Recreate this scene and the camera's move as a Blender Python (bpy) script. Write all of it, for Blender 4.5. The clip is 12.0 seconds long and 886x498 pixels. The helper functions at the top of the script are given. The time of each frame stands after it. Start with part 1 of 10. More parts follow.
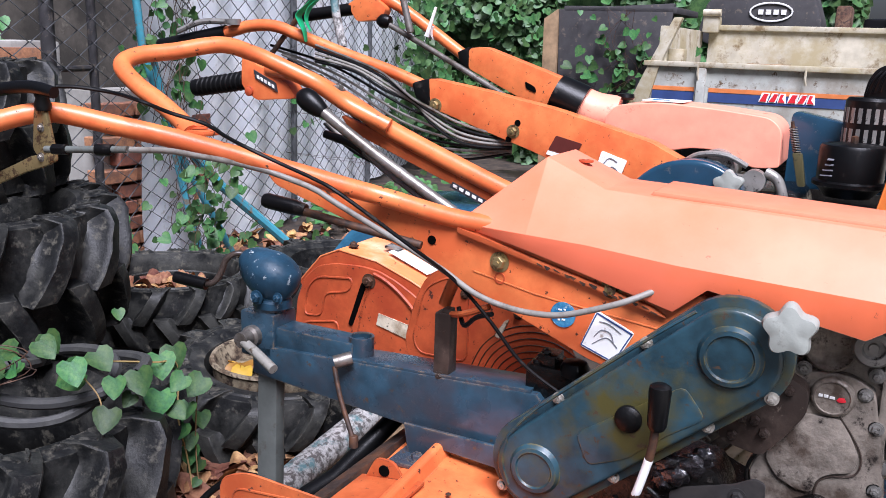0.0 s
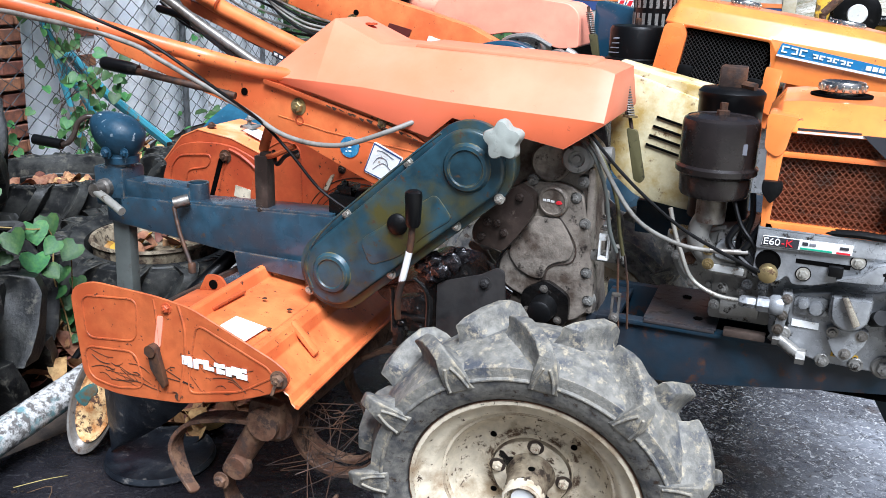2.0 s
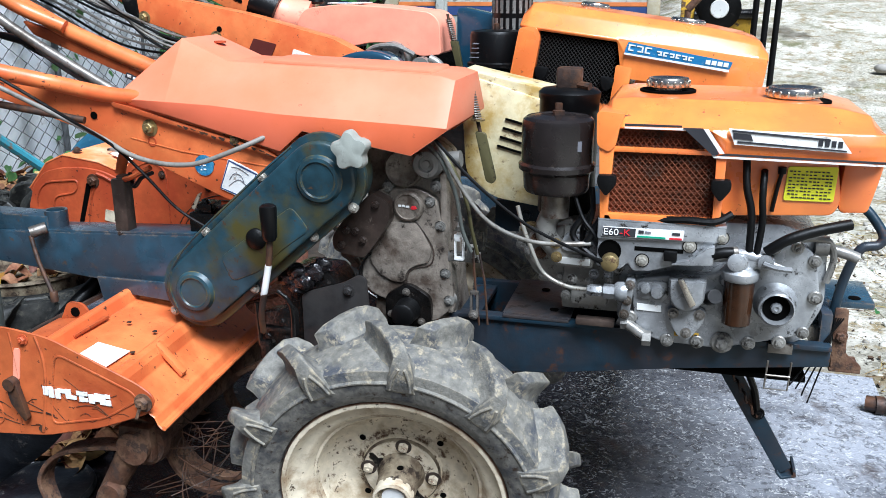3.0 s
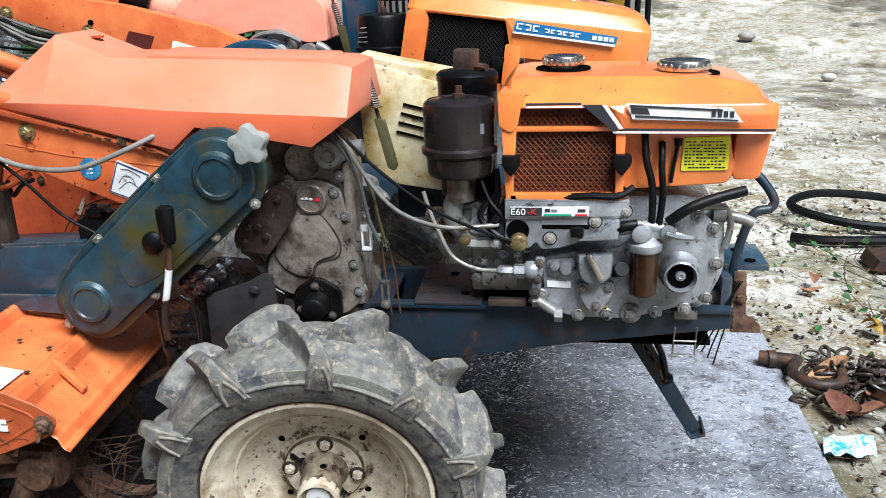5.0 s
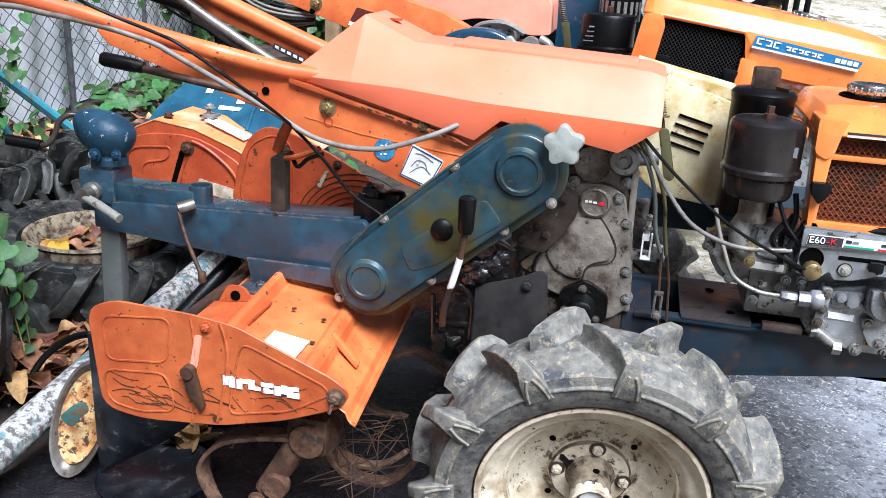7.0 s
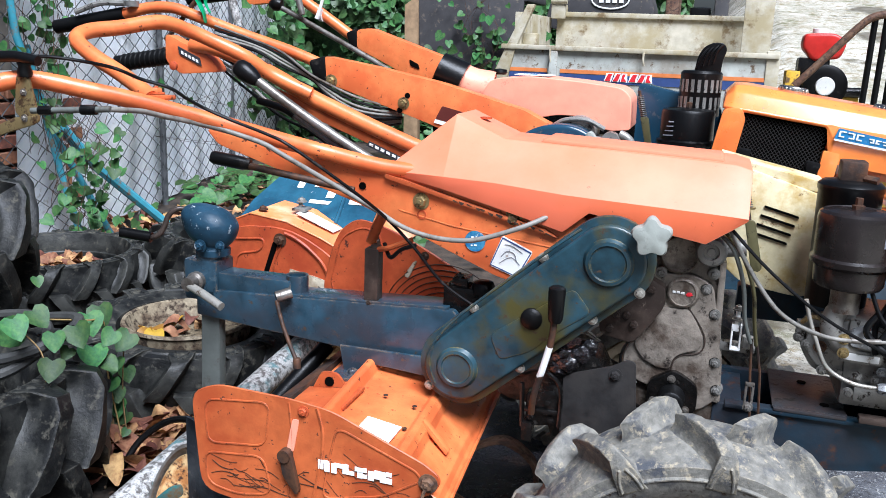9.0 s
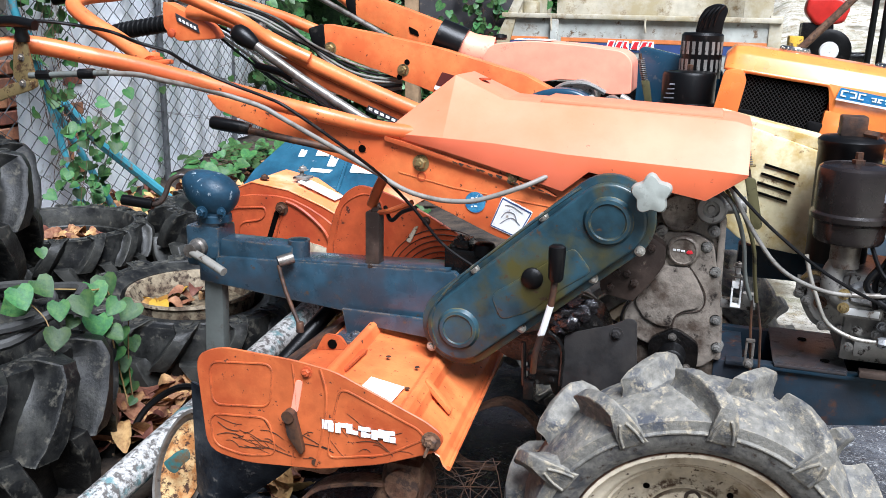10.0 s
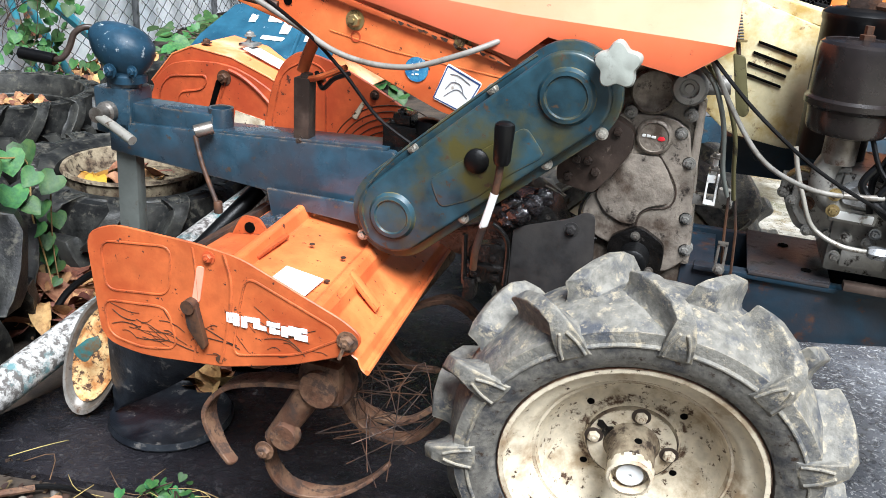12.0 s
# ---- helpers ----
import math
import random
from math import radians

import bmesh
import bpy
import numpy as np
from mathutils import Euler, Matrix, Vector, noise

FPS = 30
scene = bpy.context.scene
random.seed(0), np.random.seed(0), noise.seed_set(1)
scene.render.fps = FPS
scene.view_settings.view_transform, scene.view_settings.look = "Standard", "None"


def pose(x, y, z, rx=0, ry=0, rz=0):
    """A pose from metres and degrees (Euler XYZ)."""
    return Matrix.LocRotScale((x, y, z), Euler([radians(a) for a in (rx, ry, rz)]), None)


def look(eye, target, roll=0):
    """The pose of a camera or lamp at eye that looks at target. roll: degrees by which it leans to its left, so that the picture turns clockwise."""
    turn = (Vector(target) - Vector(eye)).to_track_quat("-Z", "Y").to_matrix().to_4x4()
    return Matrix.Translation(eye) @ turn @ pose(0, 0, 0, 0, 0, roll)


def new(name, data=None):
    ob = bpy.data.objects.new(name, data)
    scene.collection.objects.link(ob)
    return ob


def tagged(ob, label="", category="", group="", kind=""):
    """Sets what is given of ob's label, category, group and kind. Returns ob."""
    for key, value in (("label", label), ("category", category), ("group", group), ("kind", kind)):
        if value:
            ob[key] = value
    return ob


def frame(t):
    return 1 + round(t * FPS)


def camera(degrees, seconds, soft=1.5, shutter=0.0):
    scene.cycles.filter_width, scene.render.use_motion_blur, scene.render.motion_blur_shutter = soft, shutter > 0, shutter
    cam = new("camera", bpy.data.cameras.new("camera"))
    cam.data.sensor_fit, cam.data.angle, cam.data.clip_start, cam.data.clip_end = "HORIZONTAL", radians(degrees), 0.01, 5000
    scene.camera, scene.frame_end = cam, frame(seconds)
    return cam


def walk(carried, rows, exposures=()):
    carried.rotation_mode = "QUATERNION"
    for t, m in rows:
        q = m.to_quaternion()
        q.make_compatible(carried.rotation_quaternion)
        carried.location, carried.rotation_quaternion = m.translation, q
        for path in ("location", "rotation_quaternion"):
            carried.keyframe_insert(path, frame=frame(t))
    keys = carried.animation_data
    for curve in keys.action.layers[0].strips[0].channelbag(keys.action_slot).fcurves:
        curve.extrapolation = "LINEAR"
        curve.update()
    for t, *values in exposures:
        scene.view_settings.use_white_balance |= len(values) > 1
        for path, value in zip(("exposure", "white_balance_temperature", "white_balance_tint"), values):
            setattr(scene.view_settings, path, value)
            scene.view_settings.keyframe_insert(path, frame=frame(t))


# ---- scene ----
cam = camera(54.0, 12.0, soft=0.7)
PATH = [
    (0, (0.003, -0.893, 1.116), (-0.877, 0.844, 0.66), 2.0),
    (0.5, (0.028, -0.894, 1.093), (-0.846, 0.839, 0.613), 1.9),
    (1, (0.085, -0.924, 1.059), (-0.741, 0.806, 0.487), 1.9),
    (1.5, (0.188, -0.996, 1.064), (-0.549, 0.764, 0.463), 2.4),
    (1.9, (0.315, -1.085, 1.052), (-0.389, 0.687, 0.449), 1.6),
    (2, (0.332, -1.1, 1.045), (-0.365, 0.675, 0.441), 1.9),
    (2.5, (0.401, -1.105, 1.046), (-0.208, 0.701, 0.439), 1.0),
    (3, (0.427, -1.104, 1.057), (-0.078, 0.74, 0.47), -0.2),
    (3.5, (0.443, -1.097, 1.052), (0.016, 0.768, 0.469), -0.6),
    (3.7, (0.448, -1.096, 1.051), (0.047, 0.774, 0.466), -0.7),
    (5.3, (0.349, -1.09, 1.062), (0.106, 0.785, 0.412), -1.7),
    (5.5, (0.293, -1.102, 1.057), (0.055, 0.769, 0.392), -1.5),
    (6, (0.169, -1.121, 1.056), (-0.087, 0.742, 0.375), -0.5),
    (6.5, (0.079, -1.137, 1.063), (-0.212, 0.719, 0.379), 1.8),
    (7, (0.025, -1.147, 1.085), (-0.362, 0.699, 0.421), 3.3),
    (7.5, (-0.014, -1.162, 1.11), (-0.484, 0.682, 0.496), 3.6),
    (7.7, (-0.019, -1.168, 1.122), (-0.526, 0.679, 0.547), 3.2),
    (9.3, (0.007, -1.202, 1.088), (-0.563, 0.657, 0.619), 2.0),
    (9.5, (0.008, -1.204, 1.087), (-0.561, 0.653, 0.608), 1.7),
    (10, (0.013, -1.205, 1.07), (-0.557, 0.639, 0.545), 1.3),
    (10.4, (0.028, -1.196, 1.038), (-0.54, 0.63, 0.454), 1.4),
    (10.5, (0.033, -1.198, 1.039), (-0.529, 0.623, 0.434), 1.2),
    (11, (0.055, -1.188, 0.991), (-0.493, 0.595, 0.27), 1.9),
    (11.5, (0.087, -1.138, 0.986), (-0.449, 0.639, 0.242), 1.9),
    (12, (0.053, -1.0, 0.994), (-0.475, 0.777, 0.242), 4.0),
]
walk(cam, [(t, look(eye, target, roll)) for t, eye, target, roll in PATH], exposures=[(0.0, 0.88, 5750, 21), (1.0, 0.96, 5650, 15), (2.0, 1.02, 5550, 10), (3.0, 0.79, 5500, 7), (3.5, 0.69, 5550, 8), (5.5, 0.72, 5750, 8), (6.0, 0.86, 5750, 9), (7.0, 1.04, 5600, 11), (9.5, 0.93, 5550, 11), (10.5, 1.18, 5850, 10), (12.0, 1.26, 5900, 8)])

# ---- world, sun ----
world = bpy.data.worlds.new("overcast_sky")
scene.world = world
world.use_nodes = True
wn = world.node_tree.nodes
wl = world.node_tree.links
wn.clear()
sky = wn.new("ShaderNodeTexSky")
sky.sky_type = "NISHITA"
sky.sun_disc = False
sky.sun_elevation = radians(57)
sky.sun_rotation = radians(145)
sky.air_density, sky.dust_density = 1.0, 4.0
grey = wn.new("ShaderNodeRGBToBW")
blend = wn.new("ShaderNodeMix")
blend.data_type = "RGBA"
blend.inputs["Factor"].default_value = 0.35
back = wn.new("ShaderNodeBackground")
back.inputs["Strength"].default_value = 0.028
wout = wn.new("ShaderNodeOutputWorld")
wl.new(sky.outputs[0], grey.inputs[0])
wl.new(sky.outputs[0], blend.inputs[6])
wl.new(grey.outputs[0], blend.inputs[7])
wl.new(blend.outputs[2], back.inputs[0])
wl.new(back.outputs[0], wout.inputs[0])

sun = new("sun", bpy.data.lights.new("sun", "SUN"))
sun.data.energy = 5.0
sun.data.angle = radians(32)
sun.data.color = (1.0, 0.985, 0.965)
sun.matrix_world = look((1.5, -2.15, 4.0), (0, 0, 0))


# ---- materials ----
def surface(name, colour, rough=0.5, metal=0.0, second=None, second_at=0.52, second_scale=6.0,
            dirt=None, dirt_at=0.58, dirt_scale=22.0, bump=0.15, bump_scale=90.0, vary=0.12,
            rough_vary=0.12, coat=0.0, spread=0.08, per_piece=0.0, spec=0.35, dirt_soft=0.04, edge=None, edge_width=0.004):
    """Painted, cast or natural surface: two colours by a large noise, dirt or chips by a finer one, grain in gloss and relief."""
    m = bpy.data.materials.new(name)
    m.use_nodes = True
    n, l = m.node_tree.nodes, m.node_tree.links
    b = n["Principled BSDF"]
    tc = n.new("ShaderNodeTexCoord")

    def tex(scale, detail=5.0, rough_=0.6):
        t = n.new("ShaderNodeTexNoise")
        t.inputs["Scale"].default_value = scale
        t.inputs["Detail"].default_value = detail
        t.inputs["Roughness"].default_value = rough_
        l.new(tc.outputs["Object"], t.inputs["Vector"])
        return t.outputs["Fac"]

    def ramp(fac, lo, hi):
        r = n.new("ShaderNodeMapRange")
        r.inputs["From Min"].default_value = lo
        r.inputs["From Max"].default_value = hi
        l.new(fac, r.inputs["Value"])
        return r.outputs["Result"]

    def mix(fac, a, c, mode="MIX"):
        x = n.new("ShaderNodeMix")
        x.data_type = "RGBA"
        x.blend_type = mode
        if hasattr(fac, "links"):
            l.new(fac, x.inputs["Factor"])
        else:
            x.inputs["Factor"].default_value = fac
        for socket, value in ((x.inputs[6], a), (x.inputs[7], c)):
            if hasattr(value, "links"):
                l.new(value, socket)
            else:
                socket.default_value = (*value, 1)
        return x.outputs[2]

    grain = tex(second_scale * 3.1, 6)
    lo = tuple(c * (1 - vary) for c in colour)
    hi = tuple(min(1, c * (1 + vary)) for c in colour)
    col = mix(ramp(grain, 0.35, 0.65), lo, hi)
    if second:
        col = mix(ramp(tex(second_scale, 8, 0.65), second_at - spread, second_at + spread), col, second)
    if per_piece:
        info = n.new("ShaderNodeObjectInfo")
        geo = n.new("ShaderNodeNewGeometry")
        both = n.new("ShaderNodeMath")
        both.operation = "ADD"
        l.new(info.outputs["Random"], both.inputs[0])
        l.new(geo.outputs["Random Per Island"], both.inputs[1])
        part_of = n.new("ShaderNodeMath")
        part_of.operation = "FRACT"
        l.new(both.outputs[0], part_of.inputs[0])
        hsv = n.new("ShaderNodeHueSaturation")
        span = n.new("ShaderNodeMapRange")
        span.inputs["To Min"].default_value = 1 - per_piece
        span.inputs["To Max"].default_value = 1 + per_piece
        l.new(part_of.outputs[0], span.inputs["Value"])
        l.new(span.outputs[0], hsv.inputs["Value"])
        hue = n.new("ShaderNodeMapRange")
        hue.inputs["To Min"].default_value = 0.5 - per_piece * 0.05
        hue.inputs["To Max"].default_value = 0.5 + per_piece * 0.05
        l.new(part_of.outputs[0], hue.inputs["Value"])
        l.new(hue.outputs[0], hsv.inputs["Hue"])
        l.new(col, hsv.inputs["Color"])
        col = hsv.outputs[0]
    if edge:
        bev = n.new("ShaderNodeBevel")
        bev.samples = 4
        bev.inputs["Radius"].default_value = edge_width
        geo_ = n.new("ShaderNodeNewGeometry")
        turn_ = n.new("ShaderNodeVectorMath")
        turn_.operation = "DOT_PRODUCT"
        l.new(bev.outputs[0], turn_.inputs[0])
        l.new(geo_.outputs["Normal"], turn_.inputs[1])
        worn = n.new("ShaderNodeMath")
        worn.operation = "SUBTRACT"
        worn.inputs[0].default_value = 1.0
        l.new(turn_.outputs["Value"], worn.inputs[1])
        patchy = n.new("ShaderNodeMath")
        patchy.operation = "MULTIPLY"
        l.new(ramp(worn.outputs[0], 0.03, 0.12), patchy.inputs[0])
        l.new(ramp(tex(38, 6, 0.7), 0.46, 0.56), patchy.inputs[1])
        col = mix(patchy.outputs[0], col, edge)
    rough_out = None
    if dirt:
        mask = ramp(tex(dirt_scale, 9, 0.7), dirt_at - dirt_soft, dirt_at + dirt_soft)
        col = mix(mask, col, dirt)
        add = n.new("ShaderNodeMath")
        add.operation = "MULTIPLY_ADD"
        l.new(mask, add.inputs[0])
        add.inputs[1].default_value = 0.25
        add.inputs[2].default_value = rough
        rough_out = add.outputs[0]
    l.new(col, b.inputs["Base Color"])
    rv = n.new("ShaderNodeMath")
    rv.operation = "MULTIPLY_ADD"
    l.new(tex(second_scale * 1.7, 5), rv.inputs[0])
    rv.inputs[1].default_value = rough_vary * 2
    if rough_out:
        off = n.new("ShaderNodeMath")
        off.operation = "SUBTRACT"
        l.new(rough_out, off.inputs[0])
        off.inputs[1].default_value = rough_vary
        l.new(off.outputs[0], rv.inputs[2])
    else:
        rv.inputs[2].default_value = rough - rough_vary
    rv.use_clamp = True
    l.new(rv.outputs[0], b.inputs["Roughness"])
    b.inputs["Metallic"].default_value = metal
    b.inputs["Specular IOR Level"].default_value = spec
    b.inputs["Coat Weight"].default_value = coat
    b.inputs["Coat Roughness"].default_value = 0.12
    if bump:
        bp = n.new("ShaderNodeBump")
        bp.inputs["Strength"].default_value = bump
        bp.inputs["Distance"].default_value = 0.0035
        l.new(tex(bump_scale, 6), bp.inputs["Height"])
        l.new(bp.outputs[0], b.inputs["Normal"])
    return m


ORANGE = surface("orange_paint", (0.65, 0.172, 0.050), 0.38, dirt=(0.06, 0.020, 0.010), dirt_at=0.635, dirt_scale=70, dirt_soft=0.010, bump=0.08, second=(0.57, 0.115, 0.032), second_scale=9, vary=0.10, spec=0.5, edge=(0.10, 0.032, 0.016), edge_width=0.003)
ORANGE_DULL = surface("weathered_orange_paint", (0.43, 0.101, 0.029), 0.48, dirt=(0.05, 0.020, 0.013), dirt_at=0.645, dirt_scale=80, dirt_soft=0.010, bump=0.14, second=(0.34, 0.064, 0.018), second_scale=9, vary=0.16, edge=(0.07, 0.026, 0.015), edge_width=0.003)
ORANGE_RED = surface("red_orange_paint", (0.45, 0.084, 0.026), 0.50, dirt=(0.07, 0.02, 0.012), dirt_at=0.635, dirt_scale=60, dirt_soft=0.012, bump=0.1, second=(0.36, 0.055, 0.018), second_scale=8, vary=0.18, edge=(0.06, 0.02, 0.012), edge_width=0.003)
ORANGE_YELLOW = surface("yellow_orange_paint", (0.80, 0.225, 0.045), 0.30, dirt=(0.13, 0.04, 0.015), dirt_at=0.655, dirt_scale=60, dirt_soft=0.012, bump=0.05, second=(0.74, 0.175, 0.04), second_scale=7, vary=0.08, spec=0.6, coat=0.55)
# faded hood paint, made paler still: top light put into the colour
SALMON = surface("faded_toplit_orange_paint", (0.71, 0.222, 0.128), 0.46, dirt=(0.30, 0.09, 0.05), dirt_at=0.69, dirt_scale=90, bump=0.05, second=(0.71, 0.168, 0.080), second_scale=3.5, second_at=0.57, vary=0.05, spread=0.14, spec=0.3)
# faded paint; its cream patches are highlights put into the colour
ORANGE_PALE = surface("faded_highlit_orange_paint", (0.78, 0.235, 0.080), 0.34, second=(0.84, 0.50, 0.32), second_scale=5, second_at=0.62, dirt=(0.12, 0.05, 0.02), dirt_at=0.64, dirt_scale=60, dirt_soft=0.012, bump=0.08, vary=0.1, spec=0.6)
PINK = surface("pink_faded_paint", (0.82, 0.31, 0.205), 0.42, dirt=(0.38, 0.14, 0.09), dirt_at=0.655, bump=0.06, vary=0.08)
BLUE = surface("worn_navy_paint", (0.014, 0.040, 0.055), 0.34, second=(0.056, 0.050, 0.014), second_at=0.54, second_scale=6.0, dirt=(0.045, 0.026, 0.014), dirt_at=0.625, dirt_scale=55, dirt_soft=0.02, bump=0.12, vary=0.45, spread=0.07, spec=0.5, edge=(0.11, 0.085, 0.025), edge_width=0.004)
BLUE_BEAM = surface("scuffed_blue_paint", (0.022, 0.053, 0.080), 0.28, second=(0.034, 0.040, 0.052), second_scale=7, second_at=0.54, dirt=(0.060, 0.036, 0.022), dirt_at=0.625, dirt_scale=46, dirt_soft=0.02, bump=0.14, vary=0.35, spec=0.5, coat=0.35, edge=(0.17, 0.125, 0.085), edge_width=0.006)
BLUE_CHIPPED = surface("chipped_blue_casting", (0.016, 0.050, 0.085), 0.42, dirt=(0.36, 0.41, 0.44), dirt_at=0.615, dirt_scale=48, bump=0.25, vary=0.35, dirt_soft=0.015)
BLUE_POLE = surface("light_blue_pole_paint", (0.06, 0.28, 0.36), 0.55, dirt=(0.2, 0.14, 0.09), dirt_at=0.565, dirt_scale=18, bump=0.1)
NAVY_GLOSS = surface("glossy_navy_paint", (0.012, 0.044, 0.078), 0.22, dirt=(0.08, 0.08, 0.08), dirt_at=0.645, bump=0.05, coat=0.4)
# navy lightened for the rear cover: the sky's reflection put into the colour
BLUE_SHEEN = surface("sky_sheen_blue_paint", (0.022, 0.085, 0.135), 0.25, second=(0.012, 0.050, 0.085), second_scale=7, dirt=(0.30, 0.34, 0.36), dirt_at=0.67, dirt_scale=40, dirt_soft=0.02, bump=0.1, coat=0.5)
CAST = surface("greasy_cast_aluminium", (0.238, 0.205, 0.170), 0.36, metal=0.2, second=(0.075, 0.055, 0.042), second_at=0.515, second_scale=13, dirt=(0.016, 0.011, 0.009), dirt_at=0.605, dirt_scale=38, dirt_soft=0.05, bump=0.35, bump_scale=190, vary=0.25, spread=0.07)
CAST_DARK = surface("oily_dark_casting", (0.0022, 0.002, 0.0019), 0.20, second=(0.007, 0.006, 0.0056), second_scale=16, dirt=(0.03, 0.026, 0.022), dirt_at=0.65, dirt_scale=50, bump=0.8, bump_scale=70, rough_vary=0.2, spec=0.5)
SILVER = surface("silver_engine_paint", (0.37, 0.38, 0.39), 0.28, metal=0.4, dirt=(0.022, 0.019, 0.016), dirt_at=0.615, dirt_scale=48, dirt_soft=0.03, bump=0.2, bump_scale=180, vary=0.18, second=(0.19, 0.195, 0.20), second_scale=10, spread=0.12, edge=(0.07, 0.065, 0.06), edge_width=0.0025)
SILVER_DARK = surface("dull_engine_metal", (0.22, 0.212, 0.195), 0.36, metal=0.35, dirt=(0.016, 0.012, 0.009), dirt_at=0.595, dirt_scale=44, dirt_soft=0.04, bump=0.2, bump_scale=180, vary=0.28)
STEEL = surface("bare_steel", (0.22, 0.205, 0.185), 0.4, metal=0.6, second=(0.10, 0.085, 0.07), second_scale=14, dirt=(0.07, 0.04, 0.025), dirt_at=0.61, dirt_scale=44, dirt_soft=0.05, bump=0.15)
ZINC = surface("yellow_zinc_steel", (0.34, 0.26, 0.12), 0.4, metal=0.75, dirt=(0.1, 0.06, 0.035), dirt_at=0.545, dirt_scale=50, bump=0.1)
CHROME = surface("dull_chrome", (0.72, 0.68, 0.62), 0.2, metal=1.0, dirt=(0.25, 0.16, 0.1), dirt_at=0.605, dirt_scale=50, bump=0.04)
BLACK_PLASTIC = surface("black_plastic", (0.003, 0.003, 0.0033), 0.34, dirt=(0.025, 0.02, 0.017), dirt_at=0.66, bump=0.12, spec=0.22)
BLACK_RUBBER = surface("black_rubber", (0.003, 0.003, 0.0032), 0.45, bump=0.25, vary=0.3, dirt=(0.025, 0.022, 0.019), dirt_at=0.65, spec=0.18)
FILTER_BROWN = surface("brown_black_enamel", (0.013, 0.0100, 0.0095), 0.26, dirt=(0.030, 0.022, 0.017), dirt_at=0.66, dirt_scale=44, bump=0.04, vary=0.3, spec=0.5)
TYRE = surface("dusty_tyre_rubber", (0.150, 0.143, 0.125), 0.62, second=(0.058, 0.062, 0.072), second_at=0.57, second_scale=24, dirt=(0.33, 0.285, 0.205), dirt_at=0.60, dirt_scale=62, dirt_soft=0.06, bump=0.45, bump_scale=240, vary=0.28, spread=0.07, spec=0.3, edge=(0.30, 0.265, 0.20), edge_width=0.005)
TYRE_WALL = surface("dark_sidewall_rubber", (0.125, 0.118, 0.104), 0.60, second=(0.045, 0.046, 0.050), second_at=0.55, second_scale=26, dirt=(0.035, 0.022, 0.014), dirt_at=0.60, dirt_scale=60, dirt_soft=0.04, bump=0.3, bump_scale=240, vary=0.3, spread=0.07, spec=0.3)
TYRE_OLD = surface("old_black_tyre_rubber", (0.008, 0.0084, 0.0086), 0.46, second=(0.040, 0.040, 0.036), second_at=0.555, second_scale=9, dirt=(0.075, 0.070, 0.056), dirt_at=0.61, dirt_scale=30, dirt_soft=0.06, bump=0.35, bump_scale=110, vary=0.4, spread=0.10, spec=0.22, edge=(0.070, 0.068, 0.058), edge_width=0.008)
CREAM = surface("cream_wheel_paint", (0.62, 0.545, 0.41), 0.7, second=(0.30, 0.215, 0.13), second_at=0.575, second_scale=13, dirt=(0.05, 0.028, 0.016), dirt_at=0.625, dirt_scale=75, dirt_soft=0.020, bump=0.25, vary=0.12, spread=0.08, edge=(0.12, 0.062, 0.03), edge_width=0.004)
CREAM_DISC = surface("grimy_cream_wheel_paint", (0.60, 0.525, 0.395), 0.72, second=(0.31, 0.235, 0.145), second_at=0.575, second_scale=16, dirt=(0.06, 0.034, 0.02), dirt_at=0.60, dirt_scale=70, dirt_soft=0.03, bump=0.3, vary=0.16, spread=0.09, edge=(0.08, 0.045, 0.025), edge_width=0.005)
CREAM_YELLOW = surface("yellowed_cream_paint", (0.60, 0.53, 0.33), 0.45, second=(0.42, 0.29, 0.09), second_at=0.555, second_scale=12, dirt=(0.14, 0.075, 0.03), dirt_at=0.625, dirt_scale=34, bump=0.1, vary=0.12)
RUST = surface("rusty_muddy_steel", (0.082, 0.038, 0.022), 0.62, second=(0.145, 0.082, 0.048), second_scale=24, dirt=(0.05, 0.03, 0.022), dirt_at=0.545, dirt_scale=60, bump=0.6, bump_scale=150, vary=0.3)
RUST_DARK = surface("dark_rusted_tube", (0.034, 0.023, 0.019), 0.55, metal=0.2, second=(0.09, 0.042, 0.022), second_scale=26, bump=0.3, vary=0.3)
CABLE_GREY = surface("grey_cable_sheath", (0.19, 0.18, 0.16), 0.5, dirt=(0.08, 0.065, 0.05), dirt_at=0.6, dirt_scale=30, dirt_soft=0.1, bump=0.05)
WHITE_LABEL = surface("white_sticker", (0.74, 0.74, 0.72), 0.4, dirt=(0.35, 0.3, 0.25), dirt_at=0.625, dirt_scale=50, bump=0.0, vary=0.04)
BLUE_STICKER = surface("worn_blue_sticker", (0.016, 0.11, 0.24), 0.45, second=(0.05, 0.20, 0.33), second_scale=70, dirt=(0.30, 0.38, 0.42), dirt_at=0.61, dirt_scale=110, bump=0.0)
INK = surface("label_ink", (0.03, 0.03, 0.035), 0.5, bump=0.0)
INK_GREY = surface("grey_label_ink", (0.16, 0.16, 0.18), 0.5, bump=0.0)
MAROON = surface("maroon_label", (0.09, 0.018, 0.014), 0.45, bump=0.0)
BLUE_LABEL = surface("blue_label", (0.02, 0.15, 0.33), 0.45, dirt=(0.16, 0.27, 0.36), dirt_at=0.60, dirt_scale=60, bump=0.0)
RED_INK = surface("red_lettering", (0.55, 0.02, 0.03), 0.45, bump=0.0)
YELLOW_LABEL = surface("yellow_label", (0.80, 0.78, 0.03), 0.4, bump=0.0, vary=0.05)
GREEN_INK = surface("green_label_ink", (0.03, 0.3, 0.18), 0.45, bump=0.0)
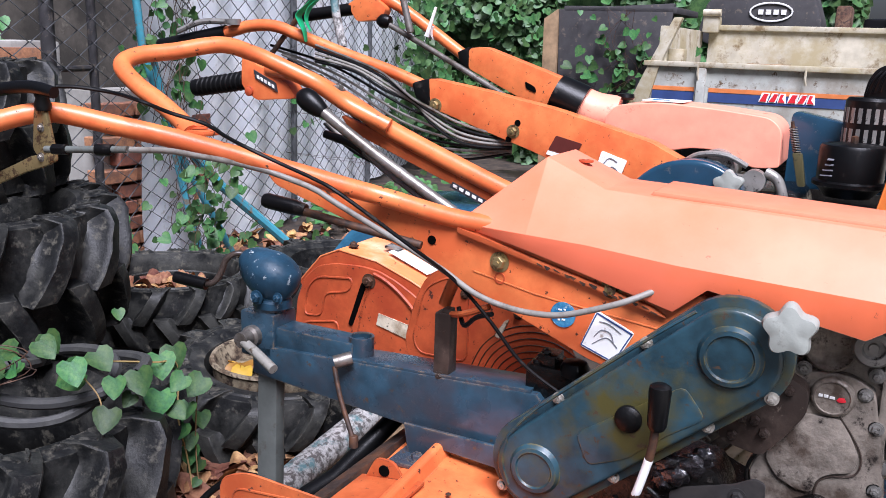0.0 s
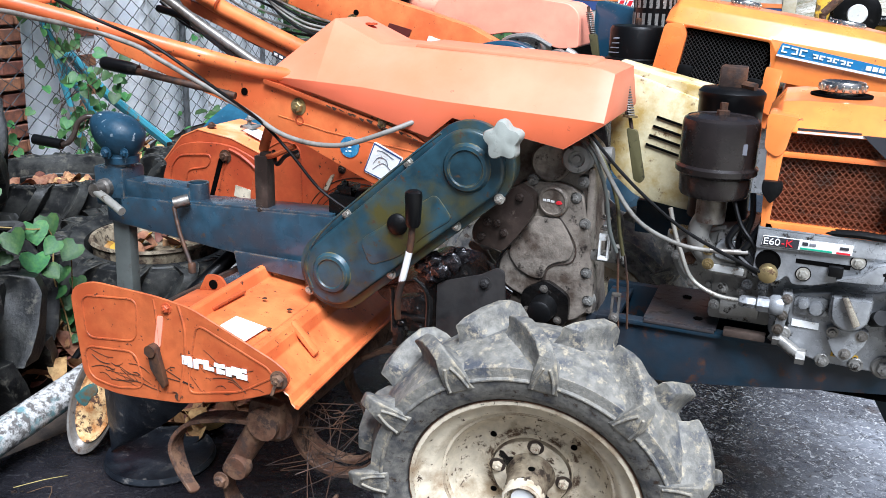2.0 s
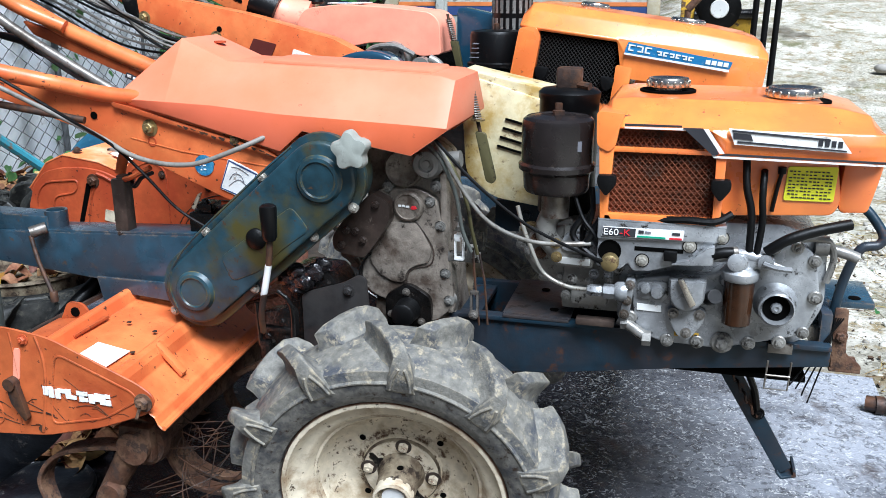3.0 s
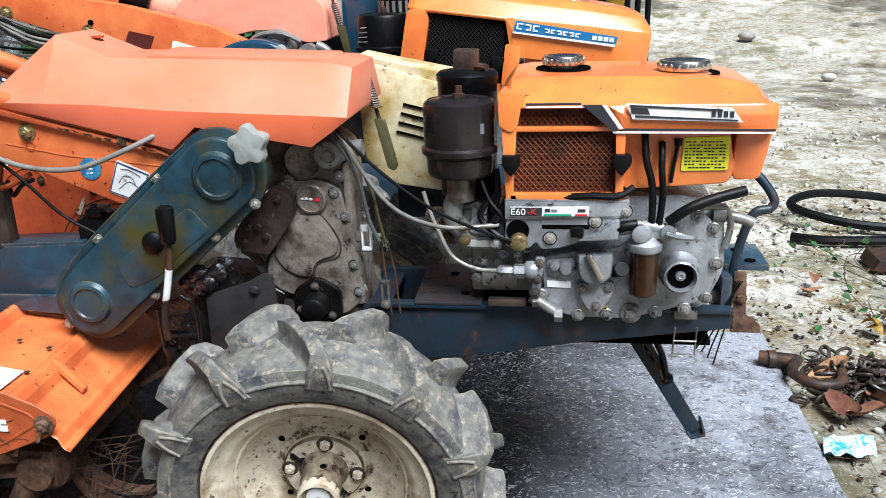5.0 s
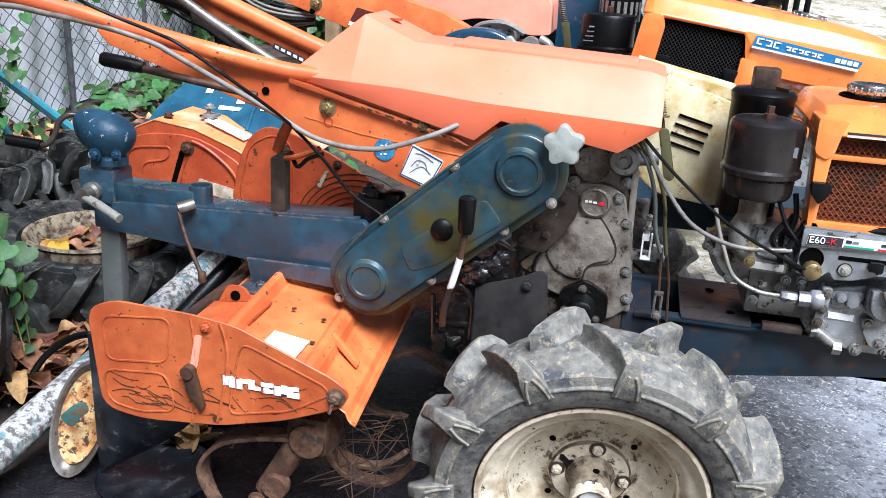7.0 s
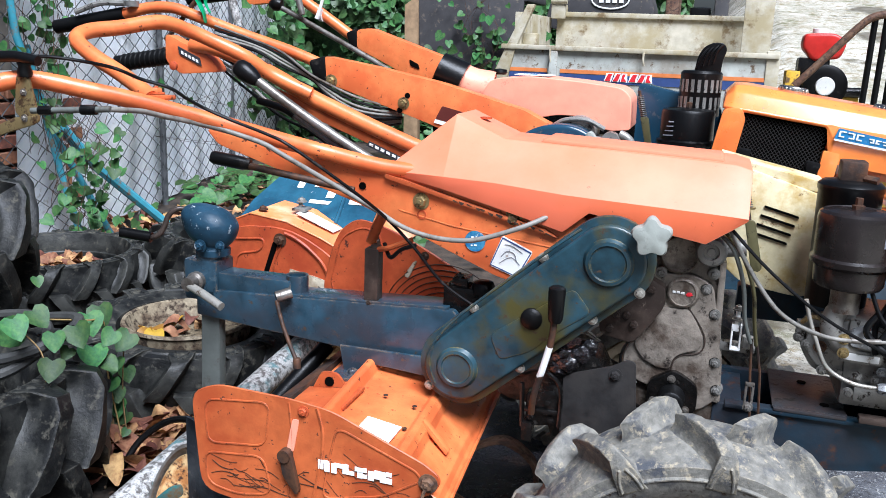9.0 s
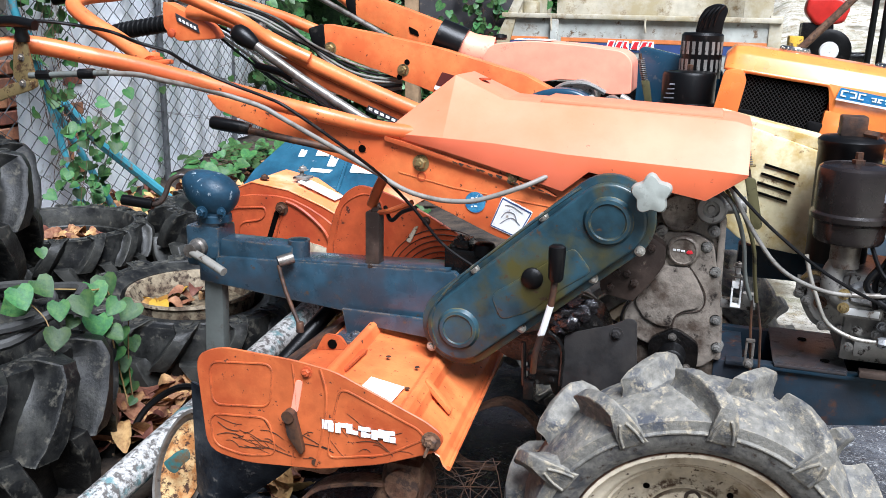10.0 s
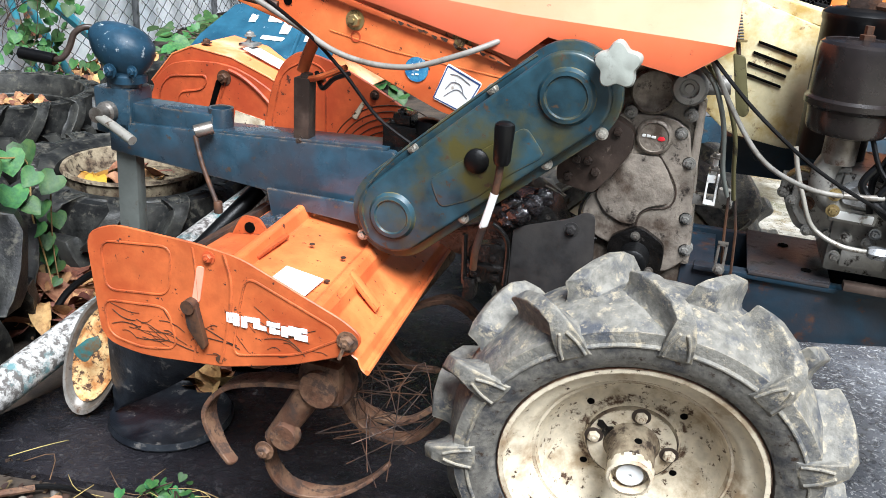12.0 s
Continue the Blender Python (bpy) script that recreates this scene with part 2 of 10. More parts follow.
AMBER = surface("amber_fuel_bowl", (0.030, 0.012, 0.005), 0.10, bump=0.0, coat=0.15, spec=0.4, vary=0.4)
WIRE = surface("galvanised_wire", (0.12, 0.125, 0.13), 0.55, metal=0.3, bump=0.0)
TARP = surface("white_corrugated_sheet", (0.90, 0.93, 0.97), 0.6, second=(0.82, 0.85, 0.90), second_scale=3, dirt=(0.45, 0.43, 0.40), dirt_at=0.63, dirt_scale=9, bump=0.2, bump_scale=30)
BED_GREY = surface("weathered_grey_bed_paint", (0.36, 0.37, 0.335), 0.6, second=(0.24, 0.22, 0.18), second_scale=5, dirt=(0.11, 0.07, 0.04), dirt_at=0.61, dirt_scale=22, bump=0.12)
BED_CREAM = surface("stained_cream_bed_paint", (0.42, 0.385, 0.30), 0.6, second=(0.32, 0.27, 0.16), second_scale=6, dirt=(0.17, 0.12, 0.06), dirt_at=0.60, dirt_scale=10, dirt_soft=0.06, bump=0.12)
DARK_PANEL = surface("dark_plastic_panel", (0.045, 0.043, 0.045), 0.6, dirt=(0.12, 0.1, 0.08), dirt_at=0.605, bump=0.1)
BLUE_STRIPE = surface("navy_stripe", (0.03, 0.055, 0.16), 0.5, bump=0.0)
ORANGE_STRIPE = surface("orange_stripe", (0.55, 0.17, 0.05), 0.5, bump=0.0)
RED_TANK = surface("red_plastic", (0.42, 0.02, 0.015), 0.35, bump=0.03)
YELLOW_STEEL = surface("yellow_machine_paint", (0.55, 0.33, 0.03), 0.5, dirt=(0.1, 0.06, 0.03), dirt_at=0.565, bump=0.1)
LEAF = surface("green_vine_leaf", (0.026, 0.078, 0.024), 0.46, second=(0.056, 0.116, 0.032), second_scale=45, bump=0.3, bump_scale=70, vary=0.25, per_piece=0.5, spec=0.18)
LEAF_DARK = surface("dark_ivy_leaf", (0.028, 0.075, 0.022), 0.5, second=(0.06, 0.125, 0.036), second_scale=25, bump=0.15, vary=0.25, per_piece=0.5)
LEAF_YELLOW = surface("yellow_leaf", (0.26, 0.135, 0.016), 0.5, bump=0.1, per_piece=0.4)
LEAF_DRY = surface("dry_brown_leaf", (0.19, 0.085, 0.040), 0.7, second=(0.34, 0.185, 0.09), second_scale=22, second_at=0.55, bump=0.4, bump_scale=70, vary=0.3, per_piece=0.6)
STRAW = surface("dry_straw", (0.24, 0.16, 0.065), 0.75, bump=0.1, per_piece=0.6)
STONE = surface("grey_gravel_stone", (0.42, 0.40, 0.35), 0.8, bump=0.4, bump_scale=60, vary=0.2, per_piece=0.4)
BRICK = surface("red_brick", (0.33, 0.145, 0.080), 0.85, second=(0.2, 0.1, 0.07), second_scale=20, bump=0.4, bump_scale=60, vary=0.2, per_piece=0.3)
# one dark brown, shared by the far wall and the yard slab
WALL_DIM = surface("dark_brown_wall", (0.085, 0.075, 0.062), 0.9, second=(0.04, 0.036, 0.03), second_scale=1.6, dirt=(0.15, 0.135, 0.11), dirt_at=0.62, dirt_scale=7, bump=0.3, bump_scale=40, vary=0.25)
CONCRETE = surface("weathered_concrete", (0.33, 0.32, 0.29), 0.85, second=(0.2, 0.19, 0.17), second_scale=2.5, bump=0.3, bump_scale=40, vary=0.12)
PIPE_WORN = surface("peeling_pipe_paint", (0.36, 0.355, 0.34), 0.5, second=(0.085, 0.078, 0.072), second_at=0.52, second_scale=70, dirt=(0.09, 0.18, 0.19), dirt_at=0.575, dirt_scale=18, dirt_soft=0.05, bump=0.4, vary=0.3, spread=0.05)
GREEN_TIE = surface("green_plastic_ribbon", (0.01, 0.30, 0.12), 0.4, bump=0.0)
MESH_DARK = surface("dark_grille_wire", (0.014, 0.012, 0.011), 0.6, bump=0.1)
MESH_RUST = surface("rusty_orange_grille", (0.13, 0.036, 0.014), 0.6, dirt=(0.05, 0.025, 0.015), dirt_at=0.56, dirt_scale=26, bump=0.2, vary=0.25)
# near-black for holes, slots and gaps: their shade put into the colour
GAP_SHADE = surface("gap_shade_black", (0.0015, 0.0014, 0.0013), 0.95, bump=0.2, spec=0.05)
WOOD_OLD = surface("weathered_wood", (0.24, 0.16, 0.09), 0.8, bump=0.3, vary=0.25)


def ground_material():
    """Brown soil on the one side, pale gravel on the other, with damp patches."""
    m = bpy.data.materials.new("soil_and_gravel")
    m.use_nodes = True
    n, l = m.node_tree.nodes, m.node_tree.links
    b = n["Principled BSDF"]
    tc = n.new("ShaderNodeTexCoord")
    sep = n.new("ShaderNodeSeparateXYZ")
    l.new(tc.outputs["Object"], sep.inputs[0])

    def tex(scale, detail=8, kind="ShaderNodeTexNoise"):
        t = n.new(kind)
        t.inputs["Scale"].default_value = scale
        if kind == "ShaderNodeTexNoise":
            t.inputs["Detail"].default_value = detail
            t.inputs["Roughness"].default_value = 0.68
        l.new(tc.outputs["Object"], t.inputs["Vector"])
        return t

    def mixc(fac, a, c):
        x = n.new("ShaderNodeMix")
        x.data_type = "RGBA"
        l.new(fac, x.inputs["Factor"])
        for s, v in ((x.inputs[6], a), (x.inputs[7], c)):
            if hasattr(v, "links"):
                l.new(v, s)
            else:
                s.default_value = (*v, 1)
        return x.outputs[2]

    def rng(v, lo, hi):
        r = n.new("ShaderNodeMapRange")
        r.inputs["From Min"].default_value = lo
        r.inputs["From Max"].default_value = hi
        l.new(v, r.inputs["Value"])
        return r.outputs[0]

    soil = mixc(rng(tex(11).outputs["Fac"], 0.38, 0.62), (0.010, 0.007, 0.005), (0.055, 0.038, 0.025))
    gravel = mixc(rng(tex(30).outputs["Fac"], 0.38, 0.62), (0.20, 0.182, 0.135), (0.44, 0.415, 0.34))
    gravel = mixc(rng(tex(1.3).outputs["Fac"], 0.48, 0.68), gravel, (0.60, 0.57, 0.50))
    gravel = mixc(rng(tex(7).outputs["Fac"], 0.52, 0.60), gravel, (0.21, 0.165, 0.09))
    gravel = mixc(rng(tex(48, 4).outputs["Fac"], 0.58, 0.64), gravel, (0.085, 0.075, 0.055))
    gravel = mixc(rng(tex(90, 3).outputs["Fac"], 0.60, 0.68), gravel, (0.06, 0.052, 0.038))
    gravel = mixc(rng(tex(2.3).outputs["Fac"], 0.53, 0.66), gravel, (0.11, 0.105, 0.045))
    gravel = mixc(rng(tex(160, 2).outputs["Fac"], 0.62, 0.68), gravel, (0.50, 0.48, 0.44))
    shift = n.new("ShaderNodeMath")
    shift.operation = "MULTIPLY_ADD"
    l.new(tex(1.6).outputs["Fac"], shift.inputs[0])
    shift.inputs[1].default_value = 1.6
    back = n.new("ShaderNodeMapRange")
    back.inputs["From Min"].default_value = 1.4
    back.inputs["From Max"].default_value = 2.4
    back.inputs["To Max"].default_value = 0.9
    l.new(sep.outputs[1], back.inputs["Value"])
    reach = n.new("ShaderNodeMath")
    l.new(sep.outputs[0], reach.inputs[0])
    l.new(back.outputs[0], reach.inputs[1])
    l.new(reach.outputs[0], shift.inputs[2])
    side = rng(shift.outputs[0], 1.25, 2.1)
    col = mixc(side, soil, gravel)
    damp = rng(tex(0.55, 4).outputs["Fac"], 0.56, 0.62)
    dark = n.new("ShaderNodeMix")
    dark.data_type = "RGBA"
    dark.blend_type = "MULTIPLY"
    l.new(damp, dark.inputs["Factor"])
    l.new(col, dark.inputs[6])
    dark.inputs[7].default_value = (0.45, 0.43, 0.40, 1)
    l.new(dark.outputs[2], b.inputs["Base Color"])
    ro = n.new("ShaderNodeMapRange")
    ro.inputs["To Min"].default_value = 0.9
    ro.inputs["To Max"].default_value = 0.45
    l.new(damp, ro.inputs["Value"])
    l.new(ro.outputs[0], b.inputs["Roughness"])
    bp = n.new("ShaderNodeBump")
    bp.inputs["Strength"].default_value = 0.35
    bp.inputs["Distance"].default_value = 0.006
    l.new(tex(45).outputs["Fac"], bp.inputs["Height"])
    l.new(bp.outputs[0], b.inputs["Normal"])
    return m


def wet_sheet_material():
    """Dark sheet, wet with oil and water, scuffed; sky sheen and glints painted in."""
    m = bpy.data.materials.new("wet_dark_sheet")
    m.use_nodes = True
    n, l = m.node_tree.nodes, m.node_tree.links
    b = n["Principled BSDF"]
    tc = n.new("ShaderNodeTexCoord")

    def fac(scale, lo, hi, detail=8, bent=0.0):
        t = n.new("ShaderNodeTexNoise")
        t.inputs["Distortion"].default_value = bent
        t.inputs["Scale"].default_value = scale
        t.inputs["Detail"].default_value = detail
        t.inputs["Roughness"].default_value = 0.7
        l.new(tc.outputs["Object"], t.inputs["Vector"])
        r = n.new("ShaderNodeMapRange")
        r.inputs["From Min"].default_value = lo
        r.inputs["From Max"].default_value = hi
        l.new(t.outputs["Fac"], r.inputs["Value"])
        return r.outputs[0]

    sep = n.new("ShaderNodeSeparateXYZ")
    l.new(tc.outputs["Object"], sep.inputs[0])
    # near-black under the machine, paler towards +x: shade and sky reflection as colour
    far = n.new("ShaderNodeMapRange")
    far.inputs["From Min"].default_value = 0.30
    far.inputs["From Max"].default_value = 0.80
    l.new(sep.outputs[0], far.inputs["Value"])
    glint = n.new("ShaderNodeMath")
    glint.operation = "MULTIPLY"
    l.new(fac(46, 0.57, 0.62, 3, 2.2), glint.inputs[0])
    # strengthens the painted glints towards +x, along with the sheen
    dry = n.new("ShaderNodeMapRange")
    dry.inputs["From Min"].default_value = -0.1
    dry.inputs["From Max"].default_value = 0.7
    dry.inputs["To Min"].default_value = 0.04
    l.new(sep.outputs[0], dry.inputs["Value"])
    l.new(dry.outputs[0], glint.inputs[1])
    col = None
    for f_, a, c in ((far.outputs[0], (0.006, 0.0062, 0.0075), (0.30, 0.312, 0.345)), (fac(2.6, 0.46, 0.60), None, (0.022, 0.020, 0.024)), (fac(30, 0.53, 0.60, 5, 1.6), None, (0.012, 0.012, 0.015)), (glint.outputs[0], None, (0.55, 0.55, 0.54)), (fac(11, 0.66, 0.70), None, (0.16, 0.155, 0.145)), (fac(4, 0.575, 0.66), None, (0.050, 0.032, 0.024))):
        x = n.new("ShaderNodeMix")
        x.data_type = "RGBA"
        l.new(f_, x.inputs["Factor"])
        if a:
            x.inputs[6].default_value = (*a, 1)
        else:
            half = n.new("ShaderNodeMath")
            half.operation = "MULTIPLY"
            l.new(f_, half.inputs[0])
            half.inputs[1].default_value = 0.6
            l.new(half.outputs[0], x.inputs["Factor"])
            l.new(col, x.inputs[6])
        x.inputs[7].default_value = (*c, 1)
        col = x.outputs[2]
    l.new(col, b.inputs["Base Color"])
    ro = n.new("ShaderNodeMapRange")
    ro.inputs["To Min"].default_value = 0.08
    ro.inputs["To Max"].default_value = 0.30
    b.inputs["Specular IOR Level"].default_value = 0.22
    l.new(fac(9.0, 0.42, 0.58), ro.inputs["Value"])
    l.new(ro.outputs[0], b.inputs["Roughness"])
    bp = n.new("ShaderNodeBump")
    bp.inputs["Strength"].default_value = 0.35
    bp.inputs["Distance"].default_value = 0.006
    l.new(fac(46, 0.35, 0.65, 3, 2.2), bp.inputs["Height"])
    l.new(bp.outputs[0], b.inputs["Normal"])
    return m


STONE_SOIL = surface("soil_stone", (0.13, 0.115, 0.095), 0.85, bump=0.4, bump_scale=60, vary=0.3, per_piece=0.6)
RUST_BLUE = surface("rusted_blue_plate", (0.024, 0.033, 0.042), 0.34, second=(0.048, 0.034, 0.030), second_at=0.5, second_scale=7, dirt=(0.02, 0.016, 0.014), dirt_at=0.6, dirt_scale=30, bump=0.2, vary=0.3)
# deeper copy of the hood paint for its steep sides
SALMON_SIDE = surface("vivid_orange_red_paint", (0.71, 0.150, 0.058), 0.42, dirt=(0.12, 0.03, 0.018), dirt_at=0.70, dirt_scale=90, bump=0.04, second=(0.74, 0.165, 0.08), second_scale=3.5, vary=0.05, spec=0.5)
OLIVE = surface("olive_plated_steel", (0.105, 0.095, 0.045), 0.4, metal=0.4, dirt=(0.03, 0.025, 0.015), dirt_at=0.6, dirt_scale=40, bump=0.1)
SOIL_FILL = surface("dry_crumbled_soil", (0.10, 0.075, 0.045), 0.9, second=(0.20, 0.16, 0.10), second_scale=40, dirt=(0.03, 0.022, 0.015), dirt_at=0.56, dirt_scale=60, bump=0.8, bump_scale=80, vary=0.3)
CREAM_DIRTY = surface("dirt_caked_cream_paint", (0.22, 0.18, 0.12), 0.7, second=(0.085, 0.058, 0.036), second_at=0.5, second_scale=22, dirt=(0.03, 0.02, 0.013), dirt_at=0.56, dirt_scale=45, bump=0.4, vary=0.25)
BOLT_BRIGHT = surface("plated_bolt_steel", (0.42, 0.40, 0.35), 0.35, metal=0.5, dirt=(0.10, 0.065, 0.04), dirt_at=0.61, dirt_scale=60, bump=0.05)
CAST_BROWN = surface("brown_oily_casting", (0.050, 0.036, 0.029), 0.36, second=(0.022, 0.015, 0.012), second_scale=14, dirt=(0.12, 0.095, 0.075), dirt_at=0.65, dirt_scale=50, bump=0.15, bump_scale=160, vary=0.3)
PLATE_DARK = surface("greasy_dark_plate", (0.021, 0.020, 0.020), 0.34, second=(0.034, 0.031, 0.029), second_scale=10, bump=0.12, bump_scale=160, vary=0.3)
OIL_CRUST = surface("wet_oil_crust", (0.006, 0.005, 0.006), 0.16, second=(0.05, 0.045, 0.05), second_scale=60, second_at=0.6, bump=0.9, bump_scale=120, coat=0.8, spec=0.6)
BELT_GREY = surface("worn_grey_belt", (0.050, 0.050, 0.047), 0.55, second=(0.040, 0.040, 0.040), second_scale=16, bump=0.2, vary=0.2)
TEAL = surface("flaking_teal_paint", (0.035, 0.13, 0.13), 0.6, second=(0.12, 0.07, 0.03), second_scale=40, bump=0.2)
BLUE_RAIL = surface("dark_blue_rail_paint", (0.009, 0.027, 0.044), 0.40, second=(0.022, 0.026, 0.034), second_scale=6, dirt=(0.06, 0.028, 0.018), dirt_at=0.61, dirt_scale=22, dirt_soft=0.04, bump=0.14, vary=0.35)
POST_GREY = surface("grey_post_paint", (0.115, 0.125, 0.115), 0.42, metal=0.2, dirt=(0.07, 0.055, 0.04), dirt_at=0.6, dirt_scale=25, dirt_soft=0.06, bump=0.1, vary=0.15)
GROUND = ground_material()
WET_SHEET = wet_sheet_material()

# ---- mesh helpers ----
BASE = [Vector((0, 0, 0))]


def thing(name, at, label, category, group="", kind=""):
    ob = new(name)
    ob.location = at
    ob.empty_display_size = 0.05
    BASE[0] = Vector(at)
    return tagged(ob, label, category, group, kind)


def mesh_of(bm, material, smooth=40, offset=None):
    bmesh.ops.recalc_face_normals(bm, faces=bm.faces)
    shift = BASE[0] if offset is None else offset
    bmesh.ops.translate(bm, verts=bm.verts, vec=-shift)
    me = bpy.data.meshes.new("mesh")
    bm.to_mesh(me)
    bm.free()
    me.materials.append(material)
    if smooth:
        me.shade_smooth()
        me.set_sharp_from_angle(angle=radians(smooth))
    return me


def part(name, bm, material, parent, label="", smooth=40):
    """One mesh under a thing or under a part, drawn in world coordinates."""
    ob = new(name, mesh_of(bm, material, smooth))
    ob.parent = parent
    if label:
        ob["label"] = label
    return ob


def solo(name, bm, material, at, label, category, group="", kind="", smooth=40):
    """A thing that is one mesh."""
    BASE[0] = Vector(at)
    ob = new(name, mesh_of(bm, material, smooth))
    ob.location = at
    return tagged(ob, label, category, group, kind)


def join(*bms):
    out = bmesh.new()
    for b in bms:
        me = bpy.data.meshes.new("tmp")
        b.to_mesh(me)
        b.free()
        out.from_mesh(me)
        bpy.data.meshes.remove(me)
    return out


def bevelled(bm, width, segments=2, angle=25):
    if width > 0:
        edges = [e for e in bm.edges if len(e.link_faces) == 2 and e.calc_face_angle(0) > radians(angle)]
        bmesh.ops.bevel(bm, geom=edges, offset=width, segments=segments, affect="EDGES", profile=0.6, clamp_overlap=True)
    return bm


def box(x0, x1, y0, y1, z0, z1, bevel=0.003, segments=2):
    bm = bmesh.new()
    bmesh.ops.create_cube(bm, size=1)
    bmesh.ops.scale(bm, vec=(x1 - x0, y1 - y0, z1 - z0), verts=bm.verts)
    bmesh.ops.translate(bm, vec=((x0 + x1) / 2, (y0 + y1) / 2, (z0 + z1) / 2), verts=bm.verts)
    return bevelled(bm, bevel, segments)


def prism(outline, y0, y1, bevel=0.003, segments=2):
    """An outline in x and z, given depth along y."""
    bm = bmesh.new()
    front = [bm.verts.new((x, y0, z)) for x, z in outline]
    rear = [bm.verts.new((x, y1, z)) for x, z in outline]
    bm.faces.new(front)
    bm.faces.new(rear[::-1])
    k = len(outline)
    for i in range(k):
        j = (i + 1) % k
        bm.faces.new((front[i], rear[i], rear[j], front[j]))
    bmesh.ops.recalc_face_normals(bm, faces=bm.faces)
    return bevelled(bm, bevel, segments)


def rounded(outline, radius, steps=4):
    """The outline with its corners rounded; radius may be one number or one a corner."""
    out = []
    k = len(outline)
    for i in range(k):
        r = radius[i] if isinstance(radius, (list, tuple)) else radius
        p, a, b = (Vector(outline[j]) for j in (i, i - 1, (i + 1) % k))
        da, db = (a - p), (b - p)
        r_ = min(r, da.length * 0.48, db.length * 0.48)
        if r_ <= 0:
            out.append(tuple(p))
            continue
        s, e = p + da.normalized() * r_, p + db.normalized() * r_
        for q in range(steps + 1):
            t = q / steps
            out.append(tuple((1 - t) ** 2 * s + 2 * t * (1 - t) * p + t * t * e))
    return out


def capsule(a, ra, b, rb, steps=14):
    """Outline round two circles in x and z."""
    a, b = Vector(a), Vector(b)
    d = b - a
    base = math.atan2(d.y, d.x)
    lean = math.acos(max(-1, min(1, (ra - rb) / d.length)))
    out = []
    for i in range(steps + 1):
        w = base - lean + 2 * lean * i / steps
        out.append((b.x + rb * math.cos(w), b.y + rb * math.sin(w)))
    for i in range(steps + 1):
        w = base + lean + (2 * math.pi - 2 * lean) * i / steps
        out.append((a.x + ra * math.cos(w), a.y + ra * math.sin(w)))
    return out


def smooth_path(points, steps=6):
    """Catmull-Rom through the points."""
    p = [Vector(q) for q in points]
    if len(p) < 3 or steps < 2:
        return p
    out = []
    for i in range(len(p) - 1):
        a, b, c, d = p[max(i - 1, 0)], p[i], p[i + 1], p[min(i + 2, len(p) - 1)]
        for s in range(steps):
            t = s / steps
            out.append(0.5 * (2 * b + (c - a) * t + (2 * a - 5 * b + 4 * c - d) * t * t + (3 * b - a - 3 * c + d) * t ** 3))
    out.append(p[-1])
    return out


def tube(points, radius, sides=12, steps=6, caps=True):
    """A round bar along the points; radius may be one number or (start, end)."""
    path = smooth_path(points, steps)
    bm = bmesh.new()
    rings = []
    normal = None
    for i, p in enumerate(path):
        d = (path[min(i + 1, len(path) - 1)] - path[max(i - 1, 0)]).normalized()
        if normal is None:
            normal = d.orthogonal().normalized()
        normal = (normal - d * normal.dot(d)).normalized()
        side = d.cross(normal)
        r = radius if not isinstance(radius, tuple) else radius[0] + (radius[1] - radius[0]) * i / max(1, len(path) - 1)
        rings.append([bm.verts.new(p + r * (math.cos(w) * normal + math.sin(w) * side)) for w in (2 * math.pi * k / sides for k in range(sides))])
    for a, b in zip(rings, rings[1:]):
        for k in range(sides):
            bm.faces.new((a[k], a[(k + 1) % sides], b[(k + 1) % sides], b[k]))
    if caps:
        bm.faces.new(rings[0][::-1])
        bm.faces.new(rings[-1])
    return bm


def lathe(profile, centre, axis="y", sides=32, turn=0.0, closed=False):
    """Rings of (radius, height along the axis) about the centre."""
    bm = bmesh.new()
    c = Vector(centre)
    rings = []
    for r, h in profile:
        if r < 1e-5:
            off = Vector((0, h, 0)) if axis == "y" else Vector((0, 0, h)) if axis == "z" else Vector((h, 0, 0))
            rings.append([bm.verts.new(c + off)])
            continue
        ring = []
        for k in range(sides):
            w = 2 * math.pi * k / sides + turn
            u, v = r * math.cos(w), r * math.sin(w)
            off = (u, h, v) if axis == "y" else (u, v, h) if axis == "z" else (h, u, v)
            ring.append(bm.verts.new(c + Vector(off)))
        rings.append(ring)
    for a, b in zip(rings, rings[1:] + (rings[:1] if closed else [])):
        if len(a) == len(b) == 1:
            continue
        for k in range(sides):
            j = (k + 1) % sides
            if len(a) == 1:
                bm.faces.new((a[0], b[j], b[k]))
            elif len(b) == 1:
                bm.faces.new((a[k], a[j], b[0]))
            else:
                bm.faces.new((a[k], a[j], b[j], b[k]))
    for ring, flip in ((rings[0], True), (rings[-1], False)):
        if len(ring) > 1 and not closed:
            bm.faces.new(ring[::-1] if flip else ring)
    return bm


def raised(outline, radius, y, wire=0.0022):
    """A pressed bead that follows the outline, raised from the sheet."""
    pts = rounded(outline, radius, 5)
    loop = [(x, y, z) for x, z in pts]
    return tube(loop + loop[:1], wire, 6, 1, caps=False)


def crusted(x, y, z, r):
    """Knobbly lump of caked dirt with a broken surface."""
    bm = bmesh.new()
    bmesh.ops.create_icosphere(bm, subdivisions=3, radius=1.0)
    for v in bm.verts:
        k = 1 + 0.30 * noise.noise(v.co * 2.1 + Vector((x * 90, z * 70, 0))) + 0.22 * noise.noise(v.co * 6.0 + Vector((z * 50, 0, x * 40)))
        v.co = Vector((x, y, z)) + Vector((v.co.x * 1.15, v.co.y * 0.7, v.co.z)) * r * k
    return bm


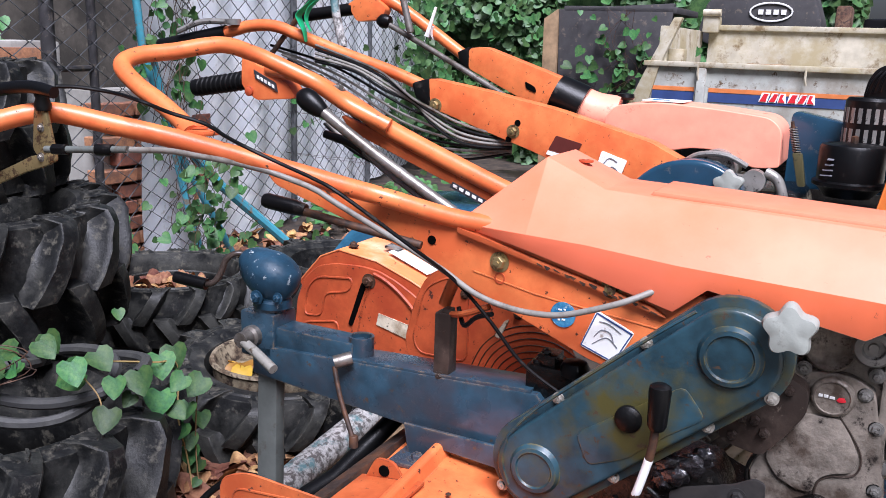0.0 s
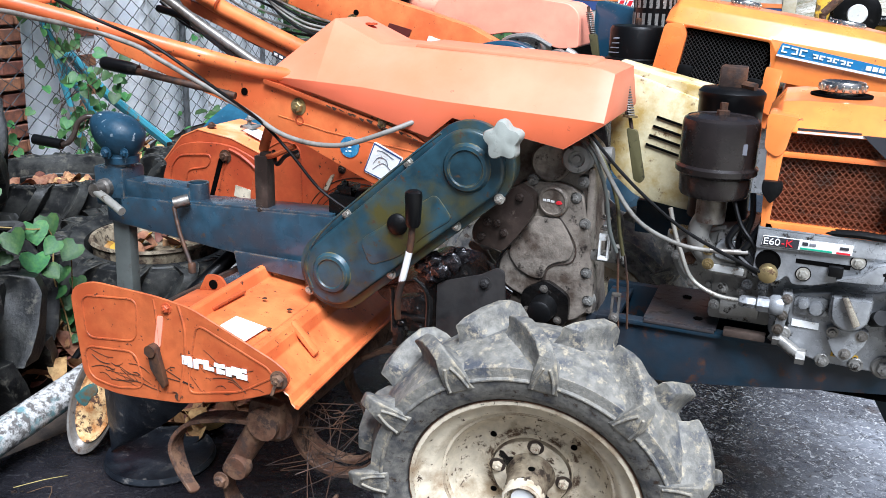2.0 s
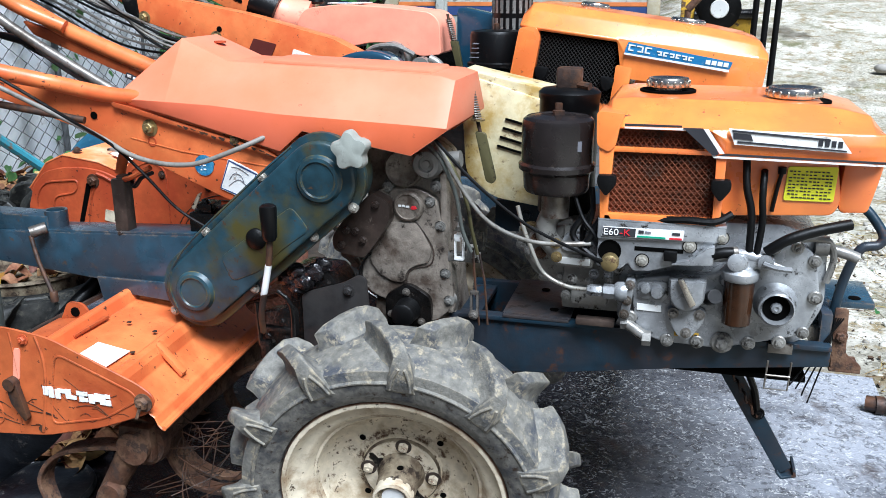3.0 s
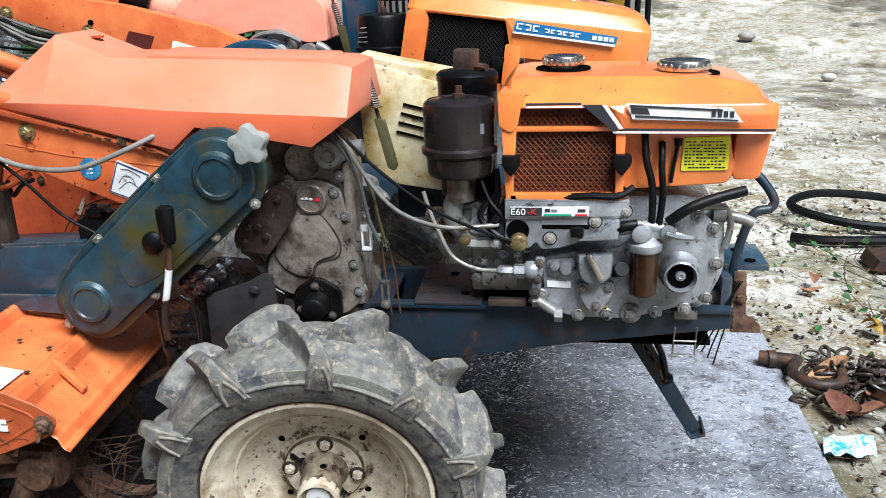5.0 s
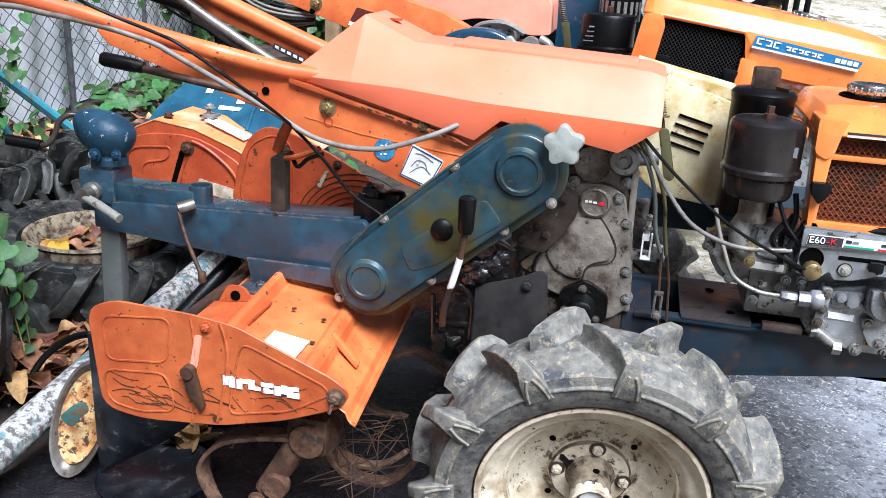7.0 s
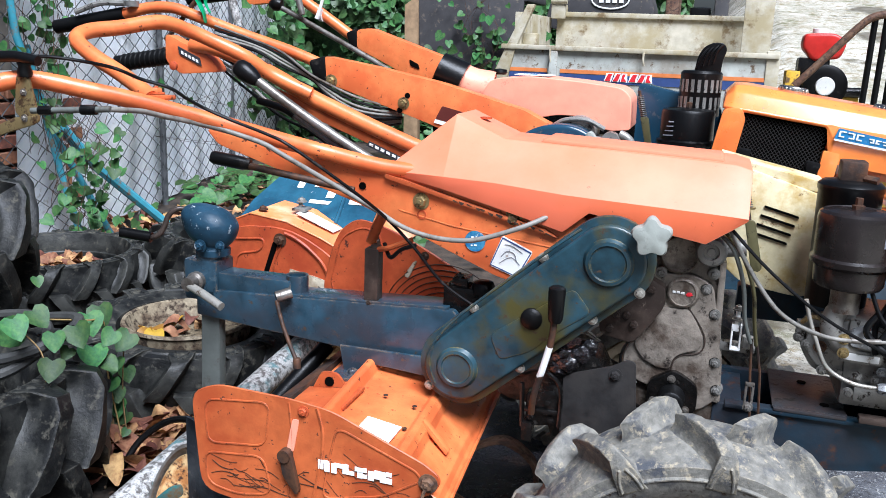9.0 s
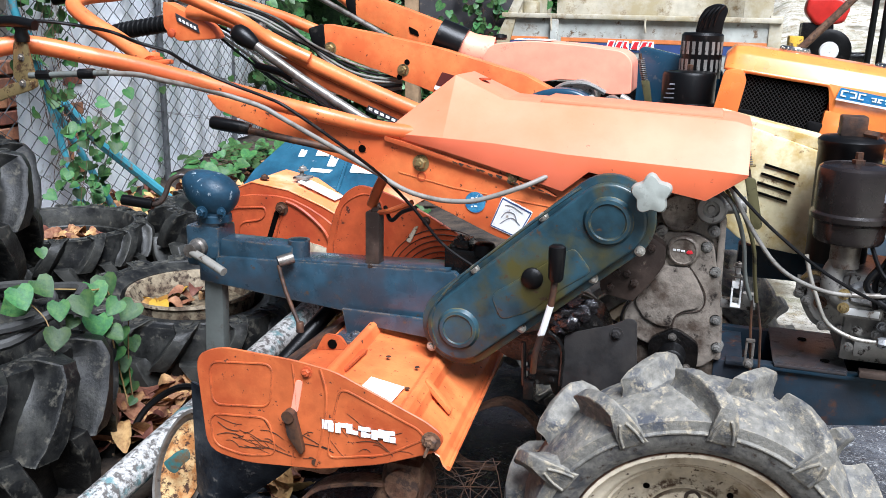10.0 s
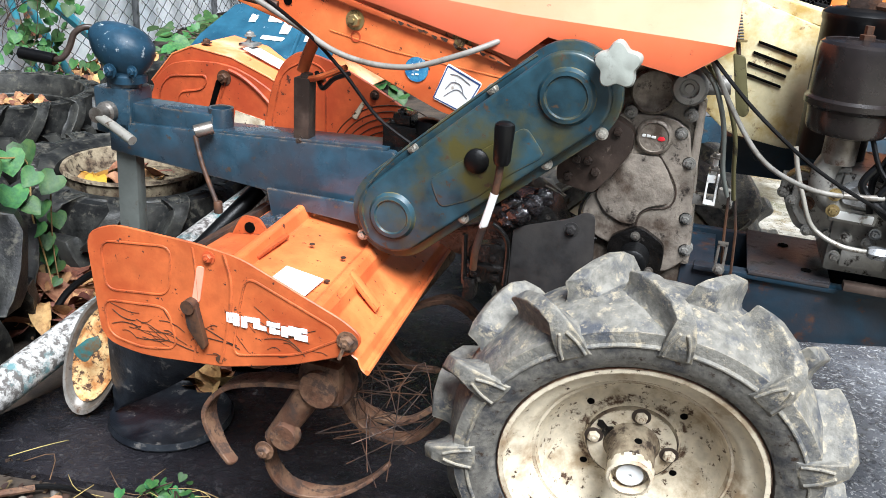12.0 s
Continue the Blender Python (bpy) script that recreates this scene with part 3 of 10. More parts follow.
def bolt(at, r=0.009, axis="y", out=-1, washer=True):
    """Hexagon head on a washer; out: which way along the axis it stands proud."""
    o = out
    head = lathe([(r, 0.0), (r, o * r * 0.75), (r * 0.82, o * r * 0.95), (r * 0.35, o * r * 0.95), (r * 0.3, o * r * 1.25), (0, o * r * 1.25)], Vector(at), axis, 6, 0.3)
    if not washer:
        return head
    ring = lathe([(r * 1.45, o * -0.001), (r * 1.45, o * r * 0.16), (0, o * r * 0.16)], Vector(at), axis, 16)
    return join(ring, head)


def letters(text, size, at, turn, material, parent, name="lettering", depth=0.0006, stretch=1.0):
    """Words in the built-in font, lying in the plane of turn, as one mesh."""
    cu = bpy.data.curves.new("words", "FONT")
    cu.body = text
    cu.size = size
    cu.extrude = depth
    ob = bpy.data.objects.new("words", cu)
    scene.collection.objects.link(ob)
    bpy.context.view_layer.update()
    me = bpy.data.meshes.new_from_object(ob.evaluated_get(bpy.context.evaluated_depsgraph_get()))
    bpy.data.objects.remove(ob)
    me.transform(Matrix.Translation(Vector(at) - BASE[0]) @ turn @ Matrix.Diagonal((stretch, 1, 1, 1)))
    me.materials.clear()
    me.materials.append(material)
    out = new(name, me)
    out.parent = parent
    return out


SIDE_ON = pose(0, 0, 0, 90, 0, 0)


# ---- ground ----
def ground_sheet():
    bm = bmesh.new()
    xs = [-60, -20, -8, -5] + [-4 + 0.1 * i for i in range(75)] + [4, 5, 6, 8, 10, 14, 20, 60]
    ys = [-60, -15, -6] + [-3 + 0.1 * i for i in range(70)] + [4.5 + 0.5 * i for i in range(20)] + [16, 20, 25, 32, 40, 80]
    grid = []
    for y in ys:
        row = []
        for x in xs:
            near = max(0.0, 1 - max(abs(x + 0.3) - 3.2, abs(y - 0.5) - 3.0, 0) * 0.6)
            h = (noise.noise(Vector((x * 1.7, y * 1.7, 0.3))) * 0.018 + noise.noise(Vector((x * 5, y * 5, 1.3))) * 0.008) * near - 0.022
            rise = max(0.0, min(1.0, (x + 2.0) / 3.0)) * max(0.0, y - 7.2)
            h += min(5.5, rise * 0.17) + (0.05 * noise.noise(Vector((x * 0.6, y * 0.6, 4.0))) if y > 7 else 0)
            row.append(bm.verts.new((x, y, h)))
        grid.append(row)
    for a, b in zip(grid, grid[1:]):
        for i in range(len(xs) - 1):
            bm.faces.new((a[i], a[i + 1], b[i + 1], b[i]))
    return bm


ground = solo("ground", ground_sheet(), GROUND, (0, 0, 0), "brown soil with litter turning into pale gravel yard", "ground", kind="structure", smooth=60)


def floor_plate():
    """Thick dark sheet lying on the soil under the machines."""
    bm = bmesh.new()
    c = [(-1.20, -0.02), (-0.66, 0.055), (-0.2, 0.115), (0.45, 0.18), (0.985, 0.24), (0.985, 0.75), (0.995, 1.34), (0.2, 1.36), (-0.7, 1.34), (-1.0, 0.75)]
    top = [bm.verts.new((x, y, 0.0)) for x, y in c]
    low = [bm.verts.new((x, y, -0.045)) for x, y in c]
    bm.faces.new(top)
    bm.faces.new(low[::-1])
    for i in range(len(c)):
        j = (i + 1) % len(c)
        bm.faces.new((top[i], low[i], low[j], top[j]))
    return bevelled(bm, 0.004, 1)


solo("floor_sheet", floor_plate(), WET_SHEET, (0, 0, 0), "dark wet oil-stained sheet on the soil, sky sheen painted in", "floor sheet", kind="structure", smooth=30)


# ---- wheels ----
def tyre_carcass(c, radius, half, bead, lug_height, sides=64):
    """Casing about the y axis; c is the centre."""
    k = radius - lug_height
    prof = [(bead * 1.085, -half * 0.34), (bead * 1.10, -half * 0.62), (bead * 1.14, -half * 0.86), (bead + (k - bead) * 0.40, -half * 0.985), (bead + (k - bead) * 0.60, -half * 0.99), (bead + (k - bead) * 0.62, -half * 1.025), (bead + (k - bead) * 0.64, -half * 1.025), (bead + (k - bead) * 0.67, -half * 0.985),
            (bead + (k - bead) * 0.82, -half * 0.955), (k * 0.945, -half * 0.80), (k * 0.978, -half * 0.45), (k * 0.992, 0.0)]
    full = prof + [(r, -h) for r, h in prof[-2::-1]] + [(bead * 1.07, half * 0.3), (bead * 1.07, -half * 0.3)]
    return lathe(full, c, "y", sides, closed=True)


def tyre_lug(radius, half, bead, lug_height, side, crest=1.0):
    """One chevron lug at angle 0 round the origin: scooped flanks, narrow crest, ribbed end on the sidewall."""
    k = radius - lug_height
    scale = radius / 0.29
    b0 = bead + (k - bead) * 0.53
    stations = [  # base r, base h, top r, top h, angle, crest half width, flank reach
        (b0, -0.975, b0 + 0.002, -1.035, 0.0, 0.0200, 0.0235),
        (bead + (k - bead) * 0.82, -0.945, bead + (k - bead) * 0.90, -1.075, 0.0, 0.0165, 0.0215),
        (k * 0.945, -0.82, radius * 0.935, -1.02, 0.006, 0.0115, 0.024),
        (k * 0.962, -0.66, radius * 0.980, -0.82, 0.040, 0.0115, 0.031),
        (k * 0.978, -0.38, radius * 0.998, -0.44, 0.105, 0.0120, 0.036),
        (k * 0.985, -0.08, radius * 0.998, -0.10, 0.175, 0.0130, 0.035),
        (k * 0.985, 0.10, radius * 0.985, 0.08, 0.215, 0.0130, 0.031)]
    lug = bmesh.new()
    rows = []
    for br, bh, tr, th, da, w, fl in stations:
        w, fl = w * crest, max(fl, w * crest * 1.25)
        row = []
        for f_, s in ((0.0, -fl), (0.10, -w - (fl - w) * 0.62), (0.30, -w - (fl - w) * 0.30), (0.60, -w - (fl - w) * 0.11), (0.93, -w - 0.0008), (1.0, -w + 0.002), (1.0, w - 0.001), (0.92, w + 0.001), (0.55, w + (fl - w) * 0.09), (0.26, w + (fl - w) * 0.30), (0.08, w + (fl - w) * 0.62), (0.0, fl)):
            r = br - 0.004 + (tr - br + 0.004) * f_
            h = bh + (th - bh) * f_
            a = da + s * scale / r
            row.append(lug.verts.new((r * math.cos(a), h * half * side, r * math.sin(a))))
        rows.append(row)
    for a, b in zip(rows, rows[1:]):
        for q in range(11):
            lug.faces.new((a[q], a[q + 1], b[q + 1], b[q]))
    lug.faces.new(rows[0][::-1])
    lug.faces.new(rows[-1])
    bmesh.ops.recalc_face_normals(lug, faces=lug.faces)
    ribs = []
    for s in (-1, 1):
        pts = []
        for r, h, w in ((b0 + 0.002, -1.040, 0.0150), (bead + (k - bead) * 0.76, -1.066, 0.0120), (bead + (k - bead) * 0.95, -1.082, 0.0045)):
            a = s * w * scale / r
            pts.append((r * math.cos(a), h * half * side, r * math.sin(a)))
        ribs.append(tube(pts, 0.0026 * scale, 5, 2))
    return join(lug, *ribs)


def lugged(owner, centre, radius, half, bead, lugs, lug_h, phase, material, crest=1.0):
    """Puts the lugs round a casing, each a part of its own."""
    for side in (1, -1):
        shape = tyre_lug(radius, half, bead, lug_h, side, crest)
        if crest > 1:
            bmesh.ops.subdivide_edges(shape, edges=shape.edges[:], cuts=1, use_grid_fill=True)
            for v in shape.verts:
                wear = noise.noise(v.co * 14 + Vector((side, 0, 2))) + 0.5 * noise.noise(v.co * 37)
                v.co += v.co.normalized() * wear * 0.006 + Vector((0, wear * 0.004, 0))
        else:
            bevelled(shape, 0.0012, 1, 40)
        me = mesh_of(shape, material, 32 if crest == 1 else 42, Vector((0, 0, 0)))
        for i in range(lugs):
            ob = new("lug", me)
            ob.parent = owner
            turn = phase + 2 * math.pi * (i + (0.5 if side > 0 else 0)) / lugs
            ob.matrix_basis = Matrix.Translation(Vector(centre)) @ Matrix.Rotation(-turn, 4, "Y")


def inner_faces(ob, radius, c, material):
    """Gives the faces inside that radius another surface: the dirtier disc, the darker lower sidewall."""
    ob.data.materials.append(material)
    mid = Vector(c) - BASE[0]
    for f in ob.data.polygons:
        if math.hypot(f.center.x - mid.x, f.center.z - mid.z) < radius:
            f.material_index = 1


def drive_wheel(parent, x, yc, z, out, phase, toe=0.0, camber=0.0):
    """out: -1 where the dish faces the near side."""
    s = -out
    c = (x, yc, z)
    rim = lathe([(r_, h_ * s) for r_, h_ in ((0.172, -0.036), (0.182, -0.046), (0.181, -0.056), (0.174, -0.056), (0.169, -0.046), (0.162, -0.040), (0.152, -0.038), (0.147, -0.035), (0.141, -0.027), (0.1375, -0.022), (0.133, -0.022),
                 (0.130, -0.014), (0.122, 0.002), (0.108, 0.018), (0.092, 0.025), (0.070, 0.024), (0.0655, 0.017), (0.0625, 0.010), (0.046, 0.010), (0.0, 0.010), (0.0, 0.016), (0.06, 0.018), (0.095, 0.033), (0.115, 0.026), (0.14, -0.010), (0.15, 0.03), (0.172, 0.036))], c, "y", 64, closed=True)
    wheel = part("wheel", rim, CREAM, parent, "dirty cream pressed-steel wheel rim")
    tyre = part("tyre", tyre_carcass((x, yc + 0.002 * s, z), 0.292, 0.070, 0.163, 0.031), TYRE, parent, "dusty chevron-lug tractor tyre", smooth=32)
    lugged(tyre, Vector((x, yc + 0.002 * s, z)) - BASE[0], 0.292, 0.070, 0.163, 11, 0.031, phase, TYRE)
    part("hub_barrel", lathe([(0.040, 0.010 * s), (0.035, 0.002 * s), (0.0335, -0.006 * s), (0.0320, -0.046 * s)], c, "y", 28), CREAM_DIRTY, wheel, "grimy hub barrel")
    hub = join(lathe([(0.030, -0.038 * s), (0.0330, -0.042 * s), (0.0325, -0.058 * s), (0.0275, -0.0595 * s), (0.0265, -0.046 * s), (0, -0.046 * s)], c, "y", 12, 0.2))
    part("hub", hub, CREAM, wheel, "muddy worn hub sleeve")
    part("axle_end", lathe([(0.0185, -0.046 * s), (0.0185, -0.052 * s), (0.003, -0.053 * s), (0.003, -0.050 * s), (0, -0.050 * s)], c, "y", 20), WHITE_LABEL, wheel)
    part("barrel_hole", lathe([(0.0055, 0.0), (0.0055, 0.001), (0, 0.001)], (x + 0.006, yc - 0.018 * s, z + 0.0322), "z", 12), GAP_SHADE, wheel)
    part("rim_rust", lathe([(0.1798, -0.048 * s), (0.1820, -0.0572 * s), (0.1842, -0.048 * s)], c, "y", 56, closed=True), RUST, wheel, "rusty rim edge")
    for gx, gz, size, turn in ((-0.036, 0.022, 0.017, 2.6), (0.026, -0.042, 0.013, 5.3)):
        edge = []
        for i in range(15):
            a = 2 * math.pi * i / 15
            r = size * (0.72 + 0.2 * math.sin(3 * a + turn) + 0.16 * math.sin(5 * a + 2 * turn) + 0.10 * math.sin(7 * a))
            u, v = 1.45 * r * math.cos(a), 0.72 * r * math.sin(a)
            edge.append((x + gx + u * math.cos(turn) - v * math.sin(turn), z + gz + u * math.sin(turn) + v * math.cos(turn)))
        part("grease_patch", prism(edge, yc + min(0.0072 * s, 0.0098 * s), yc + max(0.0072 * s, 0.0098 * s), 0.0012), CAST_DARK, wheel, "black grease by the hub")
    part("disc_groove", lathe([(0.0640, 0.0098 * s), (0.0655, 0.0155 * s), (0.0625, 0.0105 * s)], c, "y", 40, closed=True), CREAM_DIRTY, wheel)
    inner_faces(wheel, 0.1305, c, CREAM_DISC)
    inner_faces(tyre, 0.213, c, TYRE_WALL)
    for i in range(4):
        a = radians(83 + 90 * i)
        part("bolt_recess", lathe([(0.0135, 0.0), (0.0135, -0.001 * s), (0, -0.001 * s)], (x + 0.054 * math.cos(a), yc + 0.0098 * s, z + 0.054 * math.sin(a)), "y", 18), CAST_BROWN, wheel)
        part("wheel_bolt", bolt((x + 0.054 * math.cos(a), yc + 0.010 * s, z + 0.054 * math.sin(a)), 0.0088, "y", -s, False), CREAM, wheel)
    for a in (40, 140, 222, 322):
        part("rim_hole", lathe([(0.0055, 0.001 * s), (0.0055, -0.0005 * s), (0, -0.0005 * s)], (x + 0.084 * math.cos(radians(a)), yc + 0.0245 * s, z + 0.084 * math.sin(radians(a))), "y", 12), GAP_SHADE, wheel)
    pivot = Matrix.Translation(Vector(c) - BASE[0])
    for piece in (wheel, tyre):
        piece.matrix_basis = pivot @ pose(0, 0, 0, camber, 0, toe) @ pivot.inverted()
    return wheel


# ---- the near machine ----
tiller = thing("power_tiller", (0.0, 0.36, 0.0), "orange and navy walking tractor with rotary tiller and diesel engine", "power tiller", "parked power tillers")
drive_wheel(tiller, 0.03, 0.075, 0.289, -1, radians(67), 5.8, 8.0)
drive_wheel(tiller, -0.050, 0.715, 0.325, 1, radians(56), 5.8, 8.0)
part("axle", tube([(0.03, 0.09, 0.289), (-0.050, 0.71, 0.325)], 0.022, 16, 1), RUST_DARK, tiller)


def hood_shell(sections):
    """Loft of sections x, low z, fold z, ridge z, half widths at low, fold and ridge; about y 0.36."""
    bm = bmesh.new()
    rows = []
    for x, zl, zf, zt, wl_, wf, wt in sections:
        prof = [(-wl_, zl), (-wf, zf), (-wt, zt), (wt, zt), (wf, zf), (wl_, zl)]
        rows.append([bm.verts.new((x, 0.36 + y, z)) for y, z in prof])
    for a, b in zip(rows, rows[1:]):
        for i in range(5):
            bm.faces.new((a[i], a[i + 1], b[i + 1], b[i]))
    bm.faces.new(rows[-1])
    bmesh.ops.recalc_face_normals(bm, faces=bm.faces)
    bmesh.ops.solidify(bm, geom=bm.faces[:], thickness=0.003)
    return bevelled(bm, 0.005, 2, 14)


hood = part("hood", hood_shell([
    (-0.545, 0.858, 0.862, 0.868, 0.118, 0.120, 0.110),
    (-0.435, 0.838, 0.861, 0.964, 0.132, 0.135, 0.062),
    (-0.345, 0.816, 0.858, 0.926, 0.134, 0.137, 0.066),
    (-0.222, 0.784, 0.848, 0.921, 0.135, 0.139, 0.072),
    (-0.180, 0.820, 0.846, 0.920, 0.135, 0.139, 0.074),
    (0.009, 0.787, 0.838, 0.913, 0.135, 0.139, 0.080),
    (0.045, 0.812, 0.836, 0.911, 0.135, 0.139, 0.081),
    (0.070, 0.830, 0.834, 0.904, 0.134, 0.138, 0.080)]), SALMON, tiller, "faded salmon sheet-metal hood with top light painted in", smooth=25)
# steep faces take the deeper copy, so top light is painted by face direction
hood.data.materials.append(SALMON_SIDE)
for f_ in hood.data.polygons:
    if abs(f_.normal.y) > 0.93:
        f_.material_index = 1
part("hood_panel", prism([(-0.285, 0.920), (0.028, 0.908), (0.022, 0.918), (-0.278, 0.930)], 0.30, 0.42, 0.004), SALMON, hood)
part("hood_screw", lathe([(0.011, 0.0), (0.011, 0.003), (0.006, 0.0035), (0.005, 0.001), (0, 0.001)], (-0.40, 0.37, 0.952), "z", 16), ORANGE_RED, hood)

# handlebars
near_bar = part("handlebar", tube([(-0.49, 0.252, 0.862), (-0.56, 0.241, 0.868), (-0.659, 0.225, 0.888), (-0.718, 0.185, 0.907), (-0.77, 0.145, 0.926), (-0.83, 0.098, 0.947), (-0.905, 0.035, 0.974), (-0.962, -0.012, 0.991), (-1.036, -0.060, 1.007), (-1.078, -0.11, 0.995), (-1.13, -0.17, 0.968), (-1.22, -0.26, 0.925)], 0.0145, 16), ORANGE, tiller, "scratched orange tube handlebar")
part("handlebar", tube([(-0.40, 0.47, 0.822), (-0.587, 0.47, 0.883), (-0.792, 0.47, 0.960), (-0.88, 0.475, 1.000), (-0.98, 0.49, 1.038), (-1.06, 0.515, 1.055), (-1.12, 0.53, 1.058)], 0.0165, 16), ORANGE, tiller, "orange tube handlebar with control box")
cross_bar = part("cross_bar", tube([(-0.795, 0.452, 0.972), (-0.87, 0.43, 1.007), (-0.913, 0.395, 1.043), (-0.967, 0.370, 1.070), (-1.005, 0.340, 1.090), (-1.035, 0.29, 1.104), (-1.075, 0.22, 1.091), (-1.100, 0.165, 1.083), (-1.094, 0.125, 1.068), (-1.050, 0.110, 1.042), (-0.995, 0.105, 1.016), (-0.945, 0.098, 0.990), (-0.918, 0.088, 0.976)], 0.0140, 16, 8), ORANGE, tiller, "orange tube looped between the handlebars")
part("clamp_bolt", bolt((-0.900, 0.445, 1.030), 0.010, "z", 1), STEEL, cross_bar)
part("clamp_ear", join(box(-0.945, -0.885, 0.078, 0.112, 0.974, 0.982, 0.003), bolt((-0.916, 0.100, 0.984), 0.010, "z", 1)), ORANGE, near_bar)
part("arm_plate", prism(rounded([(-0.91, 0.912), (-0.885, 0.884), (-0.60, 0.797), (-0.47, 0.745), (-0.335, 0.690), (-0.18, 0.66), (-0.16, 0.80), (-0.30, 0.835), (-0.53, 0.862)], 0.008, 2), 0.240, 0.252, 0.003), ORANGE, tiller, "orange pressed-steel handle arm")
part("arm_flange", prism(rounded([(-0.545, 0.857), (-0.40, 0.821), (-0.25, 0.784), (-0.23, 0.772), (-0.25, 0.776), (-0.40, 0.813), (-0.545, 0.849)], 0.002, 2), 0.231, 0.242, 0.002), ORANGE_DULL, tiller)
random.seed(77)
for i in range(13):
    x_ = -0.42 + 0.014 * i + random.uniform(-0.004, 0.004)
    z_ = 0.8185 - 0.250 * (x_ + 0.40) + random.uniform(-0.002, 0.001)
    part("paint_chip", prism(rounded([(x_, z_), (x_ + random.uniform(0.006, 0.013), z_ - 0.003), (x_ + random.uniform(0.004, 0.012), z_ - random.uniform(0.005, 0.009)), (x_ + 0.001, z_ - 0.003)], 0.001, 1), 0.2304, 0.2316, 0), RUST_DARK, tiller)
part("arm_rib", prism([(-0.52, 0.794), (-0.42, 0.774), (-0.24, 0.754), (-0.24, 0.7515), (-0.42, 0.7715), (-0.52, 0.7915)], 0.2388, 0.242, 0.001), ORANGE, tiller)
part("arm_plate", prism(rounded([(-0.91, 0.985), (-0.885, 0.955), (-0.60, 0.85), (-0.47, 0.745), (-0.335, 0.690), (-0.18, 0.66), (-0.16, 0.80), (-0.53, 0.875)], 0.008, 2), 0.466, 0.478, 0.003), ORANGE_DULL, tiller)
for x, z in ((-0.478, 0.812), (-0.309, 0.800)):
    part("arm_bolt", bolt((x, 0.240, z), 0.0105), ZINC, tiller)
part("arm_hole", lathe([(0.007, 0), (0.007, -0.001), (0, -0.001)], (-0.590, 0.2395, 0.830), "y", 16), GAP_SHADE, tiller)
part("arm_ring", lathe([(0.0085, -0.001), (0.0085, -0.002), (0.0062, -0.002), (0.0062, -0.001)], (-0.476, 0.2405, 0.788), "y", 20, closed=True), ORANGE_RED, tiller)
sticker = part("sticker", prism(rounded([(-0.327, 0.765), (-0.272, 0.741), (-0.297, 0.692), (-0.348, 0.710)], 0.004, 2), 0.2375, 0.2397, 0.0), WHITE_LABEL, tiller, "white instruction sticker with line drawing")
part("sticker_edge", join(*[prism(q, 0.2368, 0.2376, 0) for q in (((-0.325, 0.762), (-0.274, 0.740), (-0.275, 0.738), (-0.326, 0.760)), ((-0.346, 0.711), (-0.298, 0.694), (-0.299, 0.696), (-0.347, 0.713)), ((-0.327, 0.762), (-0.325, 0.762), (-0.345, 0.712), (-0.347, 0.712)), ((-0.276, 0.740), (-0.274, 0.740), (-0.297, 0.695), (-0.299, 0.695)))]), BLUE_STRIPE, sticker)
part("drawing", join(tube([(-0.328, 0.2372, 0.727), (-0.318, 0.2372, 0.738), (-0.305, 0.2372, 0.735), (-0.300, 0.2372, 0.722)], 0.0009, 4), tube([(-0.33, 0.2372, 0.716), (-0.310, 0.2372, 0.728), (-0.294, 0.2372, 0.716)], 0.0008, 4), tube([(-0.322, 0.2372, 0.75), (-0.308, 0.2372, 0.748), (-0.290, 0.2372, 0.737)], 0.0008, 4)), INK_GREY, sticker)
blue_dot = part("round_sticker", lathe([(0.0185, 0), (0.0185, -0.0022), (0, -0.0022)], (-0.376, 0.240, 0.750), "y", 28), BLUE_STICKER, tiller, "round blue sticker with worn white marks")
part("sticker_marks", join(*[box(-0.389 + dx, -0.389 + dx + w, 0.2371, 0.2379, 0.750 + dz, 0.750 + dz + 0.0022, 0) for dx, w, dz in ((0.006, 0.005, 0.006), (0.014, 0.003, 0.007), (0.003, 0.004, -0.001), (0.011, 0.006, -0.001), (0.006, 0.003, -0.009), (0.012, 0.005, -0.008))]), WHITE_LABEL, blue_dot)

# lever under the handlebar, with its black grip
rod = part("lever_rod", tube([(-0.60, 0.225, 0.823), (-0.70, 0.21, 0.840), (-0.81, 0.20, 0.857)], 0.0065, 10), RUST_DARK, tiller)
part("grip", lathe([(0.0, -0.0), (0.010, 0.0), (0.0125, 0.006), (0.0125, 0.055), (0.010, 0.075), (0.008, 0.076), (0, 0.076)], (0, 0, 0), "x", 16), BLACK_PLASTIC, rod, "black plastic lever grip")
rod.children[0].matrix_basis = pose(-0.870, 0.194 - 0.36, 0.867, 0, 8, 8)
for v in rod.children[0].data.vertices:
    v.co += BASE[0]

# control box with grip and ball-ended lever on the far bar
ctrl = part("control_box", prism(rounded([(-1.092, 1.085), (-0.985, 1.038), (-0.968, 1.012), (-1.060, 1.004), (-1.094, 1.030)], 0.010, 3), 0.41, 0.445, 0.004), ORANGE, tiller, "orange handle control box")
part("plate_label", prism([(-1.062, 1.060), (-1.012, 1.038), (-1.008, 1.022), (-1.058, 1.044)], 0.4072, 0.4098, 0), INK, ctrl, "black plate with worn pale letters")
part("plate_marks", join(*[prism([(-1.054 + i * 0.0085, 1.051 - i * 0.0037), (-1.049 + i * 0.0085, 1.049 - i * 0.0037), (-1.048 + i * 0.0085, 1.043 - i * 0.0037), (-1.053 + i * 0.0085, 1.045 - i * 0.0037)], 0.4060, 0.4074, 0) for i in range(5)]), WHITE_LABEL, ctrl)
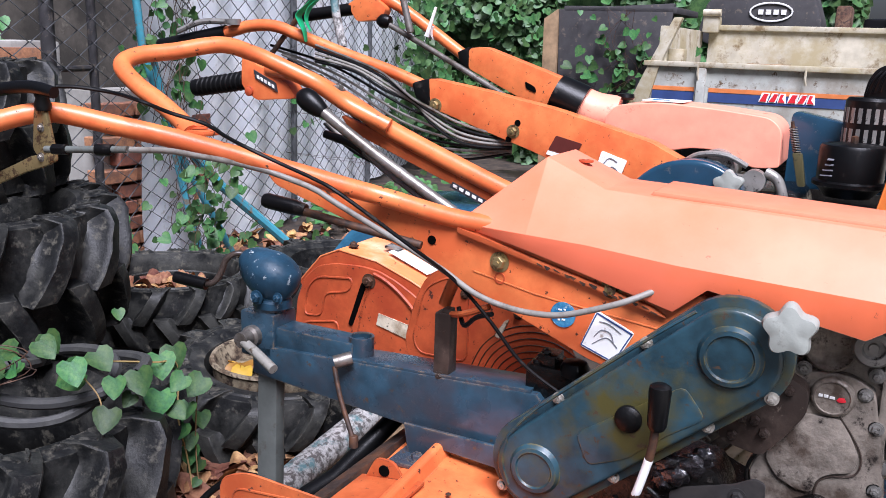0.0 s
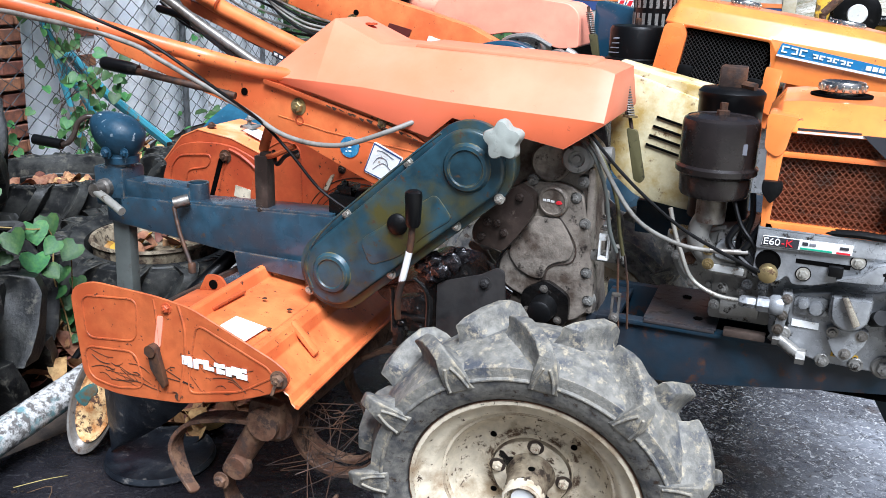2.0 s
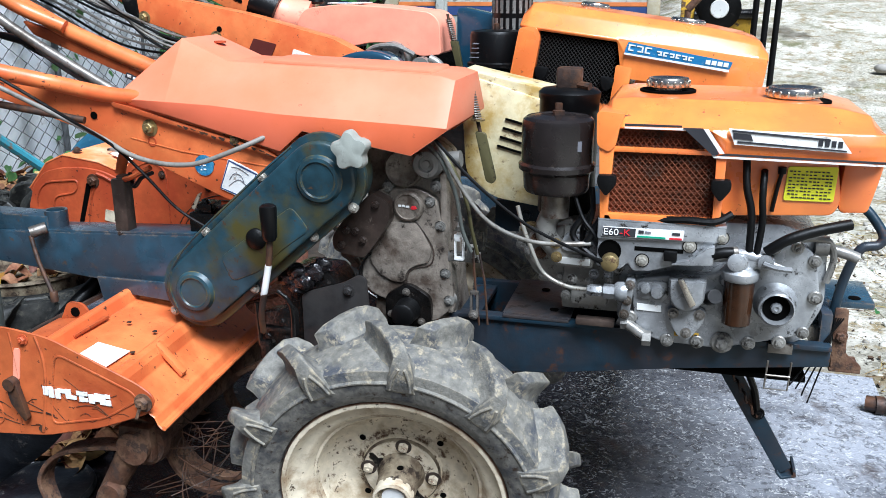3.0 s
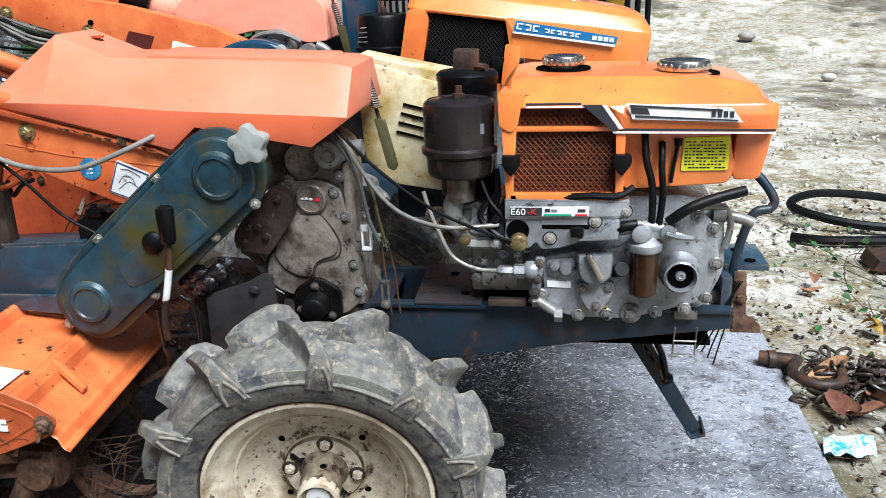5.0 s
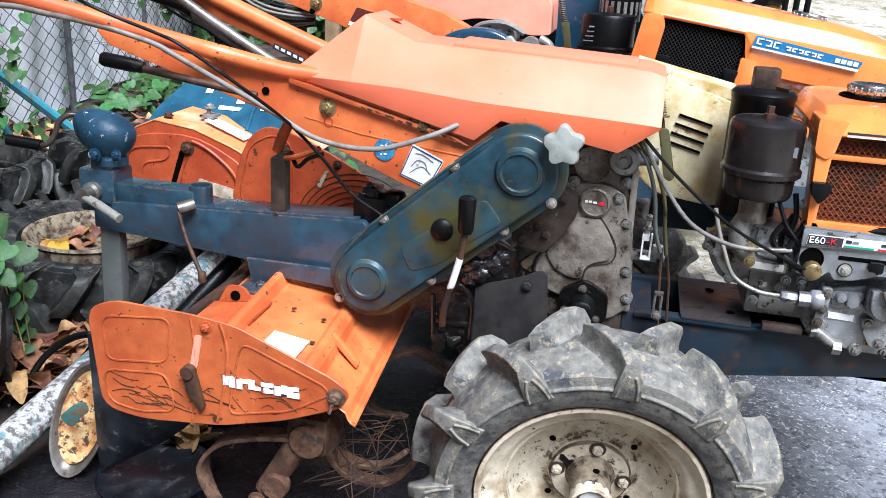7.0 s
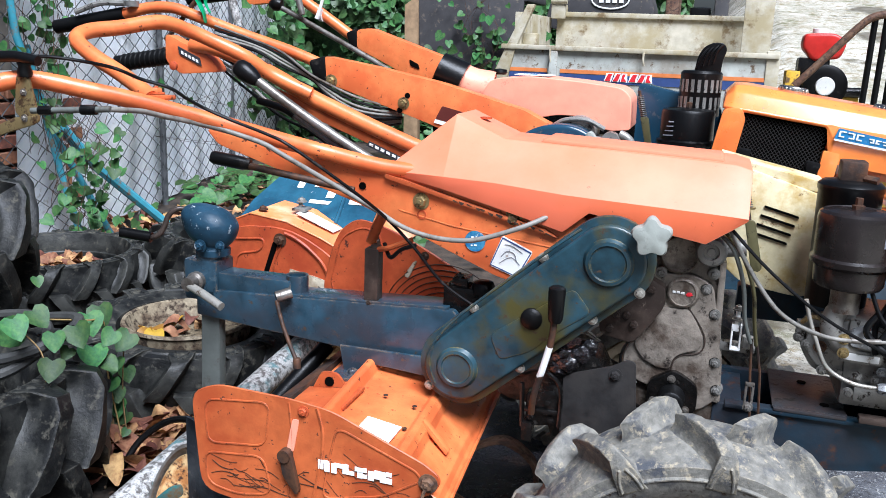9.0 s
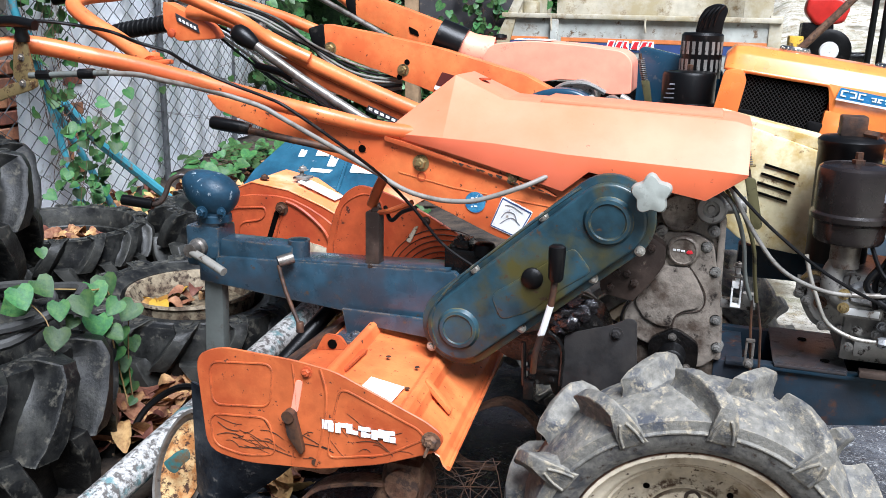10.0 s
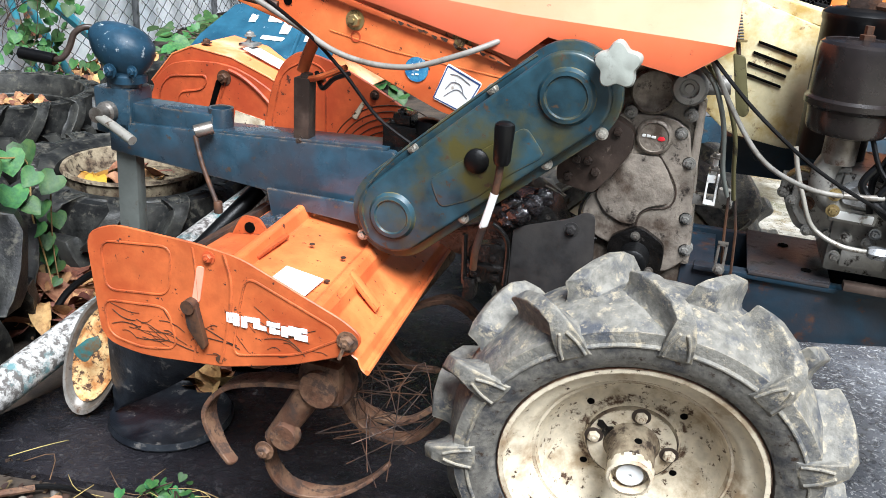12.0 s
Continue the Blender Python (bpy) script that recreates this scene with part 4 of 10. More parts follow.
part("box_screw", lathe([(0.009, 0), (0.009, -0.004), (0.004, -0.006), (0, -0.006)], (-1.074, 0.41, 1.020), "y", 18), ORANGE_RED, ctrl)
part("handle_grip", tube([(-1.085, 0.43, 1.040), (-1.15, 0.43, 1.030), (-1.225, 0.43, 1.018)], 0.0165, 16), BLACK_RUBBER, ctrl, "ribbed black rubber grip")
part("grip_rib", join(*[lathe([(0.0165, -0.002), (0.0185, 0), (0.0165, 0.002)], (-1.10 - 0.012 * i, 0.43, 1.038 - 0.0019 * i), "x", 16, closed=True) for i in range(10)]), BLACK_RUBBER, ctrl)
part("handle_lever", tube([(-1.02, 0.44, 1.075), (-1.08, 0.45, 1.062), (-1.16, 0.455, 1.04), (-1.19, 0.455, 1.03)], 0.006, 8), RUST_DARK, ctrl)
ctrl.scale = (1.084, 1.084, 1.084)
ctrl.location = (0.0, 0.105, -0.0935)
lever = part("shift_rod", tube([(-0.850, 0.31, 1.009), (-0.74, 0.32, 0.938), (-0.57, 0.33, 0.842)], 0.0095, 12), STEEL, tiller, "long steel shift rod")
part("ball_knob", lathe([(0.010, -0.030), (0.013, -0.024), (0.017, -0.010), (0.019, 0.004), (0.017, 0.018), (0.010, 0.026), (0, 0.028)], (0, 0, 0), "x", 20), BLACK_PLASTIC, lever, "black ball knob")
lever.children[0].matrix_basis = pose(-0.862, -0.05, 1.016, 0, -148, 0)
for v in lever.children[0].data.vertices:
    v.co += BASE[0]
rod2 = part("shift_rod", tube([(-0.80, 0.34, 0.955), (-0.72, 0.335, 0.905), (-0.60, 0.325, 0.846)], 0.0055, 8), STEEL, tiller)
part("rod_boot", tube([(-0.855, 0.34, 0.962), (-0.80, 0.34, 0.950), (-0.775, 0.34, 0.938)], (0.007, 0.009), 10), BLACK_PLASTIC, rod2)
part("name_strip", prism([(-0.67, 0.883), (-0.565, 0.842), (-0.568, 0.832), (-0.676, 0.873)], 0.4635, 0.466, 0), INK, tiller, "dark name strip with pale marks")
part("strip_marks", join(*[prism([(-0.668 + i * 0.0125, 0.8795 - i * 0.0048), (-0.660 + i * 0.0125, 0.8765 - i * 0.0048), (-0.661 + i * 0.0125, 0.8715 - i * 0.0048), (-0.669 + i * 0.0125, 0.8745 - i * 0.0048)], 0.4622, 0.4637, 0) for i in range(7)]), WHITE_LABEL, tiller)

# clutch lever, bracket and cables by the near grip
clutch = part("clutch_bracket", prism(rounded([(-1.395, 0.995), (-1.365, 0.992), (-1.352, 0.930), (-1.345, 0.898), (-1.372, 0.890), (-1.405, 0.915)], 0.008, 2), 0.205, 0.214, 0.002), ZINC, tiller, "rusty zinc-plated clutch bracket")
part("clutch_lever", prism(rounded([(-1.350, 0.912), (-1.35, 0.893), (-1.42, 0.872), (-1.60, 0.805), (-1.61, 0.822), (-1.44, 0.888), (-1.40, 0.905)], 0.006, 2), 0.196, 0.206, 0.002), ZINC, clutch)
for x, y, z in ((-1.378, 0.205, 0.958), (-1.372, 0.196, 0.905)):
    part("bracket_bolt", bolt((x, y, z), 0.006), STEEL, clutch)
part("lever_pivot", join(lathe([(0.014, -0.01), (0.016, 0), (0.012, 0.012), (0.015, 0.02), (0.010, 0.034), (0, 0.036)], (-1.375, 0.21, 1.0), "z", 16), tube([(-1.33, 0.20, 1.025), (-1.40, 0.20, 1.032), (-1.50, 0.19, 1.018), (-1.62, 0.18, 0.99)], (0.011, 0.014), 10)), BLACK_PLASTIC, clutch)
clutch.scale = (0.735, 0.735, 0.735)
clutch.location = (-0.012, -0.332, 0.284)
part("throttle_cable", tube([(-1.025, -0.058, 1.043), (-1.005, -0.034, 1.042), (-0.963, -0.013, 1.036), (-0.899, -0.027, 1.029), (-0.878, 0.006, 1.013), (-0.842, 0.033, 0.999), (-0.825, 0.056, 0.981), (-0.804, 0.079, 0.964), (-0.758, 0.093, 0.945), (-0.703, 0.097, 0.928), (-0.660, 0.102, 0.909), (-0.570, 0.151, 0.835), (-0.53, 0.20, 0.785), (-0.48, 0.21, 0.735), (-0.43, 0.225, 0.672), (-0.375, 0.24, 0.632)], 0.0028, 8), BLACK_RUBBER, tiller)
main_cable = part("clutch_cable", tube([(-0.878, -0.082, 0.971), (-0.868, -0.063, 0.969), (-0.863, -0.015, 0.964), (-0.856, 0.033, 0.953), (-0.842, 0.072, 0.944), (-0.812, 0.101, 0.934), (-0.776, 0.120, 0.922), (-0.727, 0.130, 0.907), (-0.691, 0.139, 0.887), (-0.565, 0.20, 0.805), (-0.50, 0.20, 0.772), (-0.448, 0.20, 0.759), (-0.40, 0.20, 0.757), (-0.356, 0.20, 0.764), (-0.285, 0.205, 0.791), (-0.24, 0.236, 0.812)], 0.0044, 10), CABLE_GREY, tiller, "grey sheathed clutch cable")
part("cable_adjuster", tube([(-0.996, -0.104, 0.963), (-0.870, -0.080, 0.971)], 0.0048, 10, 1), POST_GREY, main_cable, "threaded steel cable adjuster")
part("adjuster_nut", tube([(-0.983, -0.102, 0.964), (-0.962, -0.098, 0.965)], 0.0075, 6, 1), BLACK_PLASTIC, main_cable)
part("adjuster_nut", tube([(-0.916, -0.089, 0.968), (-0.893, -0.084, 0.969)], 0.0078, 10, 1), BLACK_PLASTIC, main_cable)

# ---- chain case ----
LOW, UP = (-0.386, 0.530), (-0.138, 0.748)
case = part("chain_case", join(prism(capsule(LOW, 0.0735, UP, 0.0755, 18), 0.206, 0.219, 0.003), prism(capsule(LOW, 0.066, UP, 0.068, 18), 0.218, 0.262, 0.0)), BLUE, tiller, "worn navy chain case with mossy stains")
face = part("case_cover", prism(capsule(LOW, 0.060, UP, 0.0625, 18), 0.190, 0.2065, 0.006, 3), BLUE, case)
part("case_belly", prism(rounded([(-0.31, 0.556), (-0.255, 0.58), (-0.222, 0.612), (-0.20, 0.63), (-0.158, 0.66), (-0.19, 0.70), (-0.33, 0.60)], 0.012, 3), 0.188, 0.2065, 0.004), BLUE, case)
for c_, r_ in ((LOW, 0.0335), (UP, 0.0365)):
    part("boss", lathe([(r_ + 0.005, 0.190), (r_ + 0.003, 0.187), (r_, 0.183), (r_ - 0.006, 0.182), (r_ - 0.008, 0.185), (0, 0.185)], (c_[0], 0, c_[1]), "y", 32), BLUE, case)
part("rim_line", join(tube([(-0.430, 0.1905, 0.570), (-0.385, 0.1905, 0.626), (-0.25, 0.1905, 0.746), (-0.185, 0.1905, 0.800)], 0.0024, 6, 4), tube([(-0.43, 0.1905, 0.57), (-0.437, 0.1905, 0.53), (-0.425, 0.1905, 0.495)], 0.0024, 6, 4)), BLUE, case)
for x, z in ((-0.247, 0.742), (-0.363, 0.638), (-0.440, 0.484), (-0.276, 0.541), (-0.158, 0.645), (-0.085, 0.70)):
    part("case_bolt", join(bolt((x, 0.204, z), 0.0062, washer=True), lathe([(0.0085, 0.0), (0.0085, -0.006), (0.0, -0.006)], (x, 0.210, z), "y", 14)), BOLT_BRIGHT, case)
part("rubber_plug", lathe([(0.019, 0), (0.0185, -0.006), (0.013, -0.011), (0, -0.013)], (-0.258, 0.191, 0.638), "y", 28), BLACK_RUBBER, case, "round black rubber plug")


def star_knob(c, r):
    """Five-lobed hand knob facing the near side."""
    bm = bmesh.new()
    rings = []
    for scale, y in ((0.55, 0.012), (1.0, 0.008), (1.02, -0.008), (0.93, -0.015), (0.45, -0.018)):
        ring = []
        for i in range(60):
            a = 2 * math.pi * i / 60
            rr = r * scale * (0.87 + 0.13 * math.cos(5 * a))
            ring.append(bm.verts.new((c[0] + rr * math.cos(a + 0.4), c[1] + y, c[2] + rr * math.sin(a + 0.4))))
        rings.append(ring)
    for a, b in zip(rings, rings[1:]):
        for i in range(60):
            bm.faces.new((a[i], a[(i + 1) % 60], b[(i + 1) % 60], b[i]))
    bm.faces.new(rings[0][::-1])
    bm.faces.new(rings[-1])
    return bm


KNOB_GREY = surface("worn_grey_knob", (0.27, 0.285, 0.255), 0.5, dirt=(0.2, 0.2, 0.18), dirt_at=0.62, dirt_scale=30, bump=0.15)
part("star_knob", join(star_knob((-0.072, 0.172, 0.803), 0.0325), tube([(-0.072, 0.175, 0.803), (-0.072, 0.24, 0.803)], 0.012, 12, 1)), KNOB_GREY, tiller, "worn pale grey star knob")

part("throttle_cable", tube([(-0.893, 0.40, 0.977), (-0.858, 0.40, 0.950), (-0.814, 0.40, 0.930), (-0.776, 0.40, 0.912), (-0.733, 0.40, 0.888), (-0.708, 0.40, 0.878)], 0.0032, 8, 3), CABLE_GREY, tiller)
part("cable_end", tube([(-0.790, 0.398, 0.919), (-0.764, 0.398, 0.906)], 0.0055, 8, 1), STEEL, tiller)
part("throttle_cable", tube([(-0.905, 0.41, 0.972), (-0.862, 0.41, 0.938), (-0.822, 0.41, 0.918), (-0.785, 0.41, 0.905), (-0.730, 0.41, 0.872)], 0.0030, 8, 3), BLACK_RUBBER, tiller)

# gear lever in front of the case
gl = part("gear_lever", tube([(-0.244, 0.165, 0.478), (-0.240, 0.155, 0.515), (-0.228, 0.15, 0.563), (-0.216, 0.148, 0.615), (-0.212, 0.147, 0.665)], 0.0056, 12), RUST_DARK, tiller, "bent steel gear lever")
part("lever_wear", tube([(-0.2315, 0.1515, 0.552), (-0.228, 0.1496, 0.563), (-0.221, 0.1486, 0.592), (-0.2175, 0.1477, 0.607)], 0.0059, 12), WHITE_LABEL, gl, "chipped white paint on the lever")
part("lever_knob", lathe([(0.0095, -0.032), (0.0125, -0.026), (0.0145, 0.02), (0.0135, 0.026), (0.009, 0.029), (0, 0.0295)], (-0.211, 0.146, 0.683), "z", 20), BLACK_PLASTIC, gl, "black plastic lever knob")

# ---- gearbox ----
box_outline = rounded([(-0.10, 0.79), (0.01, 0.79), (0.040, 0.765), (0.045, 0.72), (0.043, 0.67), (0.052, 0.60), (0.056, 0.52), (0.064, 0.47), (0.05, 0.40), (-0.06, 0.38), (-0.10, 0.42), (-0.085, 0.53), (-0.06, 0.60), (-0.10, 0.66)], 0.012, 3)
gearbox = part("gearbox", prism(box_outline, 0.315, 0.42, 0.006), CAST, tiller, "greasy cast gearbox with ribbed edges")
part("gearbox_flange", prism(rounded([(-0.078, 0.712), (0.0, 0.716), (0.030, 0.70), (0.040, 0.655), (0.052, 0.60), (0.058, 0.50), (0.030, 0.472), (-0.03, 0.470), (-0.060, 0.505), (-0.083, 0.511), (-0.104, 0.526), (-0.112, 0.550), (-0.103, 0.580), (-0.082, 0.595), (-0.063, 0.607), (-0.068, 0.636), (-0.081, 0.660)], 0.012, 3), 0.301, 0.317, 0.004, 3), CAST, gearbox)
part("raised_cover", prism(rounded([(-0.055, 0.653), (-0.007, 0.656), (0.010, 0.632), (0.023, 0.605), (0.017, 0.584), (-0.011, 0.575), (-0.025, 0.563), (-0.028, 0.543), (-0.049, 0.543), (-0.075, 0.555), (-0.093, 0.581), (-0.084, 0.610), (-0.071, 0.636)], 0.008, 3), 0.2955, 0.303, 0.003, 2), CAST, gearbox)
part("cover_seam", tube([(-0.009, 0.2995, 0.660), (0.009, 0.2995, 0.637), (0.0255, 0.2995, 0.606), (0.0195, 0.2995, 0.580), (-0.009, 0.2995, 0.571), (-0.022, 0.2995, 0.560), (-0.0255, 0.2995, 0.541)], 0.0014, 6, 4), CAST_BROWN, gearbox)
part("casting_seam", tube([(-0.081, 0.3005, 0.664), (-0.064, 0.3005, 0.636), (-0.059, 0.3005, 0.608), (-0.080, 0.3005, 0.598), (-0.104, 0.3005, 0.581), (-0.114, 0.3005, 0.550), (-0.106, 0.3005, 0.523), (-0.083, 0.3005, 0.507)], 0.0028, 6, 4), CAST_DARK, gearbox)
part("gearbox_edge", prism(rounded([(0.036, 0.745), (0.047, 0.745), (0.050, 0.62), (0.058, 0.56), (0.062, 0.49), (0.046, 0.49), (0.046, 0.56), (0.038, 0.62)], 0.005, 2), 0.303, 0.34, 0.004), CAST, gearbox)
part("filler_cap", lathe([(0.027, 0.008), (0.0275, -0.004), (0.025, -0.008), (0.022, -0.009), (0.021, -0.007), (0, -0.007)], (-0.019, 0.300, 0.684), "y", 36), CAST, gearbox, "round filler cap with small badge")
part("badge_mark", join(box(-0.036, -0.031, 0.2915, 0.2935, 0.683, 0.687, 0.0004), box(-0.0295, -0.024, 0.2915, 0.2935, 0.683, 0.687, 0.0004), box(-0.0225, -0.016, 0.2915, 0.2935, 0.6825, 0.686, 0.0004)), WHITE_LABEL, gearbox)
part("badge_mark", prism([(-0.014, 0.682), (-0.011, 0.686), (-0.005, 0.6865), (-0.002, 0.682), (-0.006, 0.680), (-0.011, 0.6795)], 0.2915, 0.2935, 0.0004), RED_INK, gearbox)
part("top_cap", lathe([(0.034, 0.012), (0.034, 0.0), (0.030, -0.004), (0.027, -0.002), (0, -0.002)], (-0.030, 0.303, 0.749), "y", 36), CAST, gearbox)
part("shaft_boss", lathe([(0.026, 0.02), (0.026, -0.010), (0.022, -0.016), (0.014, -0.017), (0.012, -0.010), (0.007, -0.010), (0.006, -0.014), (0, -0.014)], (0.020, 0.290, 0.764), "y", 28), SILVER_DARK, gearbox)
part("shaft_arm", tube([(0.03, 0.30, 0.766), (0.075, 0.30, 0.772)], 0.014, 12, 1), SILVER_DARK, gearbox)
for x, z in ((0.019, 0.693), (0.037, 0.650), (0.046, 0.564), (0.053, 0.514), (0.012, 0.756), (0.029, 0.721), (-0.058, 0.715)):
    part("gearbox_bolt", join(bolt((x, 0.300, z), 0.0058), lathe([(0.010, 0.0), (0.010, 0.012), (0.012, 0.014)], (x, 0.301, z), "y", 14)), SILVER_DARK, gearbox)
boot = part("shaft_boot", lathe([(0.035, 0.02), (0.035, 0.008), (0.028, 0.004), (0.024, -0.002), (0.023, -0.02), (0.021, -0.045), (0.017, -0.048), (0, -0.048)], (-0.020, 0.300, 0.495), "y", 28), BLACK_RUBBER, gearbox, "black rubber shaft cover")
for a in (95, 320, 200):
    part("boot_bolt", bolt((-0.020 + 0.033 * math.cos(radians(a)), 0.2885, 0.495 + 0.033 * math.sin(radians(a))), 0.005), STEEL, gearbox)
part("boot_flange", prism(rounded([(-0.020 + 0.050 * math.cos(radians(a)), 0.495 + 0.050 * math.sin(radians(a))) for a in (330, 30, 90, 150, 210, 270)], 0.014, 3), 0.2890, 0.303, 0.003), CAST_DARK, boot)
part("side_casting", prism(rounded([(-0.135, 0.655), (-0.078, 0.711), (-0.047, 0.695), (-0.046, 0.661), (-0.070, 0.622), (-0.096, 0.589), (-0.152, 0.600), (-0.155, 0.625)], 0.010, 3), 0.272, 0.33, 0.004), CAST_BROWN, gearbox, "brown oily side casting")
for x, z in ((-0.135, 0.613), (-0.108, 0.640), (-0.095, 0.625), (-0.070, 0.690), (-0.125, 0.640)):
    part("casting_bolt", bolt((x, 0.272, z), 0.007, washer=False), CAST_BROWN, gearbox)
part("oily_bracket", prism(rounded([(-0.245, 0.555), (-0.215, 0.568), (-0.150, 0.565), (-0.130, 0.53), (-0.11, 0.42), (-0.22, 0.40), (-0.25, 0.48)], 0.01, 3), 0.25, 0.33, 0.006), CAST_DARK, tiller, "oil-wet black casting")
part("oily_plate", prism(rounded([(-0.206, 0.520), (-0.188, 0.530), (-0.124, 0.551), (-0.097, 0.567), (-0.083, 0.563), (-0.076, 0.472), (-0.078, 0.36), (-0.206, 0.36)], 0.006, 3), 0.246, 0.252, 0.002), PLATE_DARK, tiller, "greasy dark cover plate")
part("plate_bolt", bolt((-0.116, 0.246, 0.537), 0.008), PLATE_DARK, tiller)
part("lever_bracket", join(prism(rounded([(-0.262, 0.500), (-0.215, 0.512), (-0.203, 0.500), (-0.204, 0.450), (-0.240, 0.442), (-0.258, 0.446)], 0.006, 3), 0.196, 0.225, 0.004), tube([(-0.226, 0.19, 0.545), (-0.206, 0.19, 0.530), (-0.199, 0.19, 0.505), (-0.200, 0.19, 0.450)], 0.0042, 8), tube([(-0.268, 0.192, 0.520), (-0.264, 0.192, 0.440)], 0.0045, 8, 1), box(-0.264, -0.246, 0.186, 0.215, 0.415, 0.450, 0.003), box(-0.262, -0.204, 0.190, 0.198, 0.468, 0.476, 0.002), bolt((-0.222, 0.196, 0.488), 0.006), bolt((-0.250, 0.196, 0.458), 0.006), bolt((-0.216, 0.196, 0.456), 0.005)), CAST_DARK, tiller, "black greasy gear-lever bracket")
for lump in ((-0.232, 0.245, 0.552, 0.016), (-0.214, 0.243, 0.566, 0.017), (-0.200, 0.245, 0.548, 0.018), (-0.182, 0.248, 0.565, 0.017), (-0.216, 0.246, 0.535, 0.014), (-0.166, 0.256, 0.578, 0.014)):
    part("oil_crust", crusted(*lump), OIL_CRUST, tiller, "lumpy wet oil crust")
part("lower_housing", prism(rounded([(-0.36, 0.47), (-0.22, 0.52), (-0.05, 0.45), (0.0, 0.36), (-0.06, 0.36), (-0.18, 0.43), (-0.32, 0.44)], 0.02, 3), 0.30, 0.46, 0.01), CAST_DARK, tiller)

# linkage beside the gearbox
link = part("linkage_fork", join(box(0.066, 0.078, 0.285, 0.297, 0.63, 0.642, 0.001), box(0.066, 0.069, 0.285, 0.297, 0.60, 0.635, 0.001), box(0.080, 0.083, 0.285, 0.297, 0.60, 0.642, 0.001), box(0.066, 0.083, 0.285, 0.297, 0.596, 0.601, 0.001), tube([(0.074, 0.29, 0.642), (0.074, 0.29, 0.672)], 0.004, 10, 1)), WHITE_LABEL, tiller, "bright steel linkage fork")
part("fork_nut", join(bolt((0.074, 0.29, 0.668), 0.0065, "z", 1), bolt((0.074, 0.29, 0.650), 0.006, "z", 1)), STEEL, link)
part("linkage_arm", join(box(0.050, 0.108, 0.30, 0.315, 0.588, 0.606, 0.004), lathe([(0.010, -0.01), (0.010, 0.01)], (0.095, 0.30, 0.61), "z", 12)), SILVER_DARK, tiller)
part("linkage_rod", tube([(0.100, 0.285, 0.620), (0.104, 0.285, 0.560), (0.112, 0.285, 0.480)], 0.0022, 6, 1), RUST_DARK, tiller)
part("linkage_rod", tube([(0.110, 0.29, 0.610), (0.120, 0.29, 0.560), (0.126, 0.29, 0.480)], 0.0022, 6, 1), RUST_DARK, tiller)
part("rod_clevis", join(box(0.098, 0.102, 0.27, 0.278, 0.500, 0.545, 0.001), box(0.109, 0.113, 0.27, 0.278, 0.500, 0.545, 0.001), box(0.098, 0.113, 0.27, 0.278, 0.541, 0.547, 0.001), bolt((0.1055, 0.268, 0.505), 0.006)), STEEL, tiller, "greasy steel clevis")
part("shift_cable", tube([(0.030, 0.26, 0.80), (0.055, 0.25, 0.775), (0.075, 0.26, 0.72), (0.085, 0.27, 0.655), (0.098, 0.28, 0.615)], 0.0036, 10), POST_GREY, tiller)
part("shift_cable", tube([(0.04, 0.27, 0.80), (0.07, 0.26, 0.765), (0.092, 0.265, 0.71), (0.100, 0.275, 0.655), (0.108, 0.285, 0.61)], 0.0034, 10), OLIVE, tiller)
part("fuel_cable", tube([(0.045, 0.25, 0.81), (0.085, 0.24, 0.745), (0.135, 0.235, 0.685), (0.200, 0.24, 0.655), (0.26, 0.255, 0.648), (0.30, 0.27, 0.648)], 0.0036, 10), CABLE_GREY, tiller, "pale grey sheathed cable")
part("cable_tip", tube([(0.245, 0.2505, 0.6493), (0.270, 0.2585, 0.6482), (0.29, 0.266, 0.6482)], 0.0045, 10), STEEL, tiller)
part("throttle_cable", tube([(0.045, 0.24, 0.815), (0.11, 0.225, 0.755), (0.20, 0.215, 0.69), (0.30, 0.24, 0.637), (0.34, 0.26, 0.62)], 0.0028, 8), BLACK_RUBBER, tiller)

# ---- drawbar, jack post and clamps ----
beam = part("drawbar", prism([(-0.962, 0.530), (-0.962, 0.584), (-0.455, 0.606), (-0.42, 0.607), (-0.40, 0.585), (-0.40, 0.50), (-0.455, 0.488)], 0.270, 0.338, 0.004), BLUE_BEAM, tiller, "scuffed blue tapered steel drawbar")
part("inner_bar", box(-0.945, -0.755, 0.278, 0.330, 0.5845, 0.621, 0.003), BLUE_BEAM, beam)
part("beam_cap", prism([(-0.78, 0.595), (-0.43, 0.612), (-0.43, 0.606), (-0.78, 0.588)], 0.272, 0.336, 0.001), BLUE_BEAM, beam)
part("beam_foot", prism([(-0.64, 0.515), (-0.44, 0.515), (-0.43, 0.475), (-0.57, 0.485), (-0.585, 0.462), (-0.63, 0.462)], 0.255, 0.262, 0.002), BLUE_BEAM, beam)
part("foot_plate", join(box(-0.645, -0.575, 0.215, 0.30, 0.459, 0.466, 0.002), bolt((-0.605, 0.240, 0.466), 0.010, "z", 1)), BLUE_BEAM, beam)
post = part("jack_post", prism(rounded([(-0.966, 0.27), (-0.957, 0.60), (-0.915, 0.60), (-0.922, 0.27)], 0.0, 1), 0.280, 0.306, 0.004), POST_GREY, tiller, "grey square jack post")
part("post_socket", join(box(-0.990, -0.914, 0.270, 0.338, 0.56, 0.645, 0.008), lathe([(0.030, 0.0), (0.030, 0.02), (0.026, 0.024)], (-0.946, 0.302, 0.642), "z", 24)), BLUE_BEAM, post)


